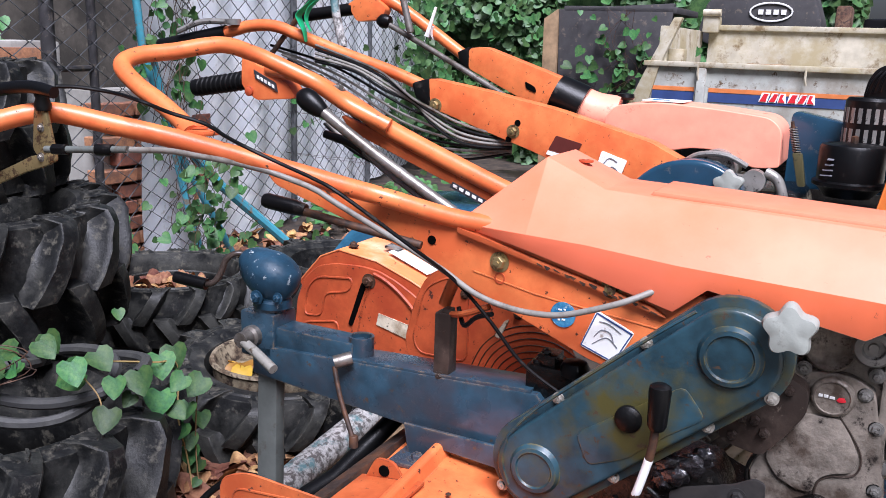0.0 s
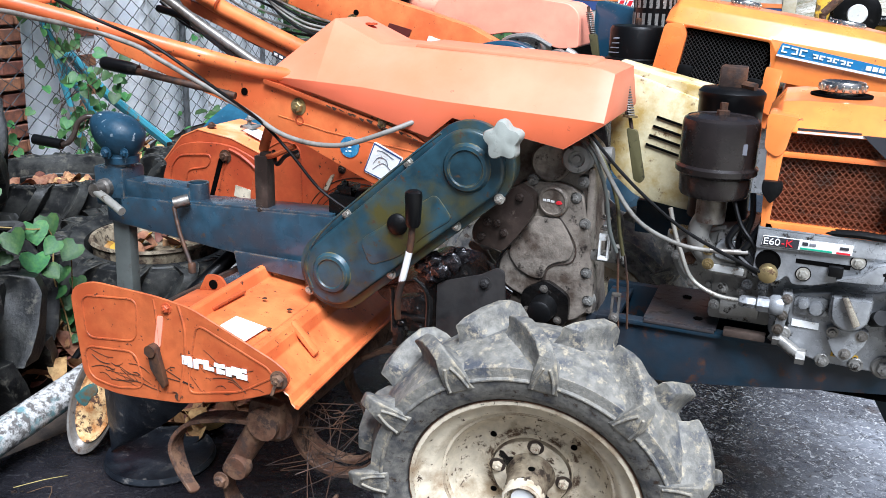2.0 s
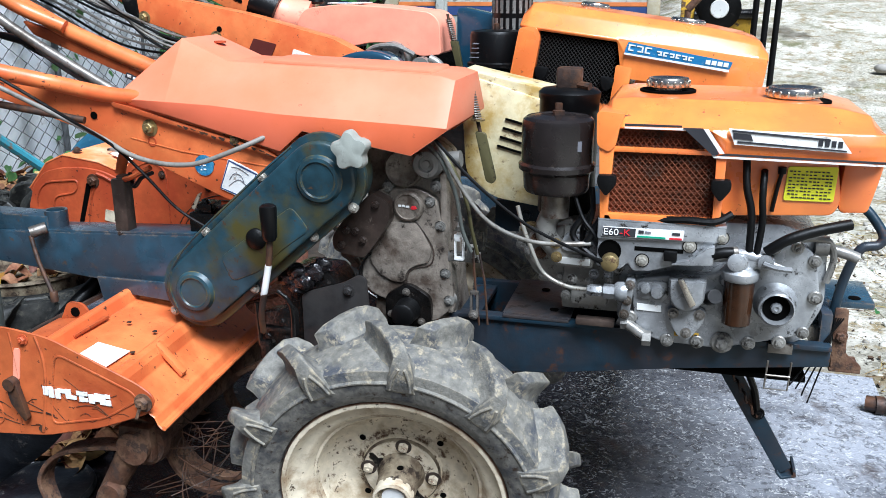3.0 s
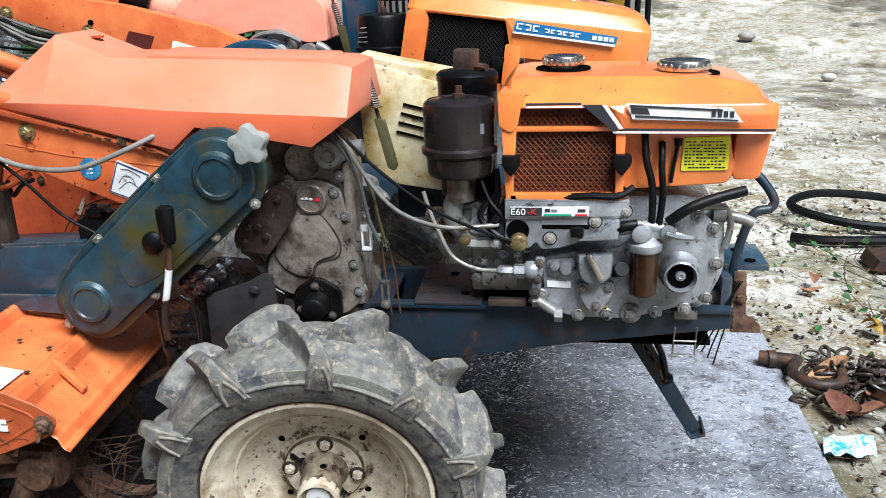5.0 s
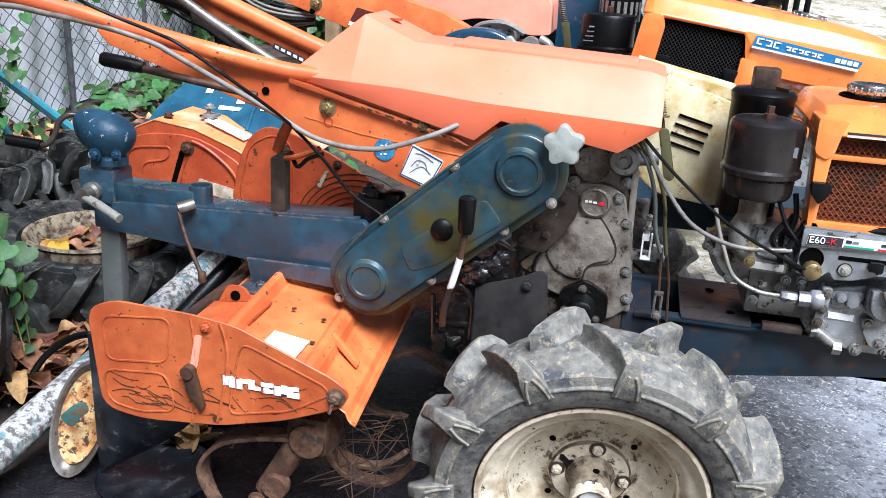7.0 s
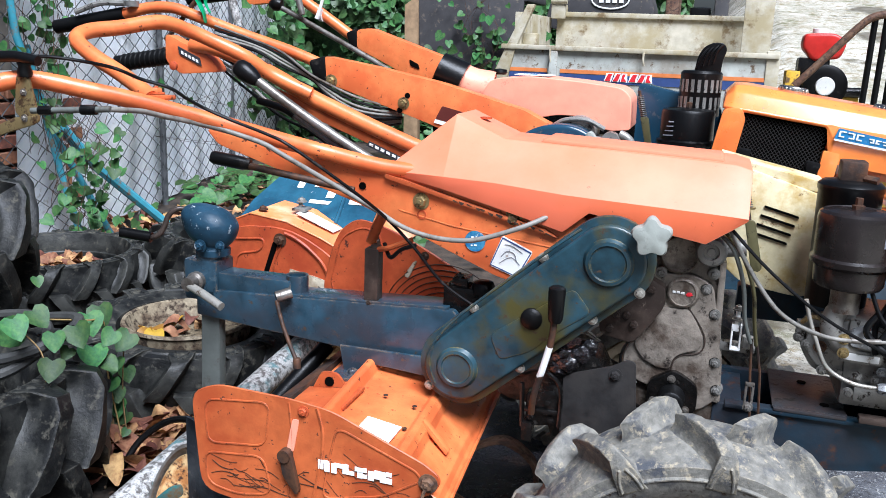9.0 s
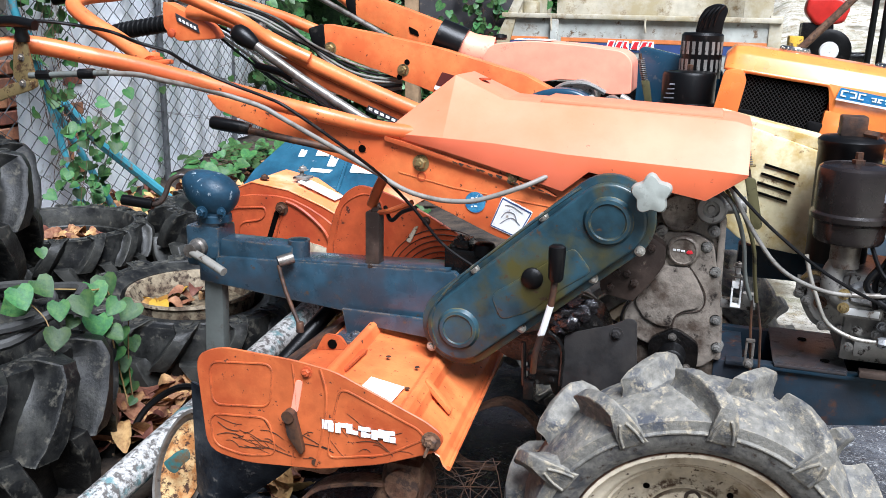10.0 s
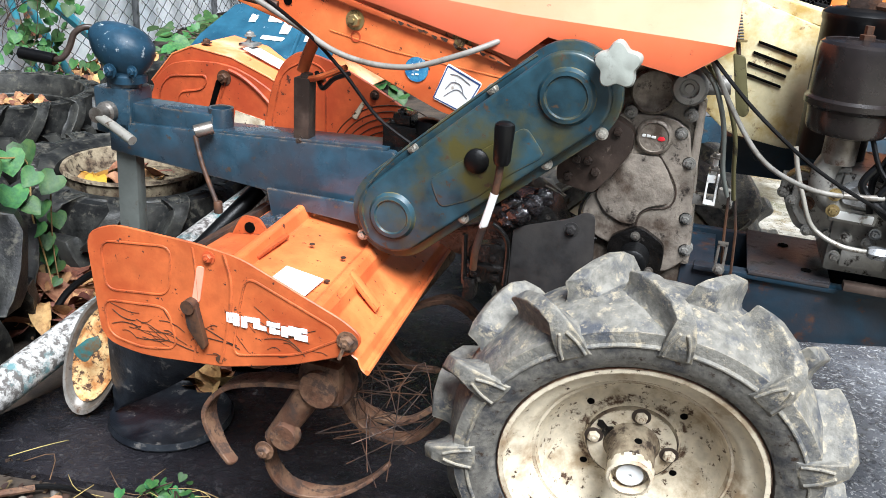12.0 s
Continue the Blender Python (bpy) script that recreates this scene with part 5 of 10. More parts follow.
def jack_head():
    """Rounded gear head, bulging towards the crank."""
    bm = bmesh.new()
    bmesh.ops.create_uvsphere(bm, u_segments=28, v_segments=18, radius=1)
    for v in bm.verts:
        x, y, z = v.co
        w = 0.046 + 0.010 * max(0, z)
        v.co = Vector((-0.938 + x * (0.052 + (0.016 if x < 0 else 0.0)) - 0.012 * max(0, z), 0.302 + y * 0.045, 0.712 + z * (0.040 if z > 0 else 0.052) + (0.012 * -x if x < 0 else 0)))
    return bm


part("jack_head", join(jack_head(), lathe([(0.033, -0.012), (0.033, 0.0), (0.029, 0.004), (0.029, 0.018)], (-0.938, 0.302, 0.664), "z", 24)), BLUE_CHIPPED, post, "chipped blue cast jack head")
part("head_bolt", join(bolt((-0.944, 0.262, 0.676), 0.009), bolt((-0.906, 0.272, 0.678), 0.007)), BLUE_CHIPPED, post)
crank = part("crank", tube([(-0.985, 0.302, 0.735), (-1.005, 0.285, 0.742), (-1.022, 0.275, 0.73), (-1.030, 0.268, 0.705), (-1.040, 0.26, 0.688), (-1.06, 0.255, 0.683)], 0.0056, 12), CAST_BROWN, post, "bent steel crank")
part("crank_grip", tube([(-1.052, 0.256, 0.684), (-1.115, 0.245, 0.691)], 0.0108, 16, 1), BLACK_PLASTIC, tiller, "black crank grip")
clamp = part("clamp_handle", tube([(-0.968, 0.245, 0.600), (-0.92, 0.228, 0.590), (-0.868, 0.210, 0.575)], 0.0085, 14, 1), BOLT_BRIGHT, tiller, "steel T-handle of the post clamp")
part("clamp_boss", lathe([(0.019, 0.0), (0.019, -0.016), (0.014, -0.02), (0.014, -0.042), (0, -0.042)], (-0.958, 0.275, 0.602), "y", 18), STEEL, tiller)
socket = part("pin_socket", lathe([(0.022, -0.045), (0.022, 0.018), (0.0175, 0.018), (0.0175, -0.01), (0, -0.01)], (-0.752, 0.302, 0.612), "z", 28), BLUE_BEAM, tiller, "open round pin socket")
part("pin_handle", tube([(-0.768, 0.243, 0.597), (-0.745, 0.262, 0.604)], 0.0115, 16, 1), STEEL, socket, "steel clamp pin")
part("hanging_rod", join(tube([(-0.765, 0.24, 0.592), (-0.745, 0.228, 0.545), (-0.712, 0.215, 0.488)], 0.0042, 10, 2), lathe([(0.0075, -0.010), (0.0075, 0.008), (0.006, 0.010)], (-0.709, 0.214, 0.482), "z", 12)), RUST_DARK, socket, "rusty hanging rod")
part("rust_bar", join(box(-0.600, -0.572, 0.276, 0.304, 0.590, 0.705, 0.003), box(-0.590, -0.575, 0.280, 0.300, 0.70, 0.712, 0.003), bolt((-0.588, 0.276, 0.600), 0.006)), CAST_BROWN, tiller, "oily dark square upright bar")
part("orange_rod", join(tube([(-0.60, 0.31, 0.71), (-0.585, 0.305, 0.745), (-0.56, 0.30, 0.79)], 0.010, 12), tube([(-0.59, 0.295, 0.70), (-0.55, 0.27, 0.712), (-0.50, 0.26, 0.735)], 0.005, 8)), ORANGE_DULL, tiller)
part("hook_wire", tube([(-0.565, 0.29, 0.715), (-0.545, 0.27, 0.695), (-0.52, 0.26, 0.715), (-0.49, 0.25, 0.728)], 0.004, 8), BLACK_PLASTIC, tiller)
valve = part("depth_block", join(box(-0.445, -0.370, 0.285, 0.335, 0.595, 0.648, 0.004), box(-0.43, -0.40, 0.29, 0.33, 0.645, 0.665, 0.003)), CAST_DARK, tiller, "greasy black mounting block")
part("block_bolt", join(bolt((-0.430, 0.295, 0.648), 0.007, "z", 1), bolt((-0.418, 0.30, 0.665), 0.007, "z", 1)), CAST_DARK, valve)
part("oil_cap", lathe([(0.022, 0), (0.022, 0.012), (0.018, 0.020), (0.010, 0.023), (0, 0.023)], (-0.372, 0.300, 0.640), "z", 24), BLACK_PLASTIC, valve, "shiny black oil cap")

# ---- rotary tiller at the rear ----
guard_line = rounded([(-0.787, 0.505), (-0.735, 0.526), (-0.60, 0.521), (-0.53, 0.512), (-0.372, 0.449), (-0.340, 0.428), (-0.358, 0.398), (-0.45, 0.360), (-0.56, 0.331), (-0.70, 0.318), (-0.772, 0.330)], [0.03, 0.02, 0.02, 0.02, 0.012, 0.02, 0.014, 0.02, 0.02, 0.03, 0.03], 4)
guard = part("side_guard", prism(guard_line, -0.022, -0.018, 0.0015, 1), ORANGE_DULL, tiller, "dented orange rotary side guard")


part("pressed_bead", raised([(-0.760, 0.496), (-0.640, 0.508), (-0.648, 0.430), (-0.757, 0.418)], 0.02, -0.0215), ORANGE_DULL, guard)
part("pressed_bead", raised([(-0.764, 0.400), (-0.652, 0.410), (-0.637, 0.345), (-0.70, 0.332), (-0.758, 0.342)], 0.02, -0.0215), ORANGE_DULL, guard)
part("pressed_bead", raised([(-0.520, 0.486), (-0.385, 0.434), (-0.375, 0.420), (-0.44, 0.380), (-0.545, 0.355), (-0.535, 0.42)], 0.018, -0.0215), ORANGE_DULL, guard)
part("pressed_bead", tube([(-0.555, -0.0215, 0.512), (-0.545, -0.0215, 0.47), (-0.55, -0.0215, 0.41), (-0.565, -0.0215, 0.338)], 0.003, 6), ORANGE_DULL, guard)
part("pressed_bead", tube([(-0.605, -0.0215, 0.514), (-0.60, -0.0215, 0.46), (-0.60, -0.0215, 0.40), (-0.61, -0.0215, 0.333)], 0.0022, 6), ORANGE_DULL, guard)
part("adjuster_slot", prism(rounded([(-0.598, 0.487), (-0.586, 0.487), (-0.596, 0.43), (-0.609, 0.43)], 0.004, 2), -0.0235, -0.0215, 0), PINK, guard)
part("slot_lever", join(prism(rounded([(-0.618, 0.432), (-0.598, 0.432), (-0.582, 0.365), (-0.588, 0.358), (-0.612, 0.39)], 0.006, 2), -0.034, -0.024, 0.002), lathe([(0.011, 0), (0.011, -0.016), (0, -0.016)], (-0.608, -0.022, 0.425), "y", 16)), RUST_DARK, guard, "rusty depth adjuster")
part("guard_bolt", join(bolt((-0.365, -0.022, 0.418), 0.011), tube([(-0.365, -0.03, 0.418), (-0.372, -0.034, 0.395)], 0.003, 6, 1)), RUST, guard)
part("guard_bolt", join(bolt((-0.579, -0.022, 0.503), 0.007)), ORANGE_RED, guard)
part("guard_hole", lathe([(0.006, 0), (0.006, -0.001), (0, -0.001)], (-0.567, -0.0222, 0.343), "y", 14), RUST_DARK, guard)
blocks = []
for i in range(6):
    x, z = -0.551 + i * 0.0215, 0.430 - i * 0.0002
    for a0, a1, b0, b1 in (((0, 17, 24, 30), (0, 7, 5, 30), (11, 18, 0, 24)), ((2, 9, 0, 25), (7, 19, 19, 28)), ((0, 8, 4, 30), (6, 18, 4, 11)), ((0, 18, 21, 29), (4, 11, 0, 29), (11, 18, 2, 9)), ((1, 9, 0, 24), (8, 19, 8, 15), (12, 19, 8, 29)), ((0, 17, 22, 30), (0, 8, 0, 30), (11, 18, 0, 12)))[i]:
        blocks.append(box(x + a0 * 0.001 - 0.0012, x + a1 * 0.001 + 0.0012, -0.0240 - 0.00025 * (len(blocks) % 4), -0.0228, z - 0.024 + b0 * 0.00055, z - 0.0215 + b1 * 0.00055, 0))
for b_ in blocks:
    part("maker_mark", b_, WHITE_LABEL, guard, "worn white block mark")
random.seed(11)
scr = []
for i in range(46):
    cx = random.choice((random.uniform(-0.74, -0.63), random.uniform(-0.53, -0.40), random.uniform(-0.70, -0.56)))
    lo_z = 0.345 if cx < -0.56 else 0.375
    cz = lo_z + random.uniform(0.0, 0.05)
    ln = random.uniform(0.02, 0.075)
    a = random.uniform(-0.75, 0.25)
    p = [(cx + (t - 0.5) * ln * math.cos(a), -0.0226, cz + (t - 0.5) * ln * math.sin(a) + 0.006 * math.sin(3 * t + i)) for t in (0, 0.35, 0.7, 1)]
    if all(-0.76 < q[0] < -0.39 and q[2] > 0.34 + max(0, (q[0] + 0.5) * 0.4) for q in p):
        scr.append(tube(p, random.uniform(0.0003, 0.0007), 4, 3))
tagged(part("paint_scratching", join(*scr), RUST_DARK, guard, "dark scratches through the paint"), kind="stuff")


def cover_sheet(profile, y0, y1, thick, ys=()):
    """Bent sheet: a profile in x and z drawn out along y."""
    bm = bmesh.new()
    rows = [[bm.verts.new((x, y, z)) for x, z in profile] for y in (y0, *ys, y1)]
    for a, b in zip(rows, rows[1:]):
        for i in range(len(profile) - 1):
            bm.faces.new((a[i], a[i + 1], b[i + 1], b[i]))
    bmesh.ops.recalc_face_normals(bm, faces=bm.faces)
    bmesh.ops.solidify(bm, geom=bm.faces[:], thickness=thick)
    return bm


def sheared(bm, k=-0.07):
    for v in bm.verts:
        v.co.x += k * v.co.y
    return bm


cover = part("rotary_cover", bevelled(sheared(cover_sheet([(-0.340, 0.370), (-0.347, 0.377), (-0.352, 0.390), (-0.359, 0.394), (-0.380, 0.412), (-0.398, 0.428), (-0.402, 0.447), (-0.410, 0.459), (-0.420, 0.462), (-0.427, 0.457), (-0.50, 0.4665), (-0.543, 0.472), (-0.550, 0.492), (-0.556, 0.496), (-0.564, 0.494), (-0.570, 0.462), (-0.645, 0.452)], -0.016, 0.655, 0.003)), 0.0015, 1), ORANGE, tiller, "orange sheet-metal rotary cover", smooth=9)
part("cover_lip", sheared(tube([(-0.339, -0.014, 0.371), (-0.339, 0.65, 0.371)], 0.0042, 8, 1)), ORANGE, cover)
part("cover_rib", sheared(prism([(-0.412, 0.452), (-0.410, 0.464), (-0.362, 0.412), (-0.366, 0.404)], 0.10, 0.118, 0.003)), ORANGE, cover)
part("cover_label", prism([(-0.500, 0.4725), (-0.500, 0.4740), (-0.440, 0.4645), (-0.440, 0.4630)], -0.004, 0.060, 0), WHITE_LABEL, cover, "torn white warning label")
for x, y, z in ((-0.505, 0.155, 0.4725), (-0.447, 0.145, 0.4645), (-0.435, 0.06, 0.462)):
    part("cover_hole", lathe([(0.0045, 0.0), (0.0045, 0.0012), (0, 0.0012)], (x, y, z), "z", 10), RUST_DARK, cover)
brk = part("hitch_ear", join(prism(rounded([(-0.650, 0.458), (-0.628, 0.502), (-0.596, 0.502), (-0.575, 0.470), (-0.578, 0.458)], 0.010, 3), 0.150, 0.156, 0.002), prism([(-0.655, 0.466), (-0.545, 0.482), (-0.545, 0.476), (-0.655, 0.460)], 0.06, 0.156, 0.002)), ORANGE_DULL, cover, "orange hitch ear with dark bolt hole")
part("ear_hole", lathe([(0.009, 0.0), (0.009, -0.002), (0.0, -0.002)], (-0.612, 0.150, 0.484), "y", 16), GAP_SHADE, brk)
part("black_strut", tube([(-0.86, 0.20, 0.31), (-0.773, 0.26, 0.381), (-0.713, 0.36, 0.469)], 0.017, 14, 1), BLACK_PLASTIC, tiller, "black round strut")
part("rust_rail", prism([(-0.705, 0.43), (-0.70, 0.448), (-0.668, 0.462), (-0.665, 0.445)], 0.02, 0.55, 0.002), RUST_DARK, tiller, "dark rusty cross rail")
far_line = rounded([(-0.835, 0.52), (-0.813, 0.611), (-0.790, 0.660), (-0.750, 0.690), (-0.675, 0.674), (-0.575, 0.630), (-0.47, 0.572), (-0.45, 0.48), (-0.82, 0.47)], [0.02, 0.02, 0.02, 0.03, 0.04, 0.03, 0.03, 0.01, 0.02], 4)
fguard = part("side_guard", prism(far_line, 0.598, 0.604, 0.002, 1), ORANGE_RED, tiller, "red-orange far side guard with curved slots")
part("pressed_bead", raised([(-0.815, 0.53), (-0.79, 0.64), (-0.735, 0.672), (-0.69, 0.655), (-0.69, 0.50), (-0.80, 0.50)], 0.025, 0.598), ORANGE_RED, fguard)
for r in (0.075, 0.088, 0.101, 0.114, 0.127, 0.140, 0.153):
    part("pressed_bead", tube([(-0.535 + r * math.cos(a), 0.598, 0.45 + r * math.sin(a)) for a in (0.9, 1.3, 1.7, 2.1, 2.5, 2.9)], 0.0013, 6), RUST_DARK, fguard)
part("adjuster_slot", prism(rounded([(-0.612, 0.602), (-0.602, 0.606), (-0.622, 0.562), (-0.633, 0.568)], 0.004, 2), 0.5955, 0.5982, 0), CREAM, fguard)
for x, z in ((-0.585, 0.618), (-0.70, 0.64)):
    part("guard_bolt", bolt((x, 0.598, z), 0.007), RUST_DARK, fguard)

# tine shaft and curved blades
rotor = part("tine_shaft", join(tube([(-0.43, 0.02, 0.30), (-0.43, 0.62, 0.30)], 0.03, 16, 1), lathe([(0.045, -0.012), (0.048, 0), (0.045, 0.012)], (-0.43, 0.06, 0.30), "y", 20), box(-0.462, -0.398, 0.03, 0.075, 0.27, 0.338, 0.01)), RUST, tiller, "muddy rotary tine shaft")


def blade(points, wide, thick, twist=0.0):
    """Curved flat tine along the points, widest in the middle."""
    path = smooth_path(points, 6)
    bm = bmesh.new()
    rows = []
    k = len(path) - 1
    for i, p in enumerate(path):
        d = (path[min(i + 1, k)] - path[max(i - 1, 0)]).normalized()
        side = Vector((0, 1, 0)).lerp(Vector((0.4, 0.6, 0.5)), twist * i / k).normalized()
        side = (side - d * side.dot(d)).normalized()
        up = d.cross(side)
        w = wide * (0.55 + 0.45 * math.sin(math.pi * min(1, i / k + 0.12))) * (1.0 if i < k else 0.45)
        rows.append([bm.verts.new(p + side * a * w + up * b * thick) for a, b in ((-0.5, -0.5), (0.5, -0.3), (0.5, 0.3), (-0.5, 0.5))])
    for a, b in zip(rows, rows[1:]):
        for i in range(4):
            bm.faces.new((a[i], a[(i + 1) % 4], b[(i + 1) % 4], b[i]))
    bm.faces.new(rows[0][::-1])
    bm.faces.new(rows[-1])
    bmesh.ops.recalc_face_normals(bm, faces=bm.faces)
    return bevelled(bm, 0.0015, 1)


part("tine", blade([(-0.45, 0.05, 0.29), (-0.52, 0.045, 0.285), (-0.59, 0.04, 0.262), (-0.622, 0.03, 0.215), (-0.60, 0.02, 0.165), (-0.567, 0.01, 0.138)], 0.044, 0.008), RUST, rotor, "rusty curved tine")
part("tine_holder", join(tube([(-0.44, 0.05, 0.305), (-0.475, 0.05, 0.241), (-0.515, 0.048, 0.175)], (0.025, 0.019), 12, 3), lathe([(0.022, -0.01), (0.024, 0), (0.022, 0.012)], (-0.488, 0.03, 0.20), "y", 16), bolt((-0.520, 0.022, 0.168), 0.011)), RUST, rotor)
part("tine", blade([(-0.515, 0.048, 0.180), (-0.525, 0.055, 0.125), (-0.50, 0.075, 0.070), (-0.44, 0.105, 0.052), (-0.39, 0.13, 0.072), (-0.355, 0.152, 0.105)], 0.036, 0.008), RUST, rotor, "rusty curved tine")
part("tine", blade([(-0.42, 0.14, 0.30), (-0.44, 0.15, 0.22), (-0.40, 0.16, 0.16), (-0.33, 0.17, 0.15), (-0.28, 0.18, 0.20), (-0.265, 0.19, 0.27)], 0.034, 0.010), RUST, rotor, "rusty curved tine")
part("tine", blade([(-0.45, 0.24, 0.30), (-0.50, 0.25, 0.21), (-0.46, 0.26, 0.13), (-0.38, 0.27, 0.11), (-0.32, 0.28, 0.15)], 0.034, 0.010), RUST, rotor, "rusty curved tine")
part("tine", blade([(-0.40, 0.34, 0.30), (-0.33, 0.35, 0.33), (-0.27, 0.36, 0.29), (-0.26, 0.37, 0.22)], 0.034, 0.010), RUST, rotor, "rusty curved tine")
part("tine", blade([(-0.43, 0.44, 0.28), (-0.49, 0.45, 0.20), (-0.45, 0.46, 0.12), (-0.37, 0.47, 0.11)], 0.034, 0.010), RUST, rotor, "rusty curved tine")
random.seed(5)
tagged(part("trapped_straw", join(*[tube([(-0.36 + random.uniform(-0.07, 0.06), 0.08 + random.uniform(-0.05, 0.08), 0.24 + random.uniform(-0.07, 0.08)), (-0.36 + random.uniform(-0.09, 0.08), 0.10 + random.uniform(-0.05, 0.08), 0.24 + random.uniform(-0.07, 0.08)), (-0.36 + random.uniform(-0.11, 0.10), 0.1 + random.uniform(-0.07, 0.08), 0.22 + random.uniform(-0.09, 0.09))], 0.0009, 4, 3) for _ in range(22)]), RUST_DARK, rotor, "dry roots wound round the shaft"), kind="stuff")

# ---- chassis ----
def sheet_bent(profile, y0, y1, thick):
    """A narrow bent plate: a profile in x and z with thickness, drawn out along y."""
    return bevelled(cover_sheet(profile, y0, y1, thick), 0.001, 1)


rail = part("frame_rail", prism([(0.05, 0.488), (0.69, 0.488), (0.69, 0.455), (0.45, 0.424), (0.23, 0.390), (0.05, 0.375)], 0.312, 0.330, 0.003), BLUE_RAIL, tiller, "navy steel frame rail")
part("frame_rail", prism([(0.05, 0.488), (0.69, 0.488), (0.69, 0.455), (0.45, 0.424), (0.23, 0.390), (0.05, 0.375)], 0.50, 0.518, 0.003), BLUE_RAIL, tiller)
part("rail_lip", join(box(0.07, 0.69, 0.304, 0.330, 0.484, 0.492, 0.002), box(0.06, 0.10, 0.33, 0.50, 0.47, 0.48, 0.001)), BLUE_RAIL, rail)
part("cross_plate", join(box(0.148, 0.268, 0.312, 0.500, 0.4935, 0.498, 0.0015), box(0.150, 0.266, 0.303, 0.312, 0.492, 0.497, 0.001)), RUST_BLUE, rail, "rusted blue cross plate")
for x, y in ((0.235, 0.345), (0.205, 0.445)):
    part("plate_hole", lathe([(0.008, 0.4975), (0.008, 0.4985), (0, 0.4985)], (x, y, 0.001), "z", 12), GAP_SHADE, rail)
# near-black sheet that fills the space between the rails
part("belly_plate", box(0.06, 0.66, 0.33, 0.50, 0.415, 0.425, 0.001), GAP_SHADE, rail)
stand = part("prop_stand", join(prism(rounded([(0.474, 0.470), (0.512, 0.470), (0.560, 0.400), (0.668, 0.214), (0.645, 0.198), (0.530, 0.385)], 0.004, 2), 0.400, 0.406, 0.002), prism(rounded([(0.474, 0.470), (0.490, 0.470), (0.655, 0.206), (0.645, 0.198), (0.530, 0.385)], 0.003, 2), 0.404, 0.438, 0.002)), BLUE_RAIL, tiller, "navy folding prop stand")
part("stand_foot", sheet_bent([(0.640, 0.204), (0.650, 0.192), (0.676, 0.200), (0.674, 0.214)], 0.392, 0.446, 0.005), BLUE_RAIL, stand)
part("stand_pivot", join(bolt((0.512, 0.398, 0.436), 0.012), tube([(0.512, 0.40, 0.436), (0.512, 0.44, 0.436)], 0.013, 12, 1), prism(rounded([(0.470, 0.490), (0.545, 0.490), (0.532, 0.440), (0.515, 0.415), (0.494, 0.430)], 0.008, 3), 0.394, 0.399, 0.001)), CAST_DARK, stand, "greasy stand pivot bracket")
part("stand_spring", tube([(0.522 + 0.0040 * i, 0.391 + 0.007 * math.cos(i * 2.1), 0.436 - 0.0066 * i + 0.005 * math.sin(i * 2.1)) for i in range(20)], 0.0024, 6, 3), RUST_DARK, stand, "coiled return spring")
part("spring_arm", join(tube([(0.560, 0.392, 0.445), (0.574, 0.392, 0.400), (0.590, 0.395, 0.360), (0.598, 0.398, 0.318)], 0.006, 8), bolt((0.600, 0.398, 0.316), 0.008)), BLACK_PLASTIC, stand)
hook = part("front_plate", join(box(0.672, 0.765, 0.40, 0.52, 0.528, 0.540, 0.003), box(0.672, 0.690, 0.330, 0.52, 0.45, 0.540, 0.003)), BLUE_BEAM, tiller, "navy front hitch plate with holes")
for x, y in ((0.735, 0.42), (0.722, 0.48)):
    part("hitch_hole", lathe([(0.010, 0.5405), (0.010, 0.5415), (0, 0.5415)], (x, y, 0), "z", 16), GAP_SHADE, hook)
part("rust_foot", join(prism(rounded([(0.693, 0.548), (0.714, 0.548), (0.718, 0.470), (0.744, 0.450), (0.744, 0.440), (0.697, 0.438)], 0.004, 2), 0.34, 0.346, 0.002), box(0.695, 0.744, 0.34, 0.40, 0.436, 0.443, 0.002), bolt((0.706, 0.340, 0.500), 0.008)), RUST, hook)
part("carry_hook", tube([(0.66, 0.40, 0.735), (0.715, 0.385, 0.715), (0.752, 0.37, 0.672), (0.748, 0.365, 0.652), (0.722, 0.36, 0.645), (0.705, 0.36, 0.600), (0.695, 0.36, 0.54), (0.690, 0.36, 0.48)], 0.0078, 12, 5), BLUE_RAIL, tiller, "bent navy steel rod")
part("hanging_wires", join(*[tube([(0.694 + 0.004 * i, 0.33, 0.535), (0.685 - 0.006 * i, 0.325, 0.47), (0.672 - 0.012 * i, 0.32, 0.415), (0.665 - 0.01 * i, 0.318, 0.385 + 0.012 * i)], 0.0014, 5) for i in range(4)]), BLACK_RUBBER, tiller)
part("rail_clip", join(box(0.592, 0.630, 0.298, 0.304, 0.476, 0.492, 0.001), tube([(0.594, 0.292, 0.465), (0.592, 0.292, 0.415), (0.628, 0.292, 0.415), (0.630, 0.292, 0.465)], 0.0018, 6, 1), tube([(0.592, 0.29, 0.44), (0.63, 0.29, 0.44)], 0.0018, 6, 1)), STEEL, tiller)


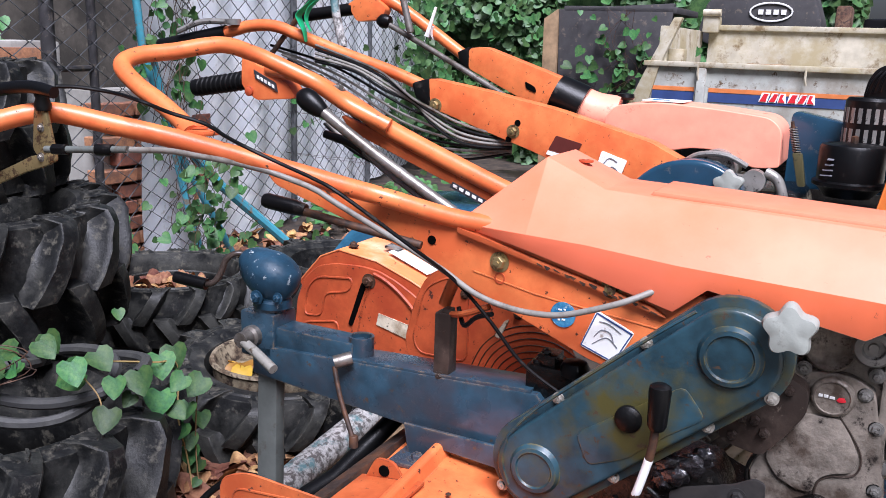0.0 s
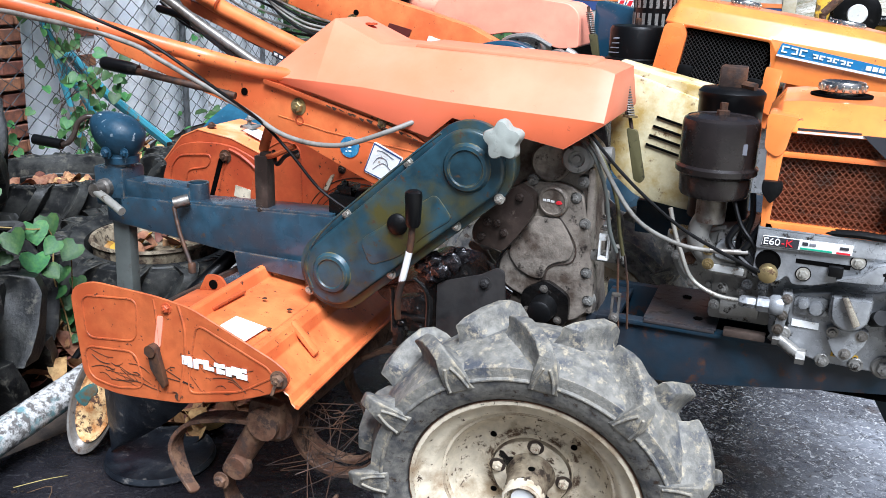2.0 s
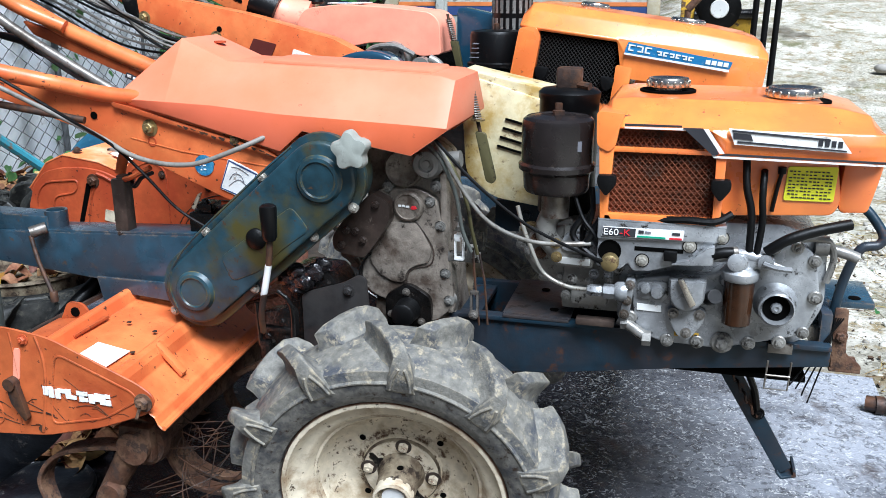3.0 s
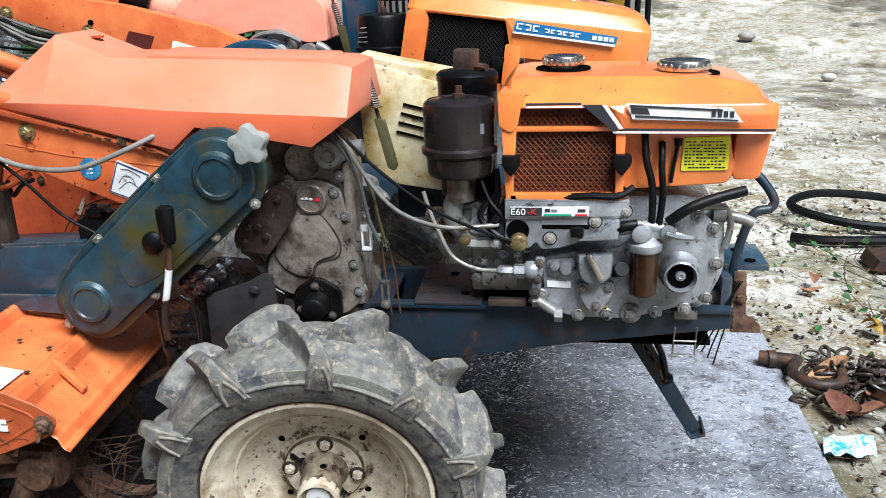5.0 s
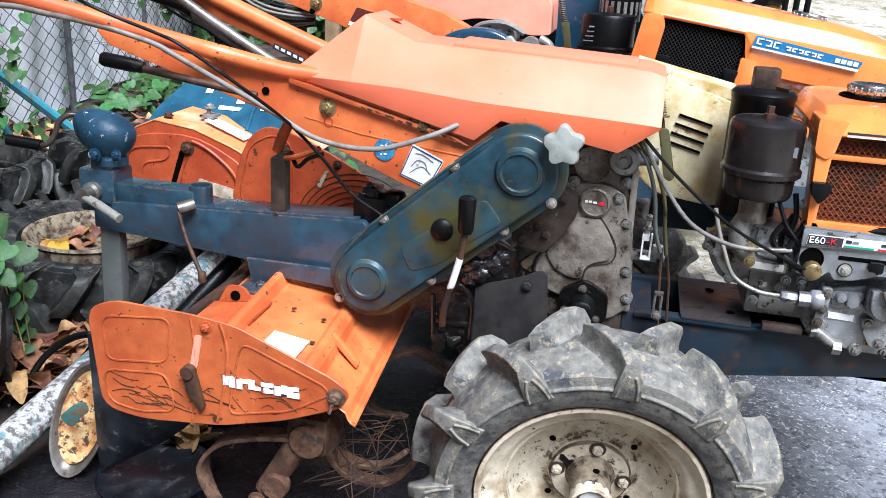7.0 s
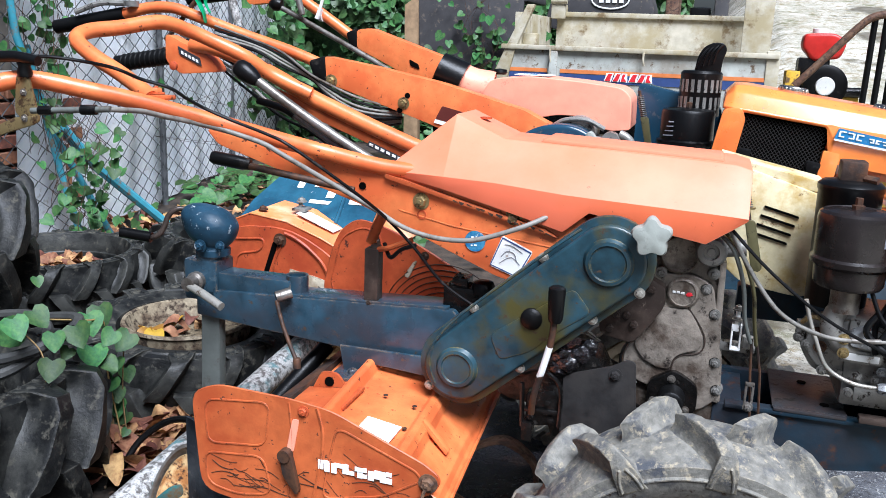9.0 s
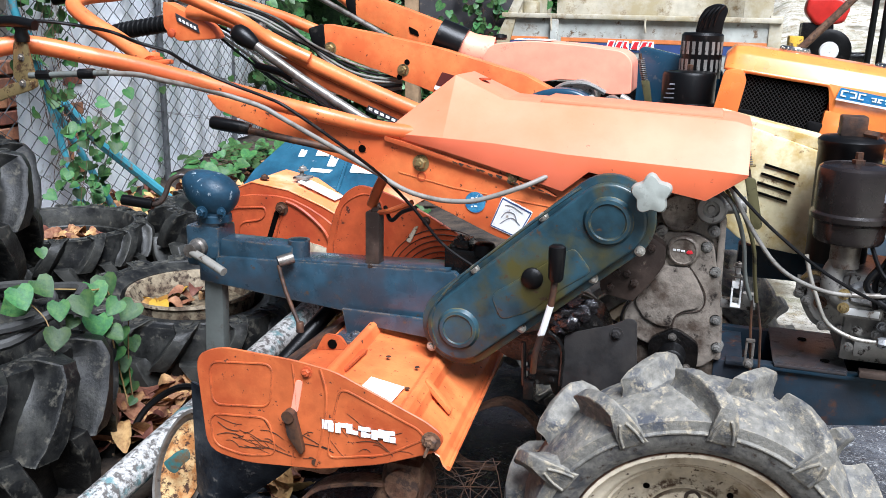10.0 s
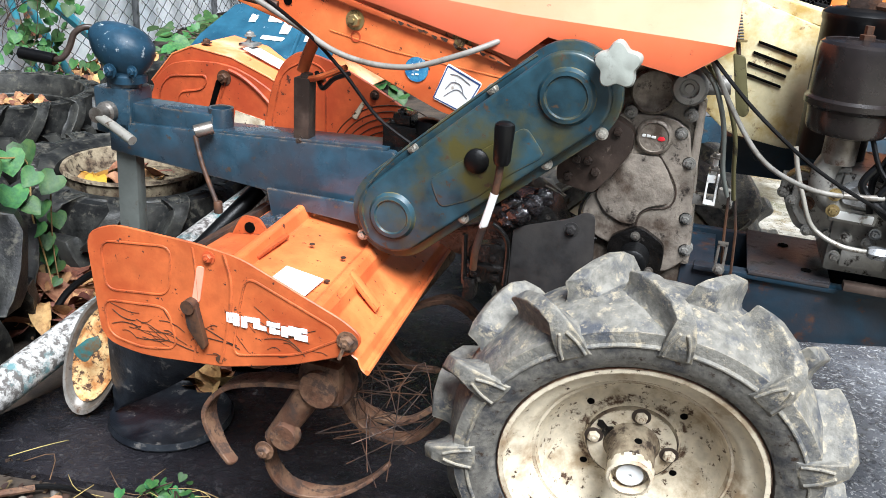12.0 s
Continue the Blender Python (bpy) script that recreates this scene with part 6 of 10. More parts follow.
# ---- engine ----
def engine(owner):
    block = part("engine_block", prism(rounded([(0.345, 0.50), (0.345, 0.68), (0.60, 0.69), (0.665, 0.66), (0.672, 0.56), (0.64, 0.488), (0.40, 0.486)], 0.02, 3), 0.315, 0.52, 0.006), SILVER, owner, "silver painted diesel engine block")
    part("side_cover", prism(rounded([(0.367, 0.586), (0.431, 0.599), (0.502, 0.607), (0.530, 0.645), (0.618, 0.669), (0.645, 0.652), (0.660, 0.578), (0.641, 0.514), (0.564, 0.492), (0.511, 0.478), (0.418, 0.481), (0.380, 0.495)], 0.016, 3), 0.290, 0.318, 0.005, 3), SILVER, block)
    panel = part("control_panel", prism(rounded([(0.311, 0.612), (0.313, 0.690), (0.509, 0.688), (0.510, 0.665), (0.494, 0.660), (0.491, 0.640), (0.398, 0.610), (0.370, 0.608), (0.362, 0.622), (0.350, 0.609)], 0.005, 2), 0.266, 0.31, 0.003), SILVER, block, "silver control panel with model plate")
    part("panel_band", prism(rounded([(0.311, 0.660), (0.311, 0.692), (0.509, 0.690), (0.509, 0.666)], 0.003, 2), 0.2615, 0.268, 0.002), SILVER, panel)
    part("panel_shelf", prism([(0.311, 0.690), (0.509, 0.688), (0.509, 0.693), (0.311, 0.695)], 0.2615, 0.33, 0.002), SILVER, block)
    part("model_plate", prism([(0.318, 0.6655), (0.320, 0.6815), (0.446, 0.6825), (0.445, 0.667)], 0.2600, 0.2618, 0.0), WHITE_LABEL, panel, "white model plate with coloured bars")
    part("plate_black", prism([(0.319, 0.6665), (0.3205, 0.6808), (0.3715, 0.681), (0.371, 0.667)], 0.2588, 0.2601, 0), INK, panel)
    letters("E60", 0.0150, (0.3205, 0.2582, 0.6690), SIDE_ON, WHITE_LABEL, panel, stretch=1.10)
    letters("-K", 0.0150, (0.3462, 0.2582, 0.6690), SIDE_ON, RED_INK, panel, stretch=1.20)
    for bar, ink in ((box(0.374, 0.418, 0.2588, 0.2601, 0.6675, 0.6703, 0), GREEN_INK), (box(0.424, 0.443, 0.2588, 0.2601, 0.6675, 0.6703, 0), RED_INK), (box(0.376, 0.384, 0.2588, 0.2601, 0.674, 0.679, 0), INK), (box(0.386, 0.395, 0.2588, 0.2601, 0.6745, 0.678, 0), INK_GREY), (box(0.428, 0.440, 0.2588, 0.2601, 0.6745, 0.6785, 0), INK)):
        part("plate_bar", bar, ink, panel)
    part("knob_seat", lathe([(0.0185, 0.0), (0.0185, -0.0015), (0.017, -0.002), (0.0165, -0.0005), (0, -0.0005)], (0.332, 0.2662, 0.640), "y", 28), GAP_SHADE, panel)
    part("brass_knob", lathe([(0.0142, 0.006), (0.0147, -0.004), (0.0135, -0.010), (0.008, -0.013), (0, -0.0135)], (0.334, 0.258, 0.6235), "y", 28), ZINC, panel, "round brass-coloured knob")
    part("panel_slot", box(0.371, 0.447, 0.2652, 0.2668, 0.6435, 0.6505, 0.0005), GAP_SHADE, panel)
    part("slider_knob", box(0.417, 0.438, 0.254, 0.2668, 0.632, 0.648, 0.003), BLACK_PLASTIC, panel)
    part("throttle_arm", prism(rounded([(0.428, 0.628), (0.462, 0.640), (0.480, 0.658), (0.494, 0.663), (0.492, 0.632), (0.468, 0.630)], 0.003, 2), 0.250, 0.266, 0.003), SILVER, panel, "bright cast throttle arm")
    part("arm_hose", tube([(0.490, 0.258, 0.647), (0.506, 0.258, 0.652), (0.528, 0.262, 0.653)], 0.0085, 12), BLACK_RUBBER, panel)
    part("hose_clip", tube([(0.520, 0.260, 0.653), (0.526, 0.262, 0.653)], 0.0095, 12, 1), STEEL, panel)
    for x, z in ((0.456, 0.657), (0.384, 0.628), (0.503, 0.674)):
        part("bolt_recess", lathe([(0.0115, 0.0), (0.0115, -0.0012), (0, -0.0012)], (x, 0.2655, z), "y", 20), CAST_DARK, panel)
        part("panel_bolt", bolt((x, 0.2642, z), 0.0068), BOLT_BRIGHT, panel)
    moon = [(0.457 + 0.0255 * math.cos(radians(w_)), 0.578 + 0.0265 * math.sin(radians(w_))) for w_ in range(180, 361, 15)] + [(0.4845, 0.601), (0.4305, 0.600)]
    pump = part("injection_pump", prism(moon, 0.256, 0.292, 0.003, 2), SILVER, block, "silver fuel injection pump")
    part("pump_rim", prism([(0.457 + 0.029 * math.cos(radians(w_)), 0.574 + 0.028 * math.sin(radians(w_))) for w_ in range(190, 351, 16)] + [(0.487, 0.600), (0.428, 0.599)], 0.268, 0.292, 0.003), SILVER, pump)
    part("timing_lever", prism(rounded([(0.441, 0.606), (0.450, 0.608), (0.473, 0.566), (0.463, 0.560)], 0.002, 2), 0.246, 0.2555, 0.002), CHROME, pump)
    part("pump_base", prism(rounded([(0.428, 0.545), (0.491, 0.548), (0.487, 0.524), (0.472, 0.500), (0.461, 0.490), (0.447, 0.500), (0.434, 0.522)], 0.006, 2), 0.276, 0.292, 0.003), SILVER, pump)
    for x, z in ((0.439, 0.5385), (0.480, 0.539), (0.461, 0.506)):
        part("pump_screw", bolt((x, 0.276, z), 0.0062), STEEL, pump)
    for x, z, r in ((0.392, 0.575, 0.0095), (0.411, 0.570, 0.0125), (0.516, 0.599, 0.010)):
        part("cover_boss", lathe([(r * 1.1, 0.0), (r, -0.010), (r * 0.75, -0.0155), (0, -0.017)], (x, 0.291, z), "y", 22), SILVER, block)
    part("boss_plinth", prism(rounded([(0.378, 0.585), (0.428, 0.588), (0.428, 0.556), (0.380, 0.556)], 0.008, 3), 0.284, 0.291, 0.003), SILVER, block)
    part("pump_tag", prism([(0.380, 0.5345), (0.3795, 0.5455), (0.419, 0.5445), (0.4195, 0.5335)], 0.2878, 0.2898, 0.0), WHITE_LABEL, block, "small white plate")
    part("yellow_tag", box(0.443, 0.482, 0.2878, 0.2898, 0.4945, 0.5015, 0.0), YELLOW_STEEL, block, "worn yellow strip with dark print")
    part("tag_print", join(*[box(0.446 + 0.006 * i, 0.450 + 0.006 * i, 0.2868, 0.2879, 0.4965, 0.4995, 0) for i in range(6)]), INK, block)
    part("clamp_flange", prism(rounded([(0.361, 0.592), (0.376, 0.591), (0.368, 0.522), (0.353, 0.525)], 0.003, 2), 0.268, 0.300, 0.003), SILVER, block)
    for x, z in ((0.3675, 0.583), (0.3640, 0.556), (0.3605, 0.532)):
        part("flange_bolt", bolt((x, 0.268, z), 0.0058), STEEL, block)
    part("drain_pipe", join(tube([(0.352, 0.285, 0.517), (0.372, 0.280, 0.507), (0.402, 0.276, 0.488)], 0.0095, 12), lathe([(0.013, -0.006), (0.013, 0.008)], (0.398, 0.276, 0.490), "x", 6), lathe([(0.014, -0.005), (0.014, 0.006)], (0.360, 0.283, 0.514), "x", 6)), SILVER_DARK, block)
    for x, z, r in ((0.519, 0.490, 0.0145), (0.480, 0.487, 0.009), (0.432, 0.485, 0.009), (0.370, 0.520, 0.009), (0.560, 0.493, 0.009), (0.606, 0.500, 0.009), (0.640, 0.520, 0.008), (0.652, 0.580, 0.009), (0.645, 0.640, 0.008), (0.618, 0.660, 0.008), (0.585, 0.655, 0.007)):
        part("cover_bolt", join(bolt((x, 0.286, z), r * 0.75), lathe([(r * 1.25, 0.0), (r * 1.25, -0.006), (r, -0.008), (0, -0.008)], (x, 0.293, z), "y", 16)), SILVER_DARK, block)
    part("oil_filler", join(tube([(0.493, 0.292, 0.562), (0.497, 0.276, 0.570)], 0.0105, 16, 1), tube([(0.497, 0.277, 0.570), (0.501, 0.262, 0.578)], 0.0118, 18, 1)), BLACK_PLASTIC, block)
    part("pulley_boss", lathe([(0.036, 0.02), (0.034, -0.002), (0.0285, -0.008), (0.0275, -0.024), (0.0275, -0.036), (0.0245, -0.038), (0.0215, -0.026), (0.018, -0.024), (0.010, -0.022), (0.008, -0.03), (0.004, -0.031), (0, -0.028)], (0.594, 0.292, 0.566), "y", 36), SILVER, block, "silver starting-shaft housing")
    part("shaft_dark", lathe([(0.0205, -0.0262), (0.0205, -0.0272), (0.0095, -0.0272), (0.0095, -0.0262)], (0.594, 0.292, 0.566), "y", 24, closed=True), GAP_SHADE, block)
    bowl = part("fuel_bowl", lathe([(0.018, -0.075), (0.022, -0.072), (0.0235, 0.0), (0.0235, 0.004)], (0.536, 0.272, 0.606), "z", 24), AMBER, block, "amber glass fuel filter bowl")
    part("bowl_head", join(lathe([(0.026, 0.0), (0.029, 0.004), (0.029, 0.014), (0.025, 0.018), (0.016, 0.024), (0.014, 0.034), (0, 0.036)], (0.536, 0.272, 0.607), "z", 20), tube([(0.49, 0.268, 0.642), (0.54, 0.27, 0.648), (0.575, 0.27, 0.640)], 0.010, 10, 2), lathe([(0.014, 0.0), (0.014, -0.01), (0.009, -0.012), (0, -0.012)], (0.527, 0.258, 0.640), "y", 16), tube([(0.575, 0.265, 0.640), (0.605, 0.255, 0.632)], 0.004, 6, 1)), SILVER, bowl)
    part("filter_bracket", join(box(0.522, 0.585, 0.262, 0.300, 0.628, 0.646, 0.004), lathe([(0.013, 0.0), (0.013, -0.010), (0.009, -0.012), (0, -0.012)], (0.532, 0.262, 0.640), "y", 18), lathe([(0.012, 0.0), (0.012, -0.008), (0.007, -0.010), (0, -0.010)], (0.570, 0.262, 0.641), "y", 18), tube([(0.566, 0.252, 0.641), (0.585, 0.250, 0.636), (0.608, 0.252, 0.634)], 0.0045, 8, 2)), SILVER, bowl)
    part("fuel_pipe", tube([(0.390, 0.27, 0.695), (0.45, 0.262, 0.700), (0.49, 0.262, 0.700), (0.515, 0.270, 0.712)], 0.006, 8), BLACK_RUBBER, block)
    part("fuel_hose", tube([(0.530, 0.285, 0.795), (0.533, 0.272, 0.755), (0.543, 0.268, 0.715), (0.545, 0.268, 0.655)], 0.0058, 12), BLACK_RUBBER, block, "black rubber fuel hose")
    part("fuel_hose", tube([(0.558, 0.292, 0.778), (0.557, 0.278, 0.765), (0.557, 0.270, 0.74), (0.560, 0.268, 0.70), (0.556, 0.268, 0.648)], 0.0055, 12), BLACK_RUBBER, block, "black rubber fuel hose")
    part("drain_hose", tube([(0.570, 0.268, 0.655), (0.600, 0.266, 0.678), (0.640, 0.275, 0.692), (0.690, 0.29, 0.702)], 0.0085, 12), BLACK_RUBBER, block, "thick black drain hose")
    part("front_pipe", join(tube([(0.65, 0.32, 0.655), (0.69, 0.32, 0.648), (0.712, 0.32, 0.640)], 0.009, 10), lathe([(0.016, -0.01), (0.016, 0.01)], (0.655, 0.31, 0.66), "x", 14)), SILVER_DARK, block)
    part("front_pipe", tube([(0.62, 0.30, 0.67), (0.66, 0.30, 0.672), (0.675, 0.31, 0.64), (0.668, 0.31, 0.60)], 0.0055, 8), SILVER_DARK, block)
    # head and inlet side
    head = part("cylinder_head", join(box(0.250, 0.350, 0.315, 0.48, 0.515, 0.665, 0.008), box(0.262, 0.335, 0.30, 0.32, 0.615, 0.655, 0.005), box(0.268, 0.330, 0.298, 0.318, 0.53, 0.56, 0.006)), SILVER_DARK, owner, "dull cast cylinder head")
    part("head_tag", prism([(0.245, 0.6035), (0.2455, 0.615), (0.299, 0.6135), (0.2985, 0.602)], 0.2915, 0.296, 0.001), WHITE_LABEL, head)
    part("tag_seat", prism(rounded([(0.240, 0.598), (0.241, 0.620), (0.304, 0.618), (0.303, 0.597)], 0.003, 2), 0.296, 0.31, 0.002), SILVER_DARK, head)
    for x, z in ((0.32, 0.64), (0.27, 0.575), (0.30, 0.572), (0.33, 0.58), (0.26, 0.545), (0.345, 0.60)):
        part("head_bolt", bolt((x, 0.298, z), 0.006), SILVER_DARK, head)
    part("inlet_elbow", join(tube([(0.236, 0.305, 0.722), (0.230, 0.305, 0.690), (0.222, 0.305, 0.668), (0.223, 0.305, 0.646), (0.240, 0.308, 0.624), (0.262, 0.315, 0.612)], (0.0165, 0.0185), 18), lathe([(0.021, -0.004), (0.021, 0.004)], (0.235, 0.305, 0.704), "z", 20)), SILVER_DARK, head, "cast inlet elbow")
    part("elbow_bolt", join(bolt((0.241, 0.288, 0.639), 0.0065), bolt((0.243, 0.290, 0.615), 0.0065)), ZINC, head)
    part("end_plug", join(bolt((0.204, 0.320, 0.636), 0.0065), bolt((0.211, 0.320, 0.611), 0.0075)), RUST, head)
    part("injector_pipe", tube([(0.176, 0.285, 0.700), (0.185, 0.285, 0.668), (0.199, 0.285, 0.632), (0.221, 0.285, 0.588), (0.262, 0.280, 0.568), (0.306, 0.275, 0.567)], 0.0036, 10), BOLT_BRIGHT, head, "pale steel injector pipe")
    part("pipe_union", join(lathe([(0.007, -0.014), (0.010, -0.008), (0.010, 0.008), (0.008, 0.012)], (0.312, 0.272, 0.568), "x", 6), lathe([(0.0125, -0.009), (0.0125, 0.009)], (0.334, 0.272, 0.568), "x", 6), lathe([(0.010, -0.01), (0.016, -0.004), (0.017, 0.006), (0.015, 0.014)], (0.350, 0.275, 0.568), "x", 18)), SILVER, head)
    part("linkage_clutter", join(tube([(0.285, 0.28, 0.69), (0.27, 0.275, 0.66), (0.30, 0.27, 0.63), (0.335, 0.27, 0.61)], 0.0055, 8), tube([(0.30, 0.30, 0.70), (0.285, 0.29, 0.665), (0.29, 0.285, 0.62)], 0.005, 8), tube([(0.270, 0.285, 0.725), (0.285, 0.275, 0.690), (0.305, 0.27, 0.665), (0.318, 0.272, 0.640)], 0.0035, 8), tube([(0.296, 0.30, 0.735), (0.300, 0.285, 0.700), (0.292, 0.28, 0.668)], 0.0045, 8), tube([(0.32, 0.28, 0.70), (0.305, 0.275, 0.67), (0.29, 0.27, 0.645)], 0.006, 8)), BLACK_PLASTIC, head)
    part("end_casting", join(prism(rounded([(0.178, 0.652), (0.176, 0.620), (0.186, 0.595), (0.201, 0.571), (0.228, 0.559), (0.262, 0.560), (0.262, 0.672), (0.213, 0.656)], 0.008, 3), 0.330, 0.345, 0.004, 2), prism(rounded([(0.188, 0.645), (0.188, 0.605), (0.210, 0.575), (0.262, 0.570), (0.262, 0.665), (0.213, 0.650)], 0.012, 3), 0.322, 0.40, 0.005, 2), box(0.171, 0.180, 0.326, 0.338, 0.622, 0.652, 0.002), bolt((0.176, 0.326, 0.622), 0.006), bolt((0.190, 0.322, 0.612), 0.006), bolt((0.219, 0.322, 0.570), 0.006), bolt((0.246, 0.322, 0.571), 0.006)), SILVER_DARK, head, "dull cast engine end cover")
    part("rocker_cover", join(prism(rounded([(0.250, 0.628), (0.252, 0.650), (0.276, 0.660), (0.300, 0.652), (0.312, 0.632), (0.306, 0.622)], 0.008, 3), 0.288, 0.32, 0.006, 3), bolt((0.306, 0.296, 0.588), 0.006), bolt((0.330, 0.296, 0.590), 0.006)), SILVER, head, "silver rocker cover")
    part("head_pipe", tube([(0.178, 0.320, 0.650), (0.192, 0.312, 0.664), (0.212, 0.312, 0.660)], 0.004, 8), ZINC, head)
    part("head_ledge", box(0.28, 0.345, 0.28, 0.30, 0.50, 0.512, 0.003), CAST_BROWN, head)


engine(tiller)


def air_cleaner(owner, x, y, z0, r=0.0585):
    can = part("air_cleaner", lathe([(r * 0.45, 0.012), (r * 0.86, 0.014), (r * 0.92, 0.020), (r * 0.95, 0.046), (r * 1.07, 0.052), (r * 1.08, 0.060), (r * 1.0, 0.064), (r, 0.125), (r * 0.97, 0.133), (r * 0.88, 0.137), (r * 0.86, 0.136), (r * 0.45, 0.140), (r * 0.43, 0.139), (0, 0.1405)], (x, y, z0), "z", 44), FILTER_BROWN, owner, "brown-black oil-bath air cleaner")
    part("wing_nut", join(lathe([(0.010, 0.0), (0.010, 0.006), (0.006, 0.007), (0.006, 0.018), (0, 0.018)], (x, y, z0 + 0.140), "z", 6)), RUST_DARK, can)
    part("cleaner_neck", lathe([(r * 0.40, -0.03), (r * 0.40, 0.006), (r * 0.46, 0.008), (r * 0.46, 0.014)], (x, y, z0), "z", 24), STEEL, can)
    part("rim_label", prism([(x + 0.036, z0 + 0.088), (x + 0.036, z0 + 0.104), (x + 0.044, z0 + 0.104), (x + 0.044, z0 + 0.088)], y - r * 0.76, y - r * 0.70, 0), INK_GREY, can)
    return can


air_cleaner(tiller, 0.236, 0.305, 0.712)
muffler = part("muffler", lathe([(0.050, -0.20), (0.052, 0.0), (0.054, 0.004), (0.054, 0.012), (0.048, 0.018), (0.030, 0.021), (0, 0.022)], (0.238, 0.425, 0.862), "z", 36), BLACK_PLASTIC, tiller, "black cylindrical muffler with square cap")
part("muffler_cap", join(box(0.216, 0.258, 0.405, 0.445, 0.880, 0.916, 0.004), tube([(0.255, 0.41, 0.888), (0.275, 0.40, 0.886)], 0.007, 8, 1)), RUST_DARK, muffler)


def mesh_grille(x0, x1, y, z0, z1, step, thick):
    """Expanded-metal mesh: rows of slanted strands."""
    bm = bmesh.new()

    def strand(a, b):
        d = (b - a)
        n_ = Vector((-d.z, 0, d.x)).normalized() * thick
        q = Vector((0, thick * 1.4, 0))
        v = [bm.verts.new(p) for p in (a - n_, a - q, a + n_, b - n_, b - q, b + n_)]
        bm.faces.new((v[0], v[1], v[4], v[3]))
        bm.faces.new((v[1], v[2], v[5], v[4]))

    rows = int((z1 - z0) / (step * 0.55))
    cols = int((x1 - x0) / step)
    h, w = (z1 - z0) / rows, (x1 - x0) / cols
    for j in range(rows):
        for i in range(cols):
            xa = x0 + w * i + (w / 2 if j % 2 else 0)
            for s in (-1, 1):
                xb = xa + s * w / 2
                if x0 <= xb <= x1 and x0 <= xa <= x1:
                    strand(Vector((xa, y, z0 + h * j)), Vector((xb, y, z0 + h * (j + 1))))
    return bm


def radiator(owner, paint, mesh_paint):
    """Orange shroud: slanting side bars, a cross bar, two mesh windows and two rubber catches."""
    y = 0.262
    shroud = part("radiator_shroud", join(
        prism(rounded([(0.307, 0.815), (0.331, 0.815), (0.325, 0.704), (0.334, 0.690), (0.314, 0.688)], [0.004, 0.002, 0.004, 0.002, 0.008], 3), y, y + 0.05, 0.003),
        prism(rounded([(0.484, 0.806), (0.499, 0.804), (0.498, 0.696), (0.489, 0.688), (0.478, 0.690), (0.486, 0.706)], [0.004, 0.004, 0.004, 0.006, 0.002, 0.004], 3), y, y + 0.05, 0.003),
        box(0.318, 0.494, y, y + 0.05, 0.687, 0.703, 0.003), box(0.326, 0.487, y + 0.004, y + 0.02, 0.802, 0.810, 0.002)), paint, owner, "orange radiator shroud")
    part("mesh", mesh_grille(0.324, 0.488, y + 0.012, 0.702, 0.803, 0.0088, 0.0010), mesh_paint, shroud, "dusty expanded-metal mesh", smooth=0)
    part("mesh", mesh_grille(0.330, 0.480, y + 0.012, 0.809, 0.842, 0.0088, 0.0010), mesh_paint, shroud, "dusty expanded-metal mesh", smooth=0)
    part("radiator_core", box(0.322, 0.490, y + 0.022, y + 0.10, 0.695, 0.842, 0.0), mesh_paint, shroud)
    for i in range(12):
        part("fin", box(0.323, 0.489, y + 0.0185, y + 0.0219, 0.700 + 0.012 * i, 0.704 + 0.012 * i, 0), mesh_paint, shroud)
    for x, z in ((0.322, 0.750), (0.494, 0.751)):
        part("rubber_catch", prism(rounded([(x - 0.015, z + 0.017), (x + 0.015, z + 0.017), (x + 0.015, z + 0.002), (x, z - 0.018), (x - 0.014, z)], 0.006, 3), y - 0.012, y + 0.004, 0.004), BLACK_RUBBER, shroud, "black rubber catch")
    return shroud


radiator(tiller, ORANGE_YELLOW, MESH_RUST)


def tank_body(x0, x1, yn, yf, z_low, z_fold, z_top, notch, z_notch):
    """Hood over radiator and tank: cut away up to the notch, sloping nose."""
    bm = bmesh.new()
    rows = []
    mid = x0 + (x1 - x0) * 0.75
    for x, sink, inset in ((x0, 0.030, 0.018), (x0 + 0.020, 0.004, 0.004), (x0 + 0.05, 0.0, 0.0), (notch - 0.004, 0.001, 0.0), (notch + 0.02, 0.001, 0.0), (mid, 0.003, 0.0), (x1 - 0.06, 0.010, 0.0), (x1 - 0.025, 0.018, 0.004), (x1, 0.045, 0.014)):
        low = z_notch if x < notch else z_low
        fold = max(z_fold, low + 0.004)
        prof = [(yn + inset, low), (yn - 0.004 + inset, low + (fold - low) * 0.6), (yn + 0.002 + inset, fold), (yn + 0.03 + inset, z_top - 0.018 - sink * 0.6), (yn + 0.06 + inset, z_top - sink), (yf - 0.06 - inset, z_top - sink), (yf - 0.03 - inset, z_top - 0.018 - sink * 0.6), (yf - inset, fold), (yf - inset, low)]
        rows.append([bm.verts.new((x, y, z)) for y, z in prof])
    for a, b in zip(rows, rows[1:]):
        for i in range(len(a) - 1):
            bm.faces.new((a[i], a[i + 1], b[i + 1], b[i]))
    bm.faces.new(rows[0][::-1])
    bm.faces.new(rows[-1])
    bmesh.ops.recalc_face_normals(bm, faces=bm.faces)
    return bevelled(bm, 0.005, 3, 16)


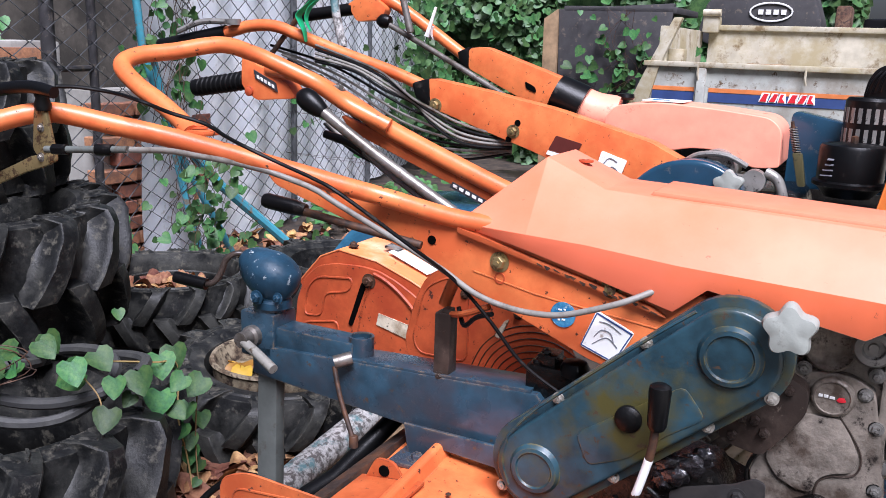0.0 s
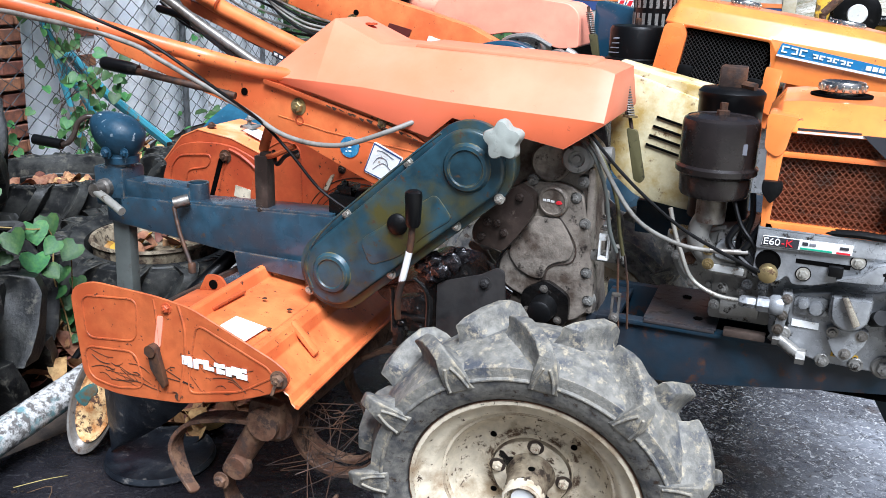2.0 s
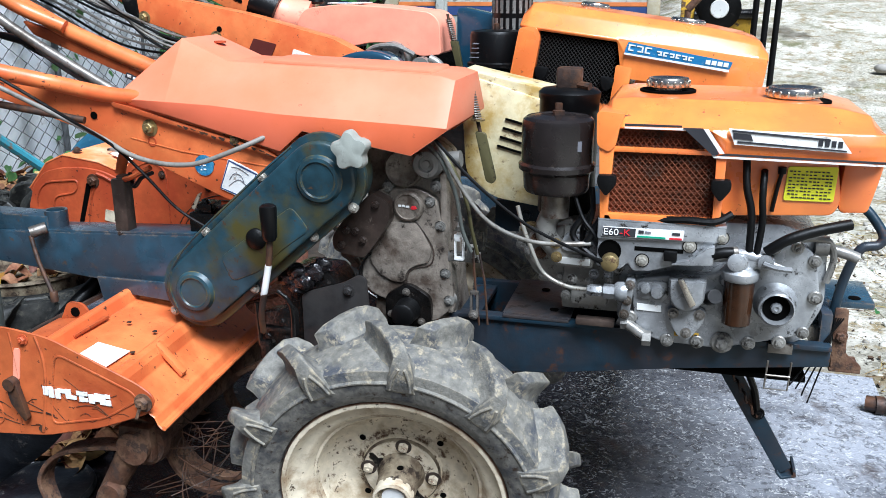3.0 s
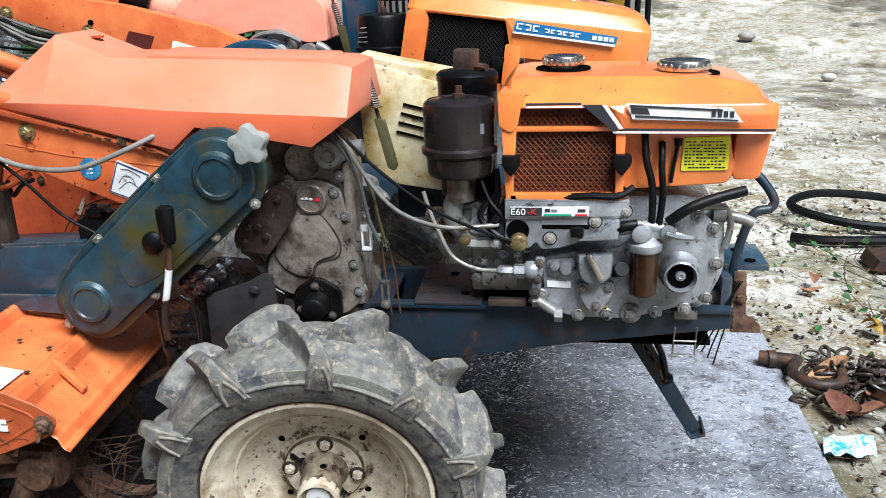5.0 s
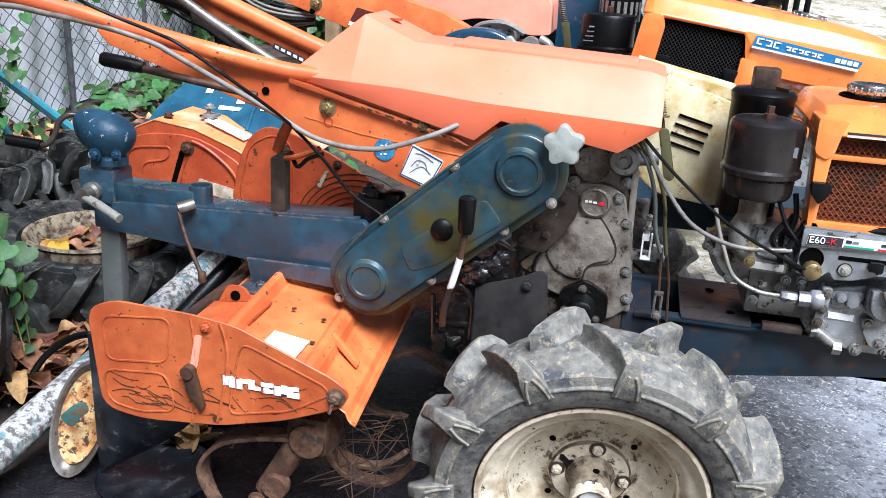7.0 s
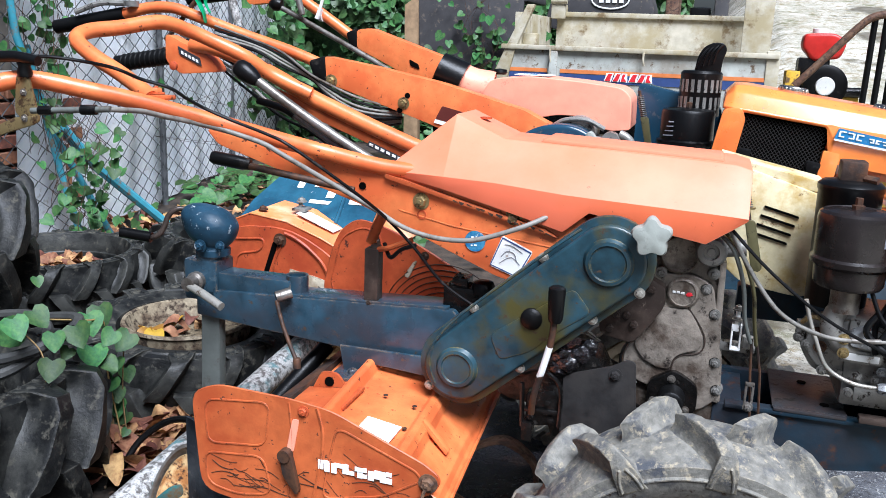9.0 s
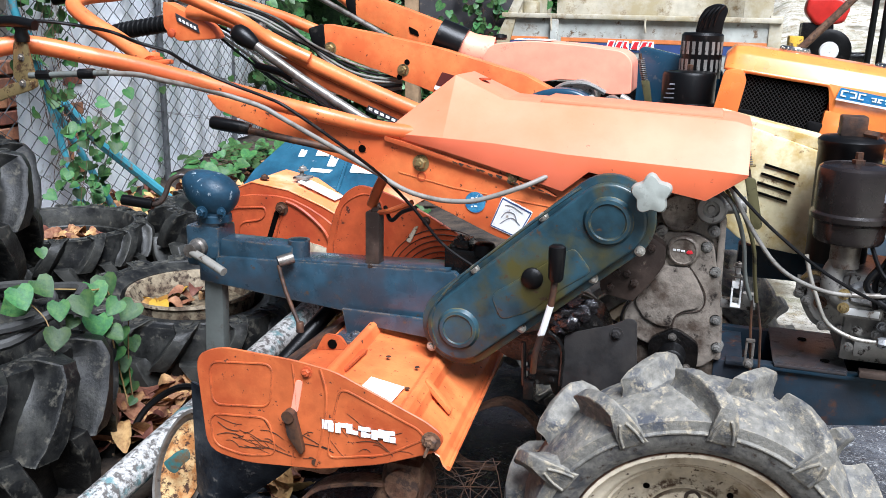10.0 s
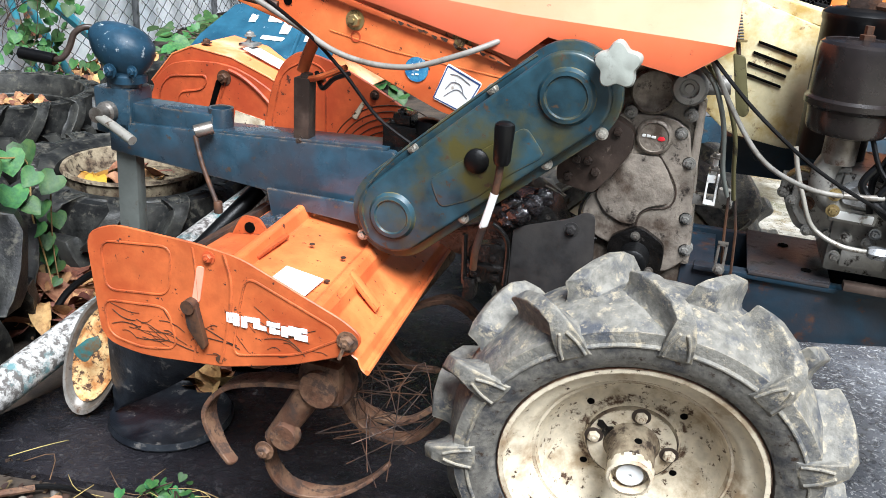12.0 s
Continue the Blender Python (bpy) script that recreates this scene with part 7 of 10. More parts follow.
tank = part("engine_hood", tank_body(0.300, 0.728, 0.268, 0.600, 0.800, 0.842, 0.880, 0.478, 0.838), ORANGE_YELLOW, tiller, "glossy yellow-orange engine hood")
part("hood_skirt", prism(rounded([(0.3015, 0.866), (0.345, 0.862), (0.338, 0.843), (0.3325, 0.812), (0.322, 0.802), (0.3035, 0.812)], [0.008, 0.002, 0.004, 0.006, 0.006, 0.008], 4), 0.2590, 0.330, 0.005), ORANGE_YELLOW, tank)
part("fuel_tank", prism(rounded([(0.502, 0.702), (0.494, 0.722), (0.496, 0.806), (0.66, 0.806), (0.672, 0.735), (0.664, 0.712)], [0.02, 0.02, 0.005, 0.005, 0.02, 0.012], 4), 0.298, 0.56, 0.009, 3), ORANGE_YELLOW, tiller, "orange fuel tank under the hood")
part("front_bracket", prism(rounded([(0.668, 0.735), (0.672, 0.800), (0.728, 0.802), (0.722, 0.765), (0.712, 0.718), (0.672, 0.716)], 0.006, 2), 0.30, 0.56, 0.005), ORANGE_YELLOW, tank)
stripe = part("hood_stripe", join(prism([(0.345, 0.8405), (0.452, 0.8405), (0.480, 0.8005), (0.72, 0.7985), (0.72, 0.8010), (0.482, 0.8035), (0.455, 0.8435), (0.345, 0.8430)], 0.2585, 0.2625, 0.0), prism([(0.462, 0.8435), (0.469, 0.8435), (0.495, 0.8075), (0.488, 0.8075)], 0.2585, 0.2625, 0.0)), WHITE_LABEL, tank, "silver and black hood stripe")
part("stripe_black", join(prism([(0.345, 0.8440), (0.430, 0.8445), (0.430, 0.8475), (0.345, 0.8475)], 0.2590, 0.2628, 0), prism([(0.432, 0.8445), (0.461, 0.8445), (0.487, 0.8075), (0.482, 0.8045), (0.478, 0.8045)], 0.2570, 0.2624, 0), prism([(0.498, 0.8075), (0.72, 0.8050), (0.72, 0.8022), (0.488, 0.8045)], 0.2590, 0.2626, 0)), INK, tank)
part("hood_decal", prism([(0.498, 0.846), (0.655, 0.838), (0.672, 0.816), (0.508, 0.822)], 0.2600, 0.2625, 0.0), WHITE_LABEL, tank, "black and white model decal")
part("decal_bar", join(prism([(0.503, 0.844), (0.640, 0.836), (0.642, 0.833), (0.504, 0.841)], 0.2588, 0.2602, 0), prism([(0.505, 0.840), (0.530, 0.838), (0.534, 0.829), (0.506, 0.831)], 0.2588, 0.2602, 0), prism([(0.512, 0.825), (0.665, 0.818), (0.664, 0.820), (0.512, 0.828)], 0.2588, 0.2602, 0), *[prism([(0.625 + 0.009 * i, 0.834 - 0.0004 * i), (0.631 + 0.009 * i, 0.834 - 0.0004 * i), (0.631 + 0.009 * i, 0.825 - 0.0004 * i), (0.625 + 0.009 * i, 0.825 - 0.0004 * i)], 0.2588, 0.2602, 0) for i in range(4)]), INK, tank)
yl = part("yellow_sticker", prism(rounded([(0.592, 0.786), (0.663, 0.788), (0.661, 0.734), (0.589, 0.733)], 0.003, 2), 0.2950, 0.2982, 0.0), YELLOW_LABEL, tiller, "bright yellow instruction sticker with fine print")
part("fine_print", join(*[box(0.594 + 0.0058 * i, 0.5985 + 0.0058 * i - 0.0006 * ((i * j) % 3), 0.2940, 0.2952, 0.7375 + 0.0051 * j, 0.7393 + 0.0051 * j, 0) for i in range(11) for j in range(9) if (i * 3 + j * 5) % 7]), INK, yl)
part("sight_tube", join(tube([(0.583, 0.292, 0.778), (0.578, 0.290, 0.75), (0.574, 0.292, 0.715)], 0.0032, 8), lathe([(0.006, -0.005), (0.006, 0.005)], (0.583, 0.292, 0.78), "z", 10)), BLACK_RUBBER, tiller)


def filler(owner, x, y, z, r):
    cap = part("filler_cap", lathe([(r * 0.72, -0.012), (r * 0.72, 0.004), (r, 0.006), (r * 1.02, 0.010), (r, 0.018), (r * 0.96, 0.0205), (r * 0.80, 0.021), (r * 0.6, 0.0185), (0, 0.0185)], (x, y, z), "z", 40), CHROME, owner, "dull chrome filler cap")
    part("cap_seat", lathe([(r * 1.36, -0.006), (r * 1.36, 0.0012), (r * 1.30, 0.0018), (r * 1.26, 0.0), (r * 0.7, 0.0)], (x, y, z), "z", 36), GAP_SHADE, owner)
    for i in range(20):
        a = 2 * math.pi * i / 20
        part("flute", box(x + r * 1.0 * math.cos(a) - 0.0022, x + r * 1.0 * math.cos(a) + 0.0022, y + r * 1.0 * math.sin(a) - 0.0022, y + r * 1.0 * math.sin(a) + 0.0022, z + 0.007, z + 0.017, 0.001, 1), CHROME, cap)
    return cap


filler(tank, 0.403, 0.425, 0.882, 0.034)
filler(tank, 0.600, 0.40, 0.874, 0.042)
belt = part("belt_cover", prism(rounded([(0.02, 0.872), (0.05, 0.885), (0.215, 0.835), (0.240, 0.79), (0.228, 0.655), (0.19, 0.640), (0.085, 0.655), (0.03, 0.70)], 0.02, 4), 0.512, 0.585, 0.006), CREAM_YELLOW, tiller, "yellowed cream belt cover with slots")
for i in range(4):
    xa, za = 0.108 - 0.005 * i, 0.809 - 0.0172 * i
    part("vent_slot", prism(rounded([(xa, za + 0.0028), (xa + 0.062, za - 0.0132), (xa + 0.062, za - 0.0172), (xa, za - 0.0014)], 0.0018, 3), 0.5085, 0.5122, 0), GAP_SHADE, belt)
part("cover_foot", join(box(0.08, 0.245, 0.56, 0.60, 0.575, 0.640, 0.004), bolt((0.145, 0.56, 0.612), 0.008)), BLUE_RAIL, belt, "navy belt guard foot")
part("cover_slope", prism(rounded([(0.02, 0.90), (0.09, 0.885), (0.21, 0.86), (0.21, 0.84), (0.05, 0.87)], 0.004, 2), 0.52, 0.62, 0.003), CREAM_YELLOW, belt)
ten = part("tension_rod", tube([(0.056, 0.42, 0.893), (0.082, 0.42, 0.79)], 0.0035, 8, 1), RUST_DARK, tiller)
part("tension_spring", tube([(0.060 + 0.0145 * i / 52 + 0.0075 * math.cos(i * 1.57), 0.42 + 0.0075 * math.sin(i * 1.57), 0.878 - 0.056 * i / 52) for i in range(53)], 0.0017, 5, 2), STEEL, ten, "steel tension coil spring")
part("spring_seat", lathe([(0.013, -0.0015), (0.013, 0.0015)], (0.0755, 0.42, 0.820), "z", 16), ZINC, ten)
part("tension_sleeve", prism(rounded([(0.071, 0.800), (0.090, 0.797), (0.111, 0.712), (0.104, 0.704), (0.092, 0.709)], 0.004, 2), 0.414, 0.426, 0.002), OLIVE, ten, "olive plated tension link")

# ---- the second machine, parked beside the first ----
second = thing("power_tiller", (-0.2, 1.3, 0.0), "second orange walking tractor with pink faded hood, parked alongside", "power tiller", "parked power tillers")
drive_wheel(second, -0.23, 1.02, 0.289, -1, 0.4)
drive_wheel(second, -0.23, 1.60, 0.289, 1, 0.1)
part("axle", tube([(-0.23, 1.03, 0.289), (-0.23, 1.60, 0.289)], 0.022, 16, 1), RUST_DARK, second)
part("transmission", prism(rounded([(-0.50, 0.55), (-0.42, 0.80), (-0.16, 0.82), (-0.10, 0.60), (-0.15, 0.30), (-0.40, 0.26)], 0.03, 3), 1.20, 1.42, 0.01), CAST_DARK, second)
arm = part("handle_arm", prism(rounded([(-1.082, 1.032), (-0.92, 1.008), (-0.733, 0.974), (-0.49, 0.912), (-0.40, 0.87), (-0.42, 0.80), (-0.60, 0.800), (-0.72, 0.845), (-0.80, 0.872), (-0.86, 0.890), (-1.076, 0.958)], [0.01, 0.03, 0.03, 0.01, 0.02, 0.02, 0.04, 0.02, 0.02, 0.02, 0.01], 3), 1.13, 1.185, 0.005), ORANGE, second, "orange box-section handle arm")
part("arm_collar", prism([(-1.13, 1.018), (-1.078, 1.033), (-1.072, 0.957), (-1.118, 0.978)], 1.126, 1.19, 0.008), BLACK_RUBBER, arm)
for x, z, r in ((-1.059, 0.963, 0.013), (-0.837, 0.912, 0.012)):
    part("arm_bolt", bolt((x, 1.13, z), r), ZINC, arm)
for x, z in ((-0.826, 0.934), (-0.848, 0.892)):
    part("arm_hole", lathe([(0.008, 0), (0.008, -0.0015), (0, -0.0015)], (x, 1.13, z), "y", 14), GAP_SHADE, arm)
part("maroon_plate", prism(rounded([(-0.722, 0.911), (-0.655, 0.896), (-0.672, 0.862), (-0.740, 0.876)], 0.003, 2), 1.1262, 1.1298, 0), MAROON, arm, "maroon maker plate above a white strip")
part("white_strip", prism([(-0.741, 0.874), (-0.674, 0.860), (-0.678, 0.850), (-0.745, 0.864)], 1.1262, 1.1298, 0), WHITE_LABEL, arm)
part("white_sticker", prism(rounded([(-0.605, 0.884), (-0.542, 0.865), (-0.559, 0.816), (-0.618, 0.836)], 0.004, 2), 1.1262, 1.1298, 0), WHITE_LABEL, arm, "white sticker with line drawing")
part("drawing", join(tube([(-0.60, 1.1256, 0.85), (-0.585, 1.1256, 0.868), (-0.565, 1.1256, 0.86)], 0.0014, 4), tube([(-0.59, 1.1256, 0.838), (-0.575, 1.1256, 0.848), (-0.56, 1.1256, 0.835)], 0.0014, 4)), INK_GREY, arm)
part("handlebar", tube([(-1.08, 1.155, 1.000), (-1.20, 1.15, 1.042), (-1.34, 1.14, 1.082), (-1.48, 1.12, 1.128), (-1.56, 1.11, 1.152), (-1.64, 1.10, 1.150), (-1.72, 1.09, 1.130), (-1.95, 1.07, 1.085)], 0.0165, 14), ORANGE, second, "orange tube handlebar")
part("grip", tube([(-1.715, 1.09, 1.131), (-1.95, 1.07, 1.085)], 0.021, 14, 1), BLACK_RUBBER, second, "black rubber grip")
part("grip_lever", join(tube([(-1.70, 1.07, 1.16), (-1.78, 1.06, 1.158), (-1.86, 1.05, 1.13)], 0.008, 8), lathe([(0.02, -0.008), (0.02, 0.008)], (-1.68, 1.08, 1.16), "z", 14)), SILVER_DARK, second)
farm = part("handle_arm", prism(rounded([(-1.080, 1.110), (-1.035, 1.116), (-0.80, 1.040), (-0.66, 0.975), (-0.66, 0.92), (-0.79, 0.93), (-0.86, 0.955), (-1.08, 1.055)], 0.012, 3), 1.36, 1.415, 0.005), ORANGE, second, "orange box-section handle arm")
part("arm_slot", prism(rounded([(-0.905, 1.028), (-0.875, 1.014), (-0.87, 0.998), (-0.90, 1.008)], 0.006, 3), 1.3575, 1.3602, 0), GAP_SHADE, farm)
part("arm_collar", prism([(-1.115, 1.100), (-1.078, 1.115), (-1.076, 1.052), (-1.105, 1.065)], 1.356, 1.42, 0.008), BLACK_RUBBER, farm)
part("handlebar", tube([(-1.09, 1.385, 1.080), (-1.263, 1.38, 1.190), (-1.36, 1.37, 1.245), (-1.45, 1.36, 1.28), (-1.62, 1.33, 1.27)], 0.0165, 14), ORANGE, second, "orange tube handlebar")
box2 = part("control_box", prism(rounded([(-1.475, 1.225), (-1.40, 1.26), (-1.338, 1.215), (-1.355, 1.183), (-1.44, 1.174)], 0.014, 3), 1.34, 1.375, 0.004), ORANGE, second, "orange handle control box")
part("grip", tube([(-1.46, 1.355, 1.212), (-1.55, 1.35, 1.20), (-1.66, 1.34, 1.185)], 0.018, 14), BLACK_RUBBER, box2)
rodb = part("shift_rod", tube([(-1.325, 1.33, 1.17), (-1.10, 1.30, 1.07), (-0.87, 1.26, 0.965)], 0.008, 10), STEEL, second, "long steel shift rod with black knob")
part("ball_knob", lathe([(0.010, -0.022), (0.020, -0.008), (0.021, 0.006), (0.014, 0.020), (0, 0.024)], (-1.338, 1.33, 1.178), "x", 18), BLACK_PLASTIC, rodb)
for i in range(7):
    part("cable", tube([(-1.60 + 0.02 * i, 1.14, 1.10 - 0.012 * i), (-1.40, 1.16 + 0.01 * i, 1.05 - 0.02 * i), (-1.18, 1.17, 0.955 - 0.022 * i), (-1.00, 1.18, 0.895 - 0.012 * i), (-0.86, 1.18, 0.875 - 0.004 * i)], 0.0040, 6), BLACK_RUBBER if i % 3 == 0 else CABLE_GREY, second)
stick = part("stick", tube([(-1.60, 1.125, 1.06), (-1.569, 1.12, 1.088), (-1.507, 1.12, 1.157), (-1.43, 1.12, 1.24)], 0.0075, 8, 1), RUST_DARK, second, "dark stick tied to the handlebar")
part("ribbon", blade([(-1.415, 1.11, 1.24), (-1.440, 1.105, 1.212), (-1.470, 1.10, 1.185), (-1.465, 1.10, 1.165), (-1.452, 1.10, 1.140), (-1.448, 1.102, 1.112)], 0.030, 0.002), GREEN_TIE, stick, "green plastic ribbon")
part("ribbon", blade([(-1.405, 1.10, 1.225), (-1.432, 1.095, 1.200), (-1.440, 1.092, 1.170), (-1.425, 1.092, 1.140)], 0.020, 0.002), GREEN_TIE, stick, "green plastic ribbon")
part("upright_rod", tube([(-1.445, 1.22, 1.29), (-1.430, 1.22, 1.188), (-1.406, 1.22, 1.102)], 0.0125, 12, 2), PIPE_WORN, second, "worn upright steel tube")
part("upright_rod", tube([(-1.275, 1.30, 1.29), (-1.264, 1.30, 1.251), (-1.234, 1.30, 1.148)], 0.010, 12, 2), STEEL, second, "bright upright steel rod")
part("bar_tie", join(tube([(-1.210, 1.352, 1.140), (-1.202, 1.35, 1.160), (-1.182, 1.35, 1.220)], (0.008, 0.004), 6, 2), lathe([(0.019, -0.006), (0.0195, 0.006)], (-1.205, 1.375, 1.150), "x", 14)), WHITE_LABEL, second, "white plastic tie")
part("neck_band", join(tube([(-0.775, 1.25, 1.005), (-0.705, 1.26, 0.975)], (0.052, 0.056), 20, 1)), BLACK_PLASTIC, second, "shiny black neck band")
neck = part("neck", tube([(-0.73, 1.27, 0.985), (-0.68, 1.28, 0.962), (-0.62, 1.29, 0.952)], (0.050, 0.055), 20), PINK, second)
hood2 = part("hood", prism(rounded([(-0.640, 0.935), (-0.615, 0.988), (-0.50, 1.000), (-0.36, 0.992), (-0.245, 0.980), (-0.218, 0.955), (-0.215, 0.868), (-0.275, 0.861), (-0.340, 0.897), (-0.42, 0.898), (-0.47, 0.885), (-0.56, 0.908)], [0.02, 0.03, 0.03, 0.03, 0.03, 0.02, 0.008, 0.02, 0.03, 0.03, 0.03, 0.03], 4), 1.225, 1.40, 0.016, 4), PINK, second, "pink sun-bleached plastic hood")
part("hood_label", box(-0.550, -0.450, 1.250, 1.345, 1.0008, 1.0030, 0.0), WHITE_LABEL, hood2)
part("label_print", box(-0.53, -0.49, 1.27, 1.29, 1.0032, 1.0042, 0.0), BLUE_LABEL, hood2)
part("hood_knob", lathe([(0.018, 0.0), (0.022, 0.006), (0.020, 0.014), (0, 0.017)], (-0.605, 1.30, 0.998), "z", 18), BLACK_PLASTIC, hood2)
part("chain_case", prism(rounded([(-0.56, 0.76), (-0.52, 0.82), (-0.475, 0.862), (-0.42, 0.882), (-0.36, 0.885), (-0.31, 0.868), (-0.27, 0.83), (-0.28, 0.72), (-0.45, 0.62)], 0.03, 4), 1.10, 1.165, 0.012, 3), NAVY_GLOSS, second, "glossy navy chain case")
part("star_knob", star_knob((-0.30, 1.085, 0.838), 0.034), KNOB_GREY, second, "pale star knob")
part("rear_cylinder", join(lathe([(0.044, -0.05), (0.046, 0.05)], (-0.35, 1.24, 0.858), "y", 24), lathe([(0.020, -0.012), (0.020, 0.0), (0, 0.0)], (-0.35, 1.19, 0.858), "y", 18), box(-0.44, -0.28, 1.21, 1.30, 0.80, 0.845, 0.006), tube([(-0.43, 1.19, 0.86), (-0.39, 1.18, 0.888), (-0.33, 1.18, 0.893), (-0.28, 1.19, 0.87)], 0.007, 8), bolt((-0.40, 1.20, 0.838), 0.010), bolt((-0.31, 1.20, 0.836), 0.010)), SILVER_DARK, second)
part("frame_rail", prism([(-0.20, 0.54), (0.55, 0.54), (0.55, 0.48), (-0.20, 0.43)], 1.18, 1.44, 0.004), BLUE_BEAM, second)
part("engine_block", prism(rounded([(0.02, 0.54), (0.02, 0.80), (0.52, 0.80), (0.54, 0.54)], 0.02, 3), 1.18, 1.44, 0.008), SILVER, second, "grey engine block")
bonnet = part("engine_hood", tank_body(0.015, 0.62, 1.112, 1.46, 0.872, 0.966, 1.020, 0.268, 0.955), ORANGE_YELLOW, second, "glossy yellow-orange engine hood")
for a in (0.025,):
    part("hood_skirt", prism(rounded([(0.010, 0.80), (0.018, 0.955), (0.060, 0.965), (0.075, 0.940), (0.070, 0.80)], 0.01, 3), 1.105, 1.16, 0.005), ORANGE_YELLOW, bonnet)
    part("hood_skirt", prism(rounded([(0.272, 0.80), (0.270, 0.90), (0.31, 0.90), (0.31, 0.79)], 0.006, 3), 1.110, 1.16, 0.005), ORANGE_YELLOW, bonnet)
part("lower_panel", box(0.02, 0.31, 1.125, 1.20, 0.755, 0.80, 0.006), ORANGE_YELLOW, bonnet)
part("panel_strip", box(0.09, 0.22, 1.1215, 1.1252, 0.772, 0.788, 0), WHITE_LABEL, bonnet)
part("panel_marks", join(box(0.095, 0.15, 1.1200, 1.1217, 0.775, 0.785, 0), box(0.17, 0.20, 1.1200, 1.1217, 0.775, 0.785, 0)), BLUE_LABEL, bonnet)
part("tank_side", box(0.32, 0.58, 1.14, 1.42, 0.74, 0.875, 0.012), ORANGE_YELLOW, second, "orange fuel tank")
part("tank_sticker", box(0.34, 0.46, 1.1365, 1.1402, 0.79, 0.85, 0), YELLOW_STEEL, second, "worn yellow sticker")
grille = part("radiator_mesh", mesh_grille(0.074, 0.270, 1.122, 0.800, 0.950, 0.0095, 0.0009), MESH_DARK, second, "black mesh radiator screen", smooth=0)
part("mesh_backing", box(0.07, 0.275, 1.132, 1.17, 0.795, 0.955, 0.0), GAP_SHADE, grille)
for x in (0.090, 0.256):
    part("rubber_catch", prism(rounded([(x - 0.018, 0.868), (x + 0.018, 0.868), (x + 0.014, 0.845), (x, 0.832), (x - 0.014, 0.845)], 0.007, 3), 1.104, 1.122, 0.004), BLACK_RUBBER, grille)
part("name_decal", prism(rounded([(0.290, 0.960), (0.285, 0.934), (0.535, 0.930), (0.540, 0.948)], 0.002, 1), 1.1015, 1.1052, 0.0), BLUE_LABEL, bonnet, "blue name decal with white lettering")
part("decal_edge", prism([(0.285, 0.9335), (0.285, 0.9295), (0.535, 0.9240), (0.535, 0.9295)], 1.1000, 1.1018, 0), WHITE_LABEL, bonnet)
for k_, (x_, w_, h_) in enumerate(((0.293, 0.016, 0.015), (0.313, 0.016, 0.015), (0.333, 0.016, 0.015), (0.362, 0.012, 0.010), (0.377, 0.012, 0.010), (0.392, 0.012, 0.010), (0.407, 0.012, 0.010), (0.422, 0.012, 0.010), (0.437, 0.012, 0.010))):
    z_ = 0.955 - (x_ - 0.29) * 0.03 - (0.0 if k_ < 3 else 0.004)
    marks = [box(x_, x_ + w_, 1.0998, 1.1014, z_ - 0.003, z_, 0), box(x_ + (w_ - 0.004 if k_ % 2 else 0.0), x_ + (w_ if k_ % 2 else 0.004), 1.0998, 1.1014, z_ - h_, z_ - 0.003, 0), box(x_ + 0.003, x_ + w_ - 0.003, 1.0998, 1.1014, z_ - h_, z_ - h_ + 0.003, 0)]
    part("decal_block", join(*marks), WHITE_LABEL, bonnet)
part("decal_marks", join(*[prism([(0.478 + 0.014 * i, 0.945), (0.489 + 0.014 * i, 0.945), (0.489 + 0.014 * i, 0.935), (0.478 + 0.014 * i, 0.935)], 1.0998, 1.1012, 0) for i in range(4)]), WHITE_LABEL, bonnet)
filler(bonnet, 0.18, 1.28, 1.012, 0.036)
filler(bonnet, 0.42, 1.27, 1.006, 0.042)
# the engine end stands nose down on its prop
nose_down = Matrix.Translation((0.30, -0.10, 0.922)) @ Matrix.Rotation(radians(7.5), 4, "Y") @ Matrix.Translation((-0.30, 0.10, -0.94))
for ob in [q for q in second.children if q.name.split(".")[0] in ("engine_hood", "radiator_mesh", "tank_side", "tank_sticker")]:
    ob.matrix_basis = nose_down
can2 = part("air_cleaner", lathe([(0.05, -0.02), (0.066, 0.0), (0.078, 0.006), (0.078, 0.014), (0.070, 0.018), (0.070, 0.088), (0.066, 0.096), (0.055, 0.098), (0.052, 0.096), (0.03, 0.099), (0, 0.100)], (-0.067, 1.25, 0.835), "z", 40), BLACK_PLASTIC, second, "shiny black air cleaner")
part("wing_nut", lathe([(0.008, 0), (0.008, 0.016), (0, 0.018)], (-0.067, 1.25, 0.934), "z", 8), RUST_DARK, can2)
part("can_label", join(*[box(-0.125 + 0.004 * i, -0.100, 1.182 - 0.004 * i, 1.192, 0.865 + 0.012 * i, 0.867 + 0.012 * i, 0) for i in range(4)]), INK_GREY, can2)
pre = part("muffler_guard", lathe([(0.056, 0.0), (0.056, 0.115), (0.050, 0.122), (0.02, 0.124), (0, 0.124)], (-0.045, 1.36, 0.91), "z", 32), BLACK_PLASTIC, second, "black slotted muffler guard")
slot_mesh = mesh_of(box(-0.0045, 0.0045, -0.001, 0.001, -0.017, 0.017, 0.0), SILVER_DARK, 0, Vector((0, 0, 0)))
for z in (0.945, 0.992):
    for i in range(9):
        a = radians(195 + 18 * i)
        ob = new("guard_slot", slot_mesh)
        ob.parent = pre
        ob.matrix_basis = pose(-0.045 + 0.0562 * math.cos(a) + 0.2, 1.36 + 0.0562 * math.sin(a) - 1.3, z, 0, 0, math.degrees(a) + 90)
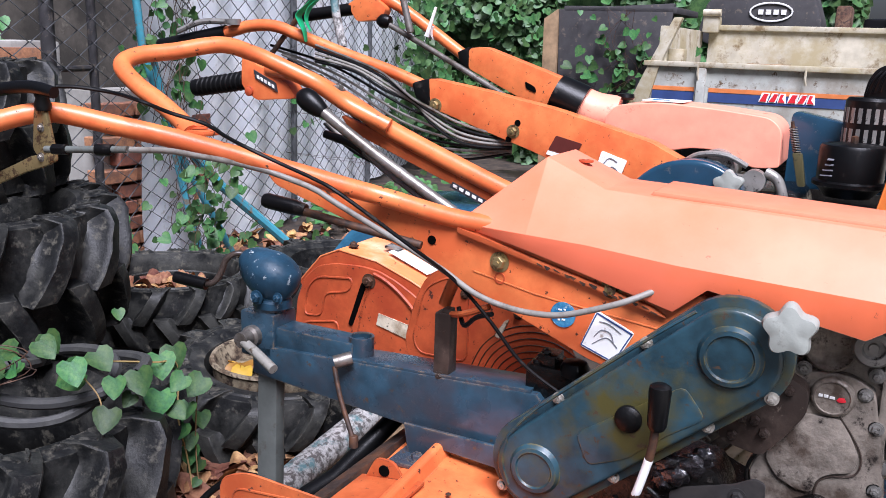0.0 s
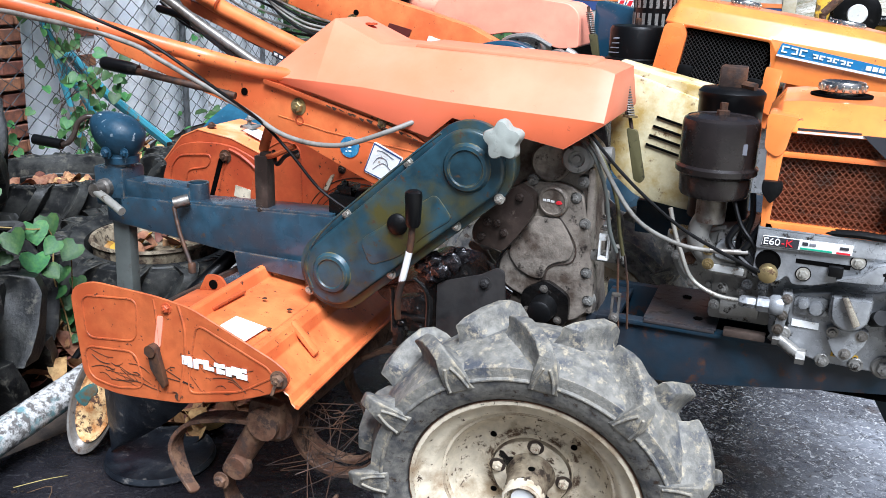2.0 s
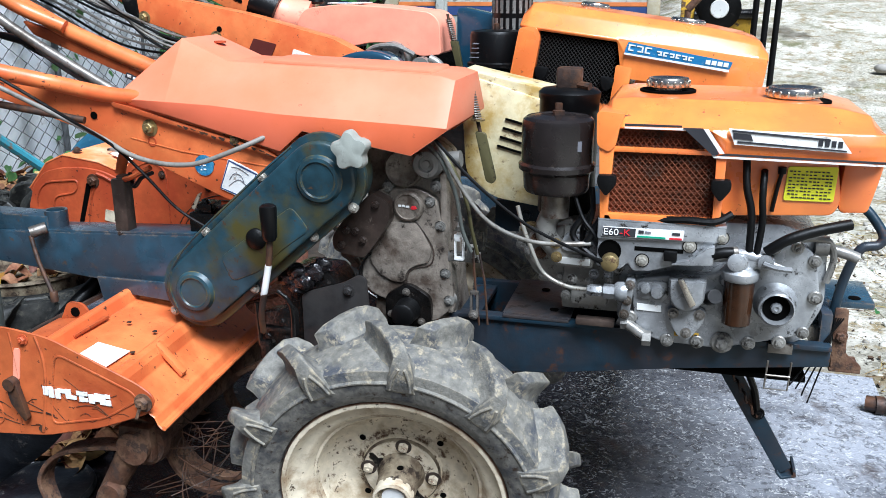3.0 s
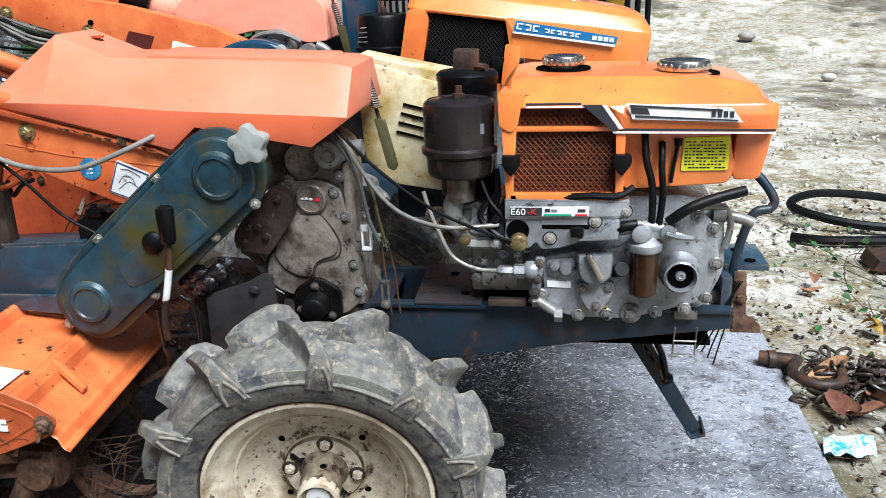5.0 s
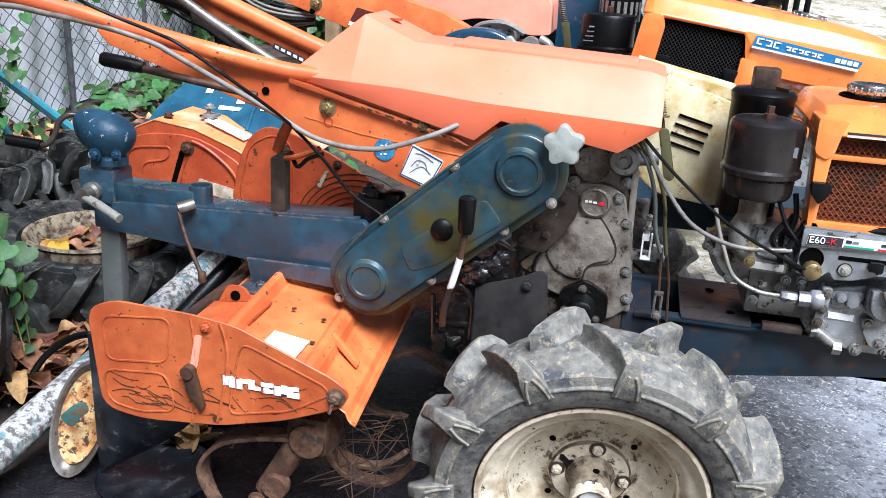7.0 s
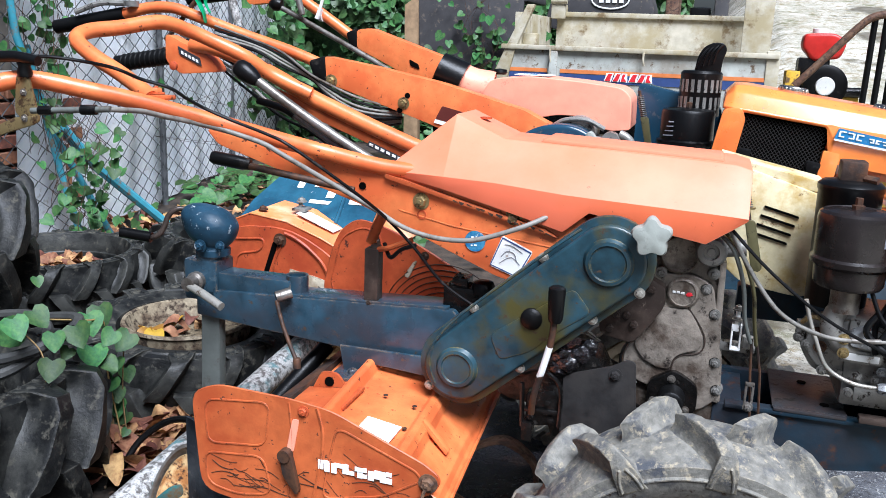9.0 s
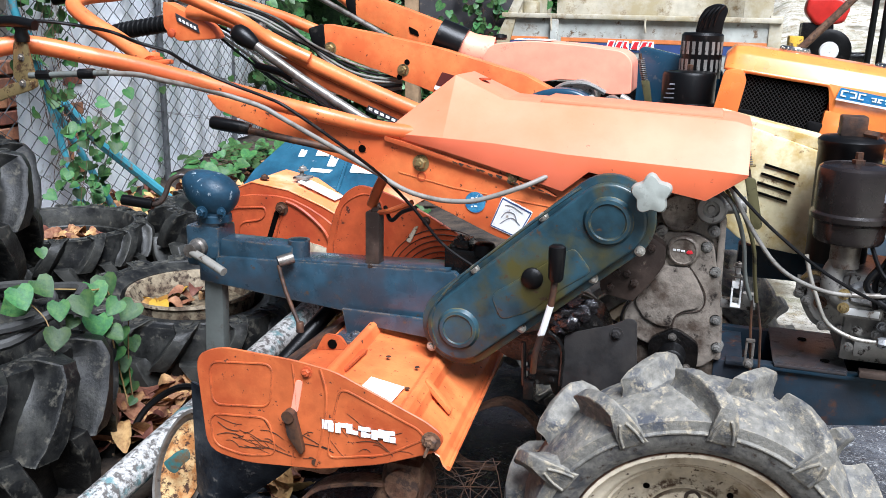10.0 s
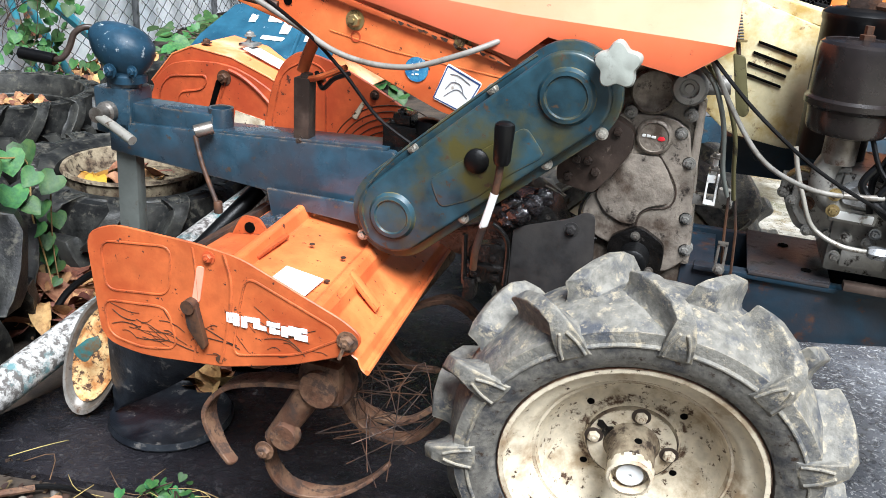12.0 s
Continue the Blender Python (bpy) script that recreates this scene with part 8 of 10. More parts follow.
part("snorkel", prism(rounded([(-0.066, 1.025), (-0.060, 1.070), (-0.045, 1.098), (-0.018, 1.110), (0.006, 1.108), (0.016, 1.092), (0.006, 1.060), (0.004, 1.022)], 0.012, 3), 1.336, 1.384, 0.012, 3), BLACK_PLASTIC, pre, "hooded black exhaust outlet")
for i in range(4):
    part("louvre", tube([(-0.058 + 0.013 * i, 1.335, 1.040 + 0.004 * i), (-0.050 + 0.013 * i, 1.332, 1.070 + 0.005 * i), (-0.034 + 0.013 * i, 1.337, 1.092 + 0.004 * i)], 0.0032, 6, 3), BLACK_PLASTIC, pre)
part("belt_cover", prism(rounded([(-0.22, 0.99), (-0.10, 0.965), (0.02, 0.93), (0.02, 0.80), (-0.22, 0.80)], 0.02, 3), 1.42, 1.50, 0.006), NAVY_GLOSS, second)
part("tension_rod", tube([(-0.20, 1.24, 0.975), (-0.178, 1.24, 0.87)], 0.004, 8, 1), RUST_DARK, second)
part("tension_spring", tube([(-0.197 + 0.014 * i / 40 + 0.008 * math.cos(i * 1.57), 1.24 + 0.008 * math.sin(i * 1.57), 0.962 - 0.055 * i / 40) for i in range(41)], 0.0018, 5, 2), STEEL, second)
part("tension_link", prism(rounded([(-0.192, 0.905), (-0.170, 0.905), (-0.155, 0.83), (-0.172, 0.828)], 0.004, 2), 1.232, 1.246, 0.002), OLIVE, second)
part("side_pipe", tube([(-0.24, 1.20, 0.86), (-0.21, 1.20, 0.84), (-0.19, 1.20, 0.78)], 0.012, 10), SILVER_DARK, second)
part("pipe_boss", lathe([(0.026, -0.02), (0.026, 0.012), (0.014, 0.014), (0.012, 0.004), (0, 0.004)], (-0.262, 1.20, 0.838), "y", 20), SILVER_DARK, second)
for i, paint in enumerate((BLACK_RUBBER, CABLE_GREY, CABLE_GREY, BLACK_RUBBER, STEEL)):
    k = (i - 2) * 0.011
    part("control_cable", tube([(-1.416, 1.10, 1.083 + k), (-1.287, 1.10 + 0.3 * k, 1.054 + 0.6 * k), (-1.197, 1.10, 1.017 + 0.9 * k), (-1.108, 1.10 - 0.4 * k, 0.973 + 0.4 * k), (-1.056, 1.10, 0.939 + 0.8 * k), (-0.986, 1.11, 0.903 + 1.1 * k), (-0.917, 1.13, 0.887 + 0.9 * k), (-0.850, 1.16, 0.882 + 0.6 * k)], 0.0038, 8, 4), paint, second)
# its rotary at the rear
g2 = part("side_guard", prism(rounded([(-1.300, 0.36), (-1.292, 0.470), (-1.268, 0.532), (-1.226, 0.570), (-1.175, 0.583), (-1.097, 0.587), (-1.047, 0.581), (-0.999, 0.563), (-0.950, 0.537), (-0.897, 0.498), (-0.866, 0.455), (-0.860, 0.34), (-1.20, 0.31)], 0.014, 3), 0.845, 0.851, 0.002, 1), ORANGE_RED, second, "orange rotary side guard with slot")
part("pressed_bead", raised([(-1.270, 0.435), (-1.256, 0.512), (-1.227, 0.541), (-1.122, 0.552), (-1.133, 0.517), (-1.205, 0.502), (-1.215, 0.440)], 0.02, 0.845, 0.003), ORANGE_RED, g2)
part("pressed_bead", raised([(-1.275, 0.36), (-1.27, 0.415), (-1.165, 0.435), (-1.165, 0.36)], 0.02, 0.845, 0.003), ORANGE_RED, g2)
part("pressed_bead", tube([(-1.063, 0.845, 0.572), (-1.031, 0.845, 0.561), (-0.987, 0.845, 0.533), (-0.945, 0.845, 0.490), (-0.925, 0.845, 0.42)], 0.005, 6), ORANGE_RED, g2)
part("pressed_bead", tube([(-1.072, 0.845, 0.540), (-1.090, 0.845, 0.494), (-1.105, 0.845, 0.422)], 0.003, 6), ORANGE_RED, g2)
part("guard_strip", prism([(-1.046, 0.476), (-0.964, 0.461), (-0.895, 0.440), (-0.894, 0.408), (-1.052, 0.446)], 0.8425, 0.8452, 0), CREAM, g2, "pale worn strip")
part("adjuster_slot", prism(rounded([(-1.096, 0.547), (-1.082, 0.543), (-1.122, 0.429), (-1.134, 0.432)], 0.005, 2), 0.8425, 0.8452, 0), GAP_SHADE, g2)
part("slot_bolt", bolt((-1.076, 0.845, 0.552), 0.013), RUST_DARK, g2)
part("rotary_cover", bevelled(cover_sheet([(-0.84, 0.50), (-0.90, 0.540), (-0.96, 0.568), (-1.06, 0.604), (-1.17, 0.618), (-1.225, 0.594), (-1.29, 0.52)], 0.852, 1.42, 0.004), 0.001, 1), ORANGE_PALE, second, "pale faded orange rotary cover with cream highlights painted in")
part("cover_skirt", prism([(-0.84, 0.497), (-0.90, 0.537), (-0.96, 0.565), (-1.06, 0.601), (-1.17, 0.615), (-1.225, 0.591), (-1.288, 0.52), (-1.25, 0.45), (-0.90, 0.42)], 0.8535, 0.8575, 0), ORANGE_RED, second, "folded front edge of the rotary cover")
part("cover_sticker", prism([(-1.06, 0.614), (-1.06, 0.616), (-0.95, 0.574), (-0.95, 0.572)], 0.91, 0.965, 0), WHITE_LABEL, second)
part("cover_bolt", join(bolt((-1.15, 0.89, 0.622), 0.009, "z", 1)), RUST_DARK, second)
part("cover_adjuster", join(tube([(-1.07, 0.95, 0.62), (-1.065, 0.955, 0.65)], 0.006, 8, 1), bolt((-1.066, 0.955, 0.640), 0.010, "z", 1), box(-1.085, -1.045, 0.93, 0.975, 0.616, 0.624, 0.002)), SILVER_DARK, second)
tb = part("rear_cover", bevelled(cover_sheet([(-1.285, 0.560), (-1.270, 0.612), (-1.215, 0.685), (-1.10, 0.700), (-0.93, 0.690), (-0.88, 0.655)], 1.168, 1.40, 0.005), 0.002, 1), BLUE_SHEEN, second, "glossy navy rear cover with white marks and painted sky sheen")
end = prism([(-1.285, 0.560), (-1.270, 0.612), (-1.215, 0.685), (-1.10, 0.702), (-0.93, 0.692), (-0.88, 0.657), (-0.88, 0.56)], 1.160, 1.1645, 0)
for v in end.verts:
    v.co.y -= (0.702 - v.co.z) * 1.25
part("cover_end", end, BLUE_SHEEN, tb)
part("cover_rib", tube([(-1.000, 1.150, 0.696), (-0.990, 1.065, 0.628), (-0.985, 1.000, 0.576)], 0.006, 6), BLUE_SHEEN, tb)
# flat white pieces for sticker remains and for sky glints painted on
for cx, cz, wx, wz in ((-1.075, 0.668, 0.030, 0.016), (-1.035, 0.650, 0.018, 0.024), (-0.935, 0.640, 0.050, 0.024), (-1.06, 0.622, 0.045, 0.006), (-1.14, 0.660, 0.014, 0.012), (-0.97, 0.668, 0.012, 0.010)):
    torn = bmesh.new()
    for y_ in (-0.0035, 0.0):
        ring = [torn.verts.new((cx + wx * k_ * math.cos(a), 1.160 - (0.702 - cz - wz * math.sin(a)) * 1.25 + y_, cz + wz * k_ * math.sin(a))) for a, k_ in ((0.7, 1.0), (1.5, 0.7), (2.3, 1.05), (3.3, 0.75), (3.9, 1.0), (5.5, 0.9))]
        torn.faces.new(ring)
    part("cover_mark", torn, WHITE_LABEL, tb)
part("tail_post", box(-1.22, -1.18, 1.22, 1.26, -0.01, 0.60, 0.004), BLUE_BEAM, second)

# ---- tipping carrier behind ----
carrier = thing("tipping_carrier", (-0.45, 3.9, 0.0), "weathered grey tipping carrier bed with orange and navy stripe", "carrier")
side = part("bed_side", box(-1.13, 0.27, 3.60, 3.64, 0.72, 1.06, 0.006), BED_GREY, carrier, "grey ribbed bed side panel")
part("bed_rail", box(-1.16, 0.28, 3.575, 3.65, 1.052, 1.078, 0.006), BED_CREAM, carrier)
part("side_stripe", box(-0.83, 0.255, 3.5955, 3.5995, 0.935, 0.955, 0), ORANGE_STRIPE, side)
part("side_stripe", box(-0.83, 0.255, 3.5955, 3.5995, 0.888, 0.932, 0), BLUE_STRIPE, side)
part("side_stripe", box(-1.11, -0.90, 3.5955, 3.5995, 0.935, 0.955, 0), ORANGE_STRIPE, side)
part("side_stripe", box(-1.11, -0.90, 3.5955, 3.5995, 0.888, 0.932, 0), BLUE_STRIPE, side)
part("side_post", box(-0.89, -0.845, 3.57, 3.60, 0.72, 1.05, 0.01), BED_GREY, side)
for i, (lean_, wide_) in enumerate(((0.010, 0.030), (0.014, 0.026), (-0.006, 0.030), (0.008, 0.034), (0.014, 0.026), (-0.006, 0.030))):
    x_ = -0.585 + 0.043 * i
    part("name_backing", prism([(x_ - 0.004, 0.900), (x_ + wide_ + 0.005, 0.900), (x_ + wide_ + 0.007 + lean_, 0.946), (x_ - 0.002 + max(0.0, lean_), 0.946)], 3.5928, 3.5952, 0), WHITE_LABEL, side)
    part("name_mark", prism([(x_, 0.904), (x_ + wide_, 0.904), (x_ + wide_ * 0.75 + lean_, 0.922), (x_ + wide_ + lean_, 0.942), (x_ + wide_ * 0.3 + max(0.0, lean_), 0.942)], 3.5895, 3.5928, 0), RED_INK, side, "red maker mark drawn as plain shapes")
part("rail_hook", tube([(-0.885, 3.572, 1.06), (-0.885, 3.568, 1.02), (-0.88, 3.575, 0.99)], 0.006, 6), BED_CREAM, carrier)
part("rail_hook", tube([(-0.39, 3.572, 1.06), (-0.39, 3.568, 1.02), (-0.385, 3.575, 0.99)], 0.006, 6), BED_CREAM, carrier)
part("bed_end", prism([(-1.25, 0.80), (-1.13, 1.08), (-1.03, 1.29), (-0.985, 1.29), (-1.08, 1.06), (-1.14, 0.80)], 3.585, 3.63, 0.008), BED_CREAM, carrier, "stained cream end board")
part("bed_end", box(-1.10, -1.06, 3.62, 4.5, 0.78, 1.25, 0.006), BED_CREAM, carrier)
part("bed_back", box(-1.02, 0.12, 4.46, 4.50, 0.78, 1.265, 0.006), BED_CREAM, carrier, "stained cream far board")
part("bed_back_rail", box(-1.04, 0.13, 4.44, 4.51, 1.255, 1.285, 0.006), BED_CREAM, carrier)
part("bed_floor", box(-1.08, 0.25, 3.64, 4.46, 0.76, 0.79, 0.003), BED_CREAM, carrier)
part("bed_end", box(0.22, 0.285, 3.59, 3.66, 0.78, 1.09, 0.008), BED_CREAM, carrier)
part("hinge_block", join(box(-1.05, -0.96, 4.40, 4.5, 1.24, 1.33, 0.01), lathe([(0.02, -0.05), (0.02, 0.05)], (-1.0, 4.4, 1.35), "x", 12)), BED_CREAM, carrier)
part("hinge_block", box(-1.06, -0.98, 3.66, 3.74, 1.05, 1.14, 0.01), BED_CREAM, carrier)
part("bed_plank", box(-0.78, -0.55, 4.40, 4.455, 1.06, 1.075, 0.004), WOOD_OLD, carrier)
part("upright_board", box(0.10, 0.26, 4.20, 4.24, 0.80, 1.62, 0.006), BED_CREAM, carrier, "upright cream board")
part("crawler_track", prism(rounded([(-1.1, 0.0), (-1.15, 0.2), (-0.95, 0.42), (0.1, 0.42), (0.3, 0.2), (0.2, 0.0)], 0.1, 5), 3.70, 3.95, 0.02), BLACK_RUBBER, carrier, "black rubber crawler track")
part("crawler_track", prism(rounded([(-1.1, 0.0), (-1.15, 0.2), (-0.95, 0.42), (0.1, 0.42), (0.3, 0.2), (0.2, 0.0)], 0.1, 5), 4.25, 4.5, 0.02), BLACK_RUBBER, carrier)
part("chassis", box(-1.0, 0.15, 3.75, 4.4, 0.36, 0.77, 0.02), CAST_DARK, carrier)

cowl = thing("machine_cowl", (-0.75, 5.0, 0.0), "dark plastic machine cowl with pale oval badge", "machine cowl")
part("cowl_body", prism(rounded([(-1.20, 1.25), (-1.15, 1.46), (-0.98, 1.50), (-0.55, 1.58), (-0.45, 1.30), (-0.50, 1.20), (-1.15, 1.18)], 0.05, 4), 5.0, 5.4, 0.02), DARK_PANEL, cowl)
part("cowl_leg", box(-1.1, -0.5, 5.05, 5.35, -0.02, 1.2, 0.02), CAST_DARK, cowl)
part("badge_ring", tube([(-0.76 + 0.125 * math.cos(a), 4.995, 1.385 + 0.055 * math.sin(a)) for a in [2 * math.pi * i / 20 for i in range(21)]], 0.006, 6, 1), WHITE_LABEL, cowl)
part("badge_mark", join(*[box(-0.835 + 0.045 * i, -0.805 + 0.045 * i, 4.992, 4.998, 1.37, 1.40, 0.0) for i in range(4)]), WHITE_LABEL, cowl)
crates = thing("parts_stack", (0.0, 5.2, 0.0), "stack of dark machine parts behind the carrier", "machine parts")
random.seed(21)
for i in range(4):
    x = -0.40 + 0.16 * i
    part("machine_part", box(x, x + random.uniform(0.08, 0.15), 5.0 + random.uniform(0, 0.2), 5.4, -0.02, 1.15 + random.uniform(0, 0.45), 0.02), random.choice((DARK_PANEL, BED_CREAM, CAST_DARK, RUST, BLACK_PLASTIC)), crates)

shed = thing("leaning_sheet", (-1.55, 4.4, 0.0), "dark panel leaning beside the fence with a rusty edge", "sheet")
part("panel_sheet", prism([(-1.90, 0.62), (-1.93, 1.36), (-1.22, 1.40), (-1.28, 0.70)], 4.40, 4.44, 0.004), DARK_PANEL, shed)
part("panel_top", box(-1.9, -1.2, 4.40, 5.0, 1.34, 1.38, 0.01), DARK_PANEL, shed)
part("panel_edge", prism([(-2.0, -0.02), (-2.02, 1.30), (-1.93, 1.36), (-1.90, -0.02)], 4.38, 4.45, 0.006), WOOD_OLD, shed, "brown weathered edge post")
# near-black sheet set behind the leaning panel
part("panel_back", box(-1.9, -1.25, 4.7, 4.74, -0.02, 1.30, 0.0), GAP_SHADE, shed)

# small red and yellow machine and bent bars past the carrier
pumpset = thing("pump_set", (0.62, 4.6, 0.0), "small engine pump with red tank on a yellow frame", "pump")
part("red_tank", prism(rounded([(0.45, 1.12), (0.46, 1.20), (0.63, 1.205), (0.70, 1.16), (0.67, 1.06), (0.52, 1.04)], 0.03, 4), 4.5, 4.68, 0.02, 3), RED_TANK, pumpset, "red plastic fuel tank")
part("tank_cap", lathe([(0.045, 0), (0.045, 0.025), (0, 0.03)], (0.55, 4.58, 1.205), "z", 20), WHITE_LABEL, pumpset)
part("pump_frame", join(box(0.38, 0.46, 4.5, 4.7, 0.75, 0.98, 0.01), box(0.42, 0.80, 4.5, 4.7, 0.72, 0.84, 0.01), box(0.42, 0.46, 4.52, 4.56, -0.02, 0.8, 0.004), box(0.74, 0.78, 4.52, 4.56, -0.02, 0.8, 0.004), box(0.42, 0.46, 4.66, 4.70, -0.02, 0.8, 0.004), box(0.74, 0.78, 4.66, 4.70, -0.02, 0.8, 0.004)), YELLOW_STEEL, pumpset)
part("pump_engine", join(box(0.44, 0.62, 4.52, 4.68, 0.86, 1.06, 0.02), tube([(0.46, 4.5, 0.86), (0.80, 4.5, 0.87)], 0.03, 12, 1)), CAST_DARK, pumpset)
part("pump_wheel", lathe([(0.05, -0.03), (0.10, -0.035), (0.125, -0.02), (0.125, 0.02), (0.10, 0.035), (0.05, 0.03)], (0.60, 4.48, 0.90), "y", 28), BLACK_RUBBER, pumpset)
part("wheel_disc", lathe([(0.055, 0), (0.05, -0.012), (0, -0.012)], (0.60, 4.45, 0.90), "y", 24), WHITE_LABEL, pumpset)
bars = thing("bent_frame", (0.95, 4.3, 0.0), "bent rusty steel frame standing on the gravel", "steel frame")
part("bent_bar", tube([(0.42, 4.3, 0.90), (0.58, 4.3, 1.08), (0.72, 4.3, 1.24), (0.80, 4.3, 1.30), (0.95, 4.3, 1.32), (1.2, 4.3, 1.33)], 0.022, 12), RUST, bars, "bent rusty tube")
for x in (0.80, 0.86, 0.92):
    part("upright", tube([(x, 4.32, 1.31), (x - 0.01, 4.32, 0.6), (x - 0.015, 4.32, -0.02)], 0.018, 10, 1), BLACK_PLASTIC, bars)
part("orange_plate", box(0.93, 1.10, 4.28, 4.30, 1.20, 1.36, 0.006), ORANGE_DULL, bars)
part("brace", tube([(0.42, 4.3, 0.90), (0.44, 4.31, 0.4), (0.45, 4.31, -0.02)], 0.018, 10, 1), RUST, bars)

# ---- fence along the yard's edge ----
FENCE_A, FENCE_B = Vector((-2.12, -1.1, 0)), Vector((-5.2, 10.8, 0))
FENCE_DIR = (FENCE_B - FENCE_A).normalized()
FENCE_OUT = Vector((-FENCE_DIR.y, FENCE_DIR.x, 0))


def on_fence(y, z=0.0, out=0.0):
    """The place on the fence line at that y."""
    s = (y - FENCE_A.y) / FENCE_DIR.y
    return FENCE_A + FENCE_DIR * s + FENCE_OUT * out + Vector((0, 0, z))


def chain_link(y0, y1, z0, z1, cell, r):
    s0, s1 = ((y - FENCE_A.y) / FENCE_DIR.y for y in (y0, y1))
    verts, faces = [], []
    rows = int((z1 - z0) / (cell * 0.5))
    for i in range(int((s1 - s0) / cell)):
        ring = None
        for j in range(rows + 1):
            s = s0 + i * cell + (cell * 0.49 if (j + i) % 2 else -cell * 0.49)
            z = z0 + j * cell * 0.5
            wob = 0.012 * noise.noise(Vector((s * 1.3, z * 1.3, 4)))
            p = FENCE_A + FENCE_DIR * s + FENCE_OUT * (wob + (0.002 if (i + j) % 2 else -0.002)) + Vector((0, 0, z))
            k = len(verts)
            for a in (0.5, 2.6, 4.7):
                verts.append(p + FENCE_DIR * r * math.cos(a) + FENCE_OUT * r * math.sin(a))
            if ring is not None:
                for q in range(3):
                    faces.append((ring + q, ring + (q + 1) % 3, k + (q + 1) % 3, k + q))
            ring = k
    me = bpy.data.meshes.new("links")
    me.from_pydata([tuple(v - BASE[0]) for v in verts], [], faces)
    me.materials.append(WIRE)
    me.shade_smooth()
    return me


fence = thing("fence", tuple(on_fence(3.0)), "chain-link fence over a white sheet, overgrown with vines", "fence")
links = tagged(new("wire_mesh", chain_link(-0.6, 10.6, 0.02, 2.1, 0.092, 0.0033)), kind="stuff")
links.parent = fence


def white_sheet():
    """Creased sheet hung behind the wire."""
    bm = bmesh.new()
    rows = []
    for i in range(150):
        y = 1.95 + i * 0.058
        crease = 0.018 * math.sin(i * 0.9) + 0.03 * noise.noise(Vector((y * 1.4, 0, 0)))
        cols = []
        for j in range(16):
            z = 0.0 + j * 0.135
            p = on_fence(y, z, 0.05 + crease + 0.03 * noise.noise(Vector((y * 1.1, z * 1.7, 2))))
            cols.append(bm.verts.new(p))
        rows.append(cols)
    for a, b in zip(rows, rows[1:]):
        for j in range(15):
            bm.faces.new((a[j], a[j + 1], b[j + 1], b[j]))
    return bm


part("backing_sheet", white_sheet(), TARP, fence, "creased pale grey backing sheet")
for y in (3.6, 5.1, 6.6, 8.1):
    part("fence_post", tube([on_fence(y, -0.05, 0.02), on_fence(y, 2.15, 0.02)], 0.02, 10, 1), WIRE, fence)
part("steel_post", join(tube([on_fence(1.36, -0.05, 0.03), on_fence(1.36, 2.2, 0.03)], 0.026, 10, 1), tube([on_fence(1.62, -0.05, 0.03), on_fence(1.62, 2.2, 0.03)], 0.018, 10, 1), tube([on_fence(1.36, 0.98, 0.03), on_fence(1.62, 0.98, 0.03)], 0.012, 8, 1)), DARK_PANEL, fence, "dark steel gate posts")
part("blue_pole", tube([(-2.86, 1.78, 1.9), (-2.88, 1.90, 1.05), (-2.87, 2.05, 0.65), (-2.84, 2.46, -0.03)], 0.017, 10, 1), BLUE_POLE, fence, "leaning light-blue pole")
part("blue_pole", tube([(-2.86, 2.12, 0.63), (-2.84, 2.31, 0.43), (-2.70, 2.69, 0.07), (-2.66, 2.78, -0.02)], 0.024, 8, 1), BLUE_POLE, fence, "light-blue brace")
part("blue_pole", tube([(-2.92, 2.0, 1.0), (-2.86, 2.1, 0.4), (-2.80, 2.18, -0.03)], 0.016, 8, 1), BLUE_POLE, fence)

# the neighbour's yard behind the wire
pier = thing("brick_pier", (-3.3, 2.15, 0.0), "low red brick pier behind the wire fence", "brick pier")
brick_mesh = None
random.seed(9)
part("mortar", box(-3.42, -3.19, 1.93, 2.42, -0.03, 0.86, 0.0), CONCRETE, pier)
for row in range(11):
    for col in range(3):
        if brick_mesh is None:
            b_ = box(-0.055, 0.055, -0.098, 0.098, -0.030, 0.030, 0.004, 1)
            brick_mesh = bpy.data.meshes.new("brick")
            b_.to_mesh(brick_mesh)
            b_.free()
            brick_mesh.materials.append(BRICK)
        ob = new("brick", brick_mesh)
        ob.parent = pier
        ob.location = Vector((-3.18 + random.uniform(-0.006, 0.006), 1.97 + 0.205 * col + (0.1 if row % 2 else 0), 0.02 + row * 0.076)) - Vector((-3.3, 2.15, 0))
        ob.rotation_euler = (0, 0, random.uniform(-0.05, 0.05))
solo("yard_slab", box(-9.5, -3.0, -3, 2.6, -0.05, 0.0, 0.0), WALL_DIM, (-5.5, 0.5, 0), "dark concrete yard beyond the fence", "yard slab", kind="structure")
wall_far = thing("wall_west", (-7.5, 3.0, 0.0), "dark brown wall beyond the fence", "wall", kind="structure")
part("wall_face", box(-7.7, -7.5, -3, 8.0, -0.05, 2.6, 0.0), WALL_DIM, wall_far)
part("wall_base", box(-7.5, -7.3, -3, 8.0, -0.05, 0.5, 0.0), WALL_DIM, wall_far)
pot = thing("planter_trough", (-4.6, 2.1, 0.0), "concrete planter trough on two legs", "planter")
part("trough", box(-5.0, -4.6, 1.2, 2.9, 0.86, 1.06, 0.02), CONCRETE, pot)
part("leg", box(-4.95, -4.65, 1.4, 1.6, -0.02, 0.86, 0.01), CONCRETE, pot)
part("leg", box(-4.95, -4.65, 2.5, 2.7, -0.02, 0.86, 0.01), CONCRETE, pot)
part("brick_course", box(-4.605, -4.57, 1.3, 2.8, 0.88, 1.02, 0.004), BRICK, pot)


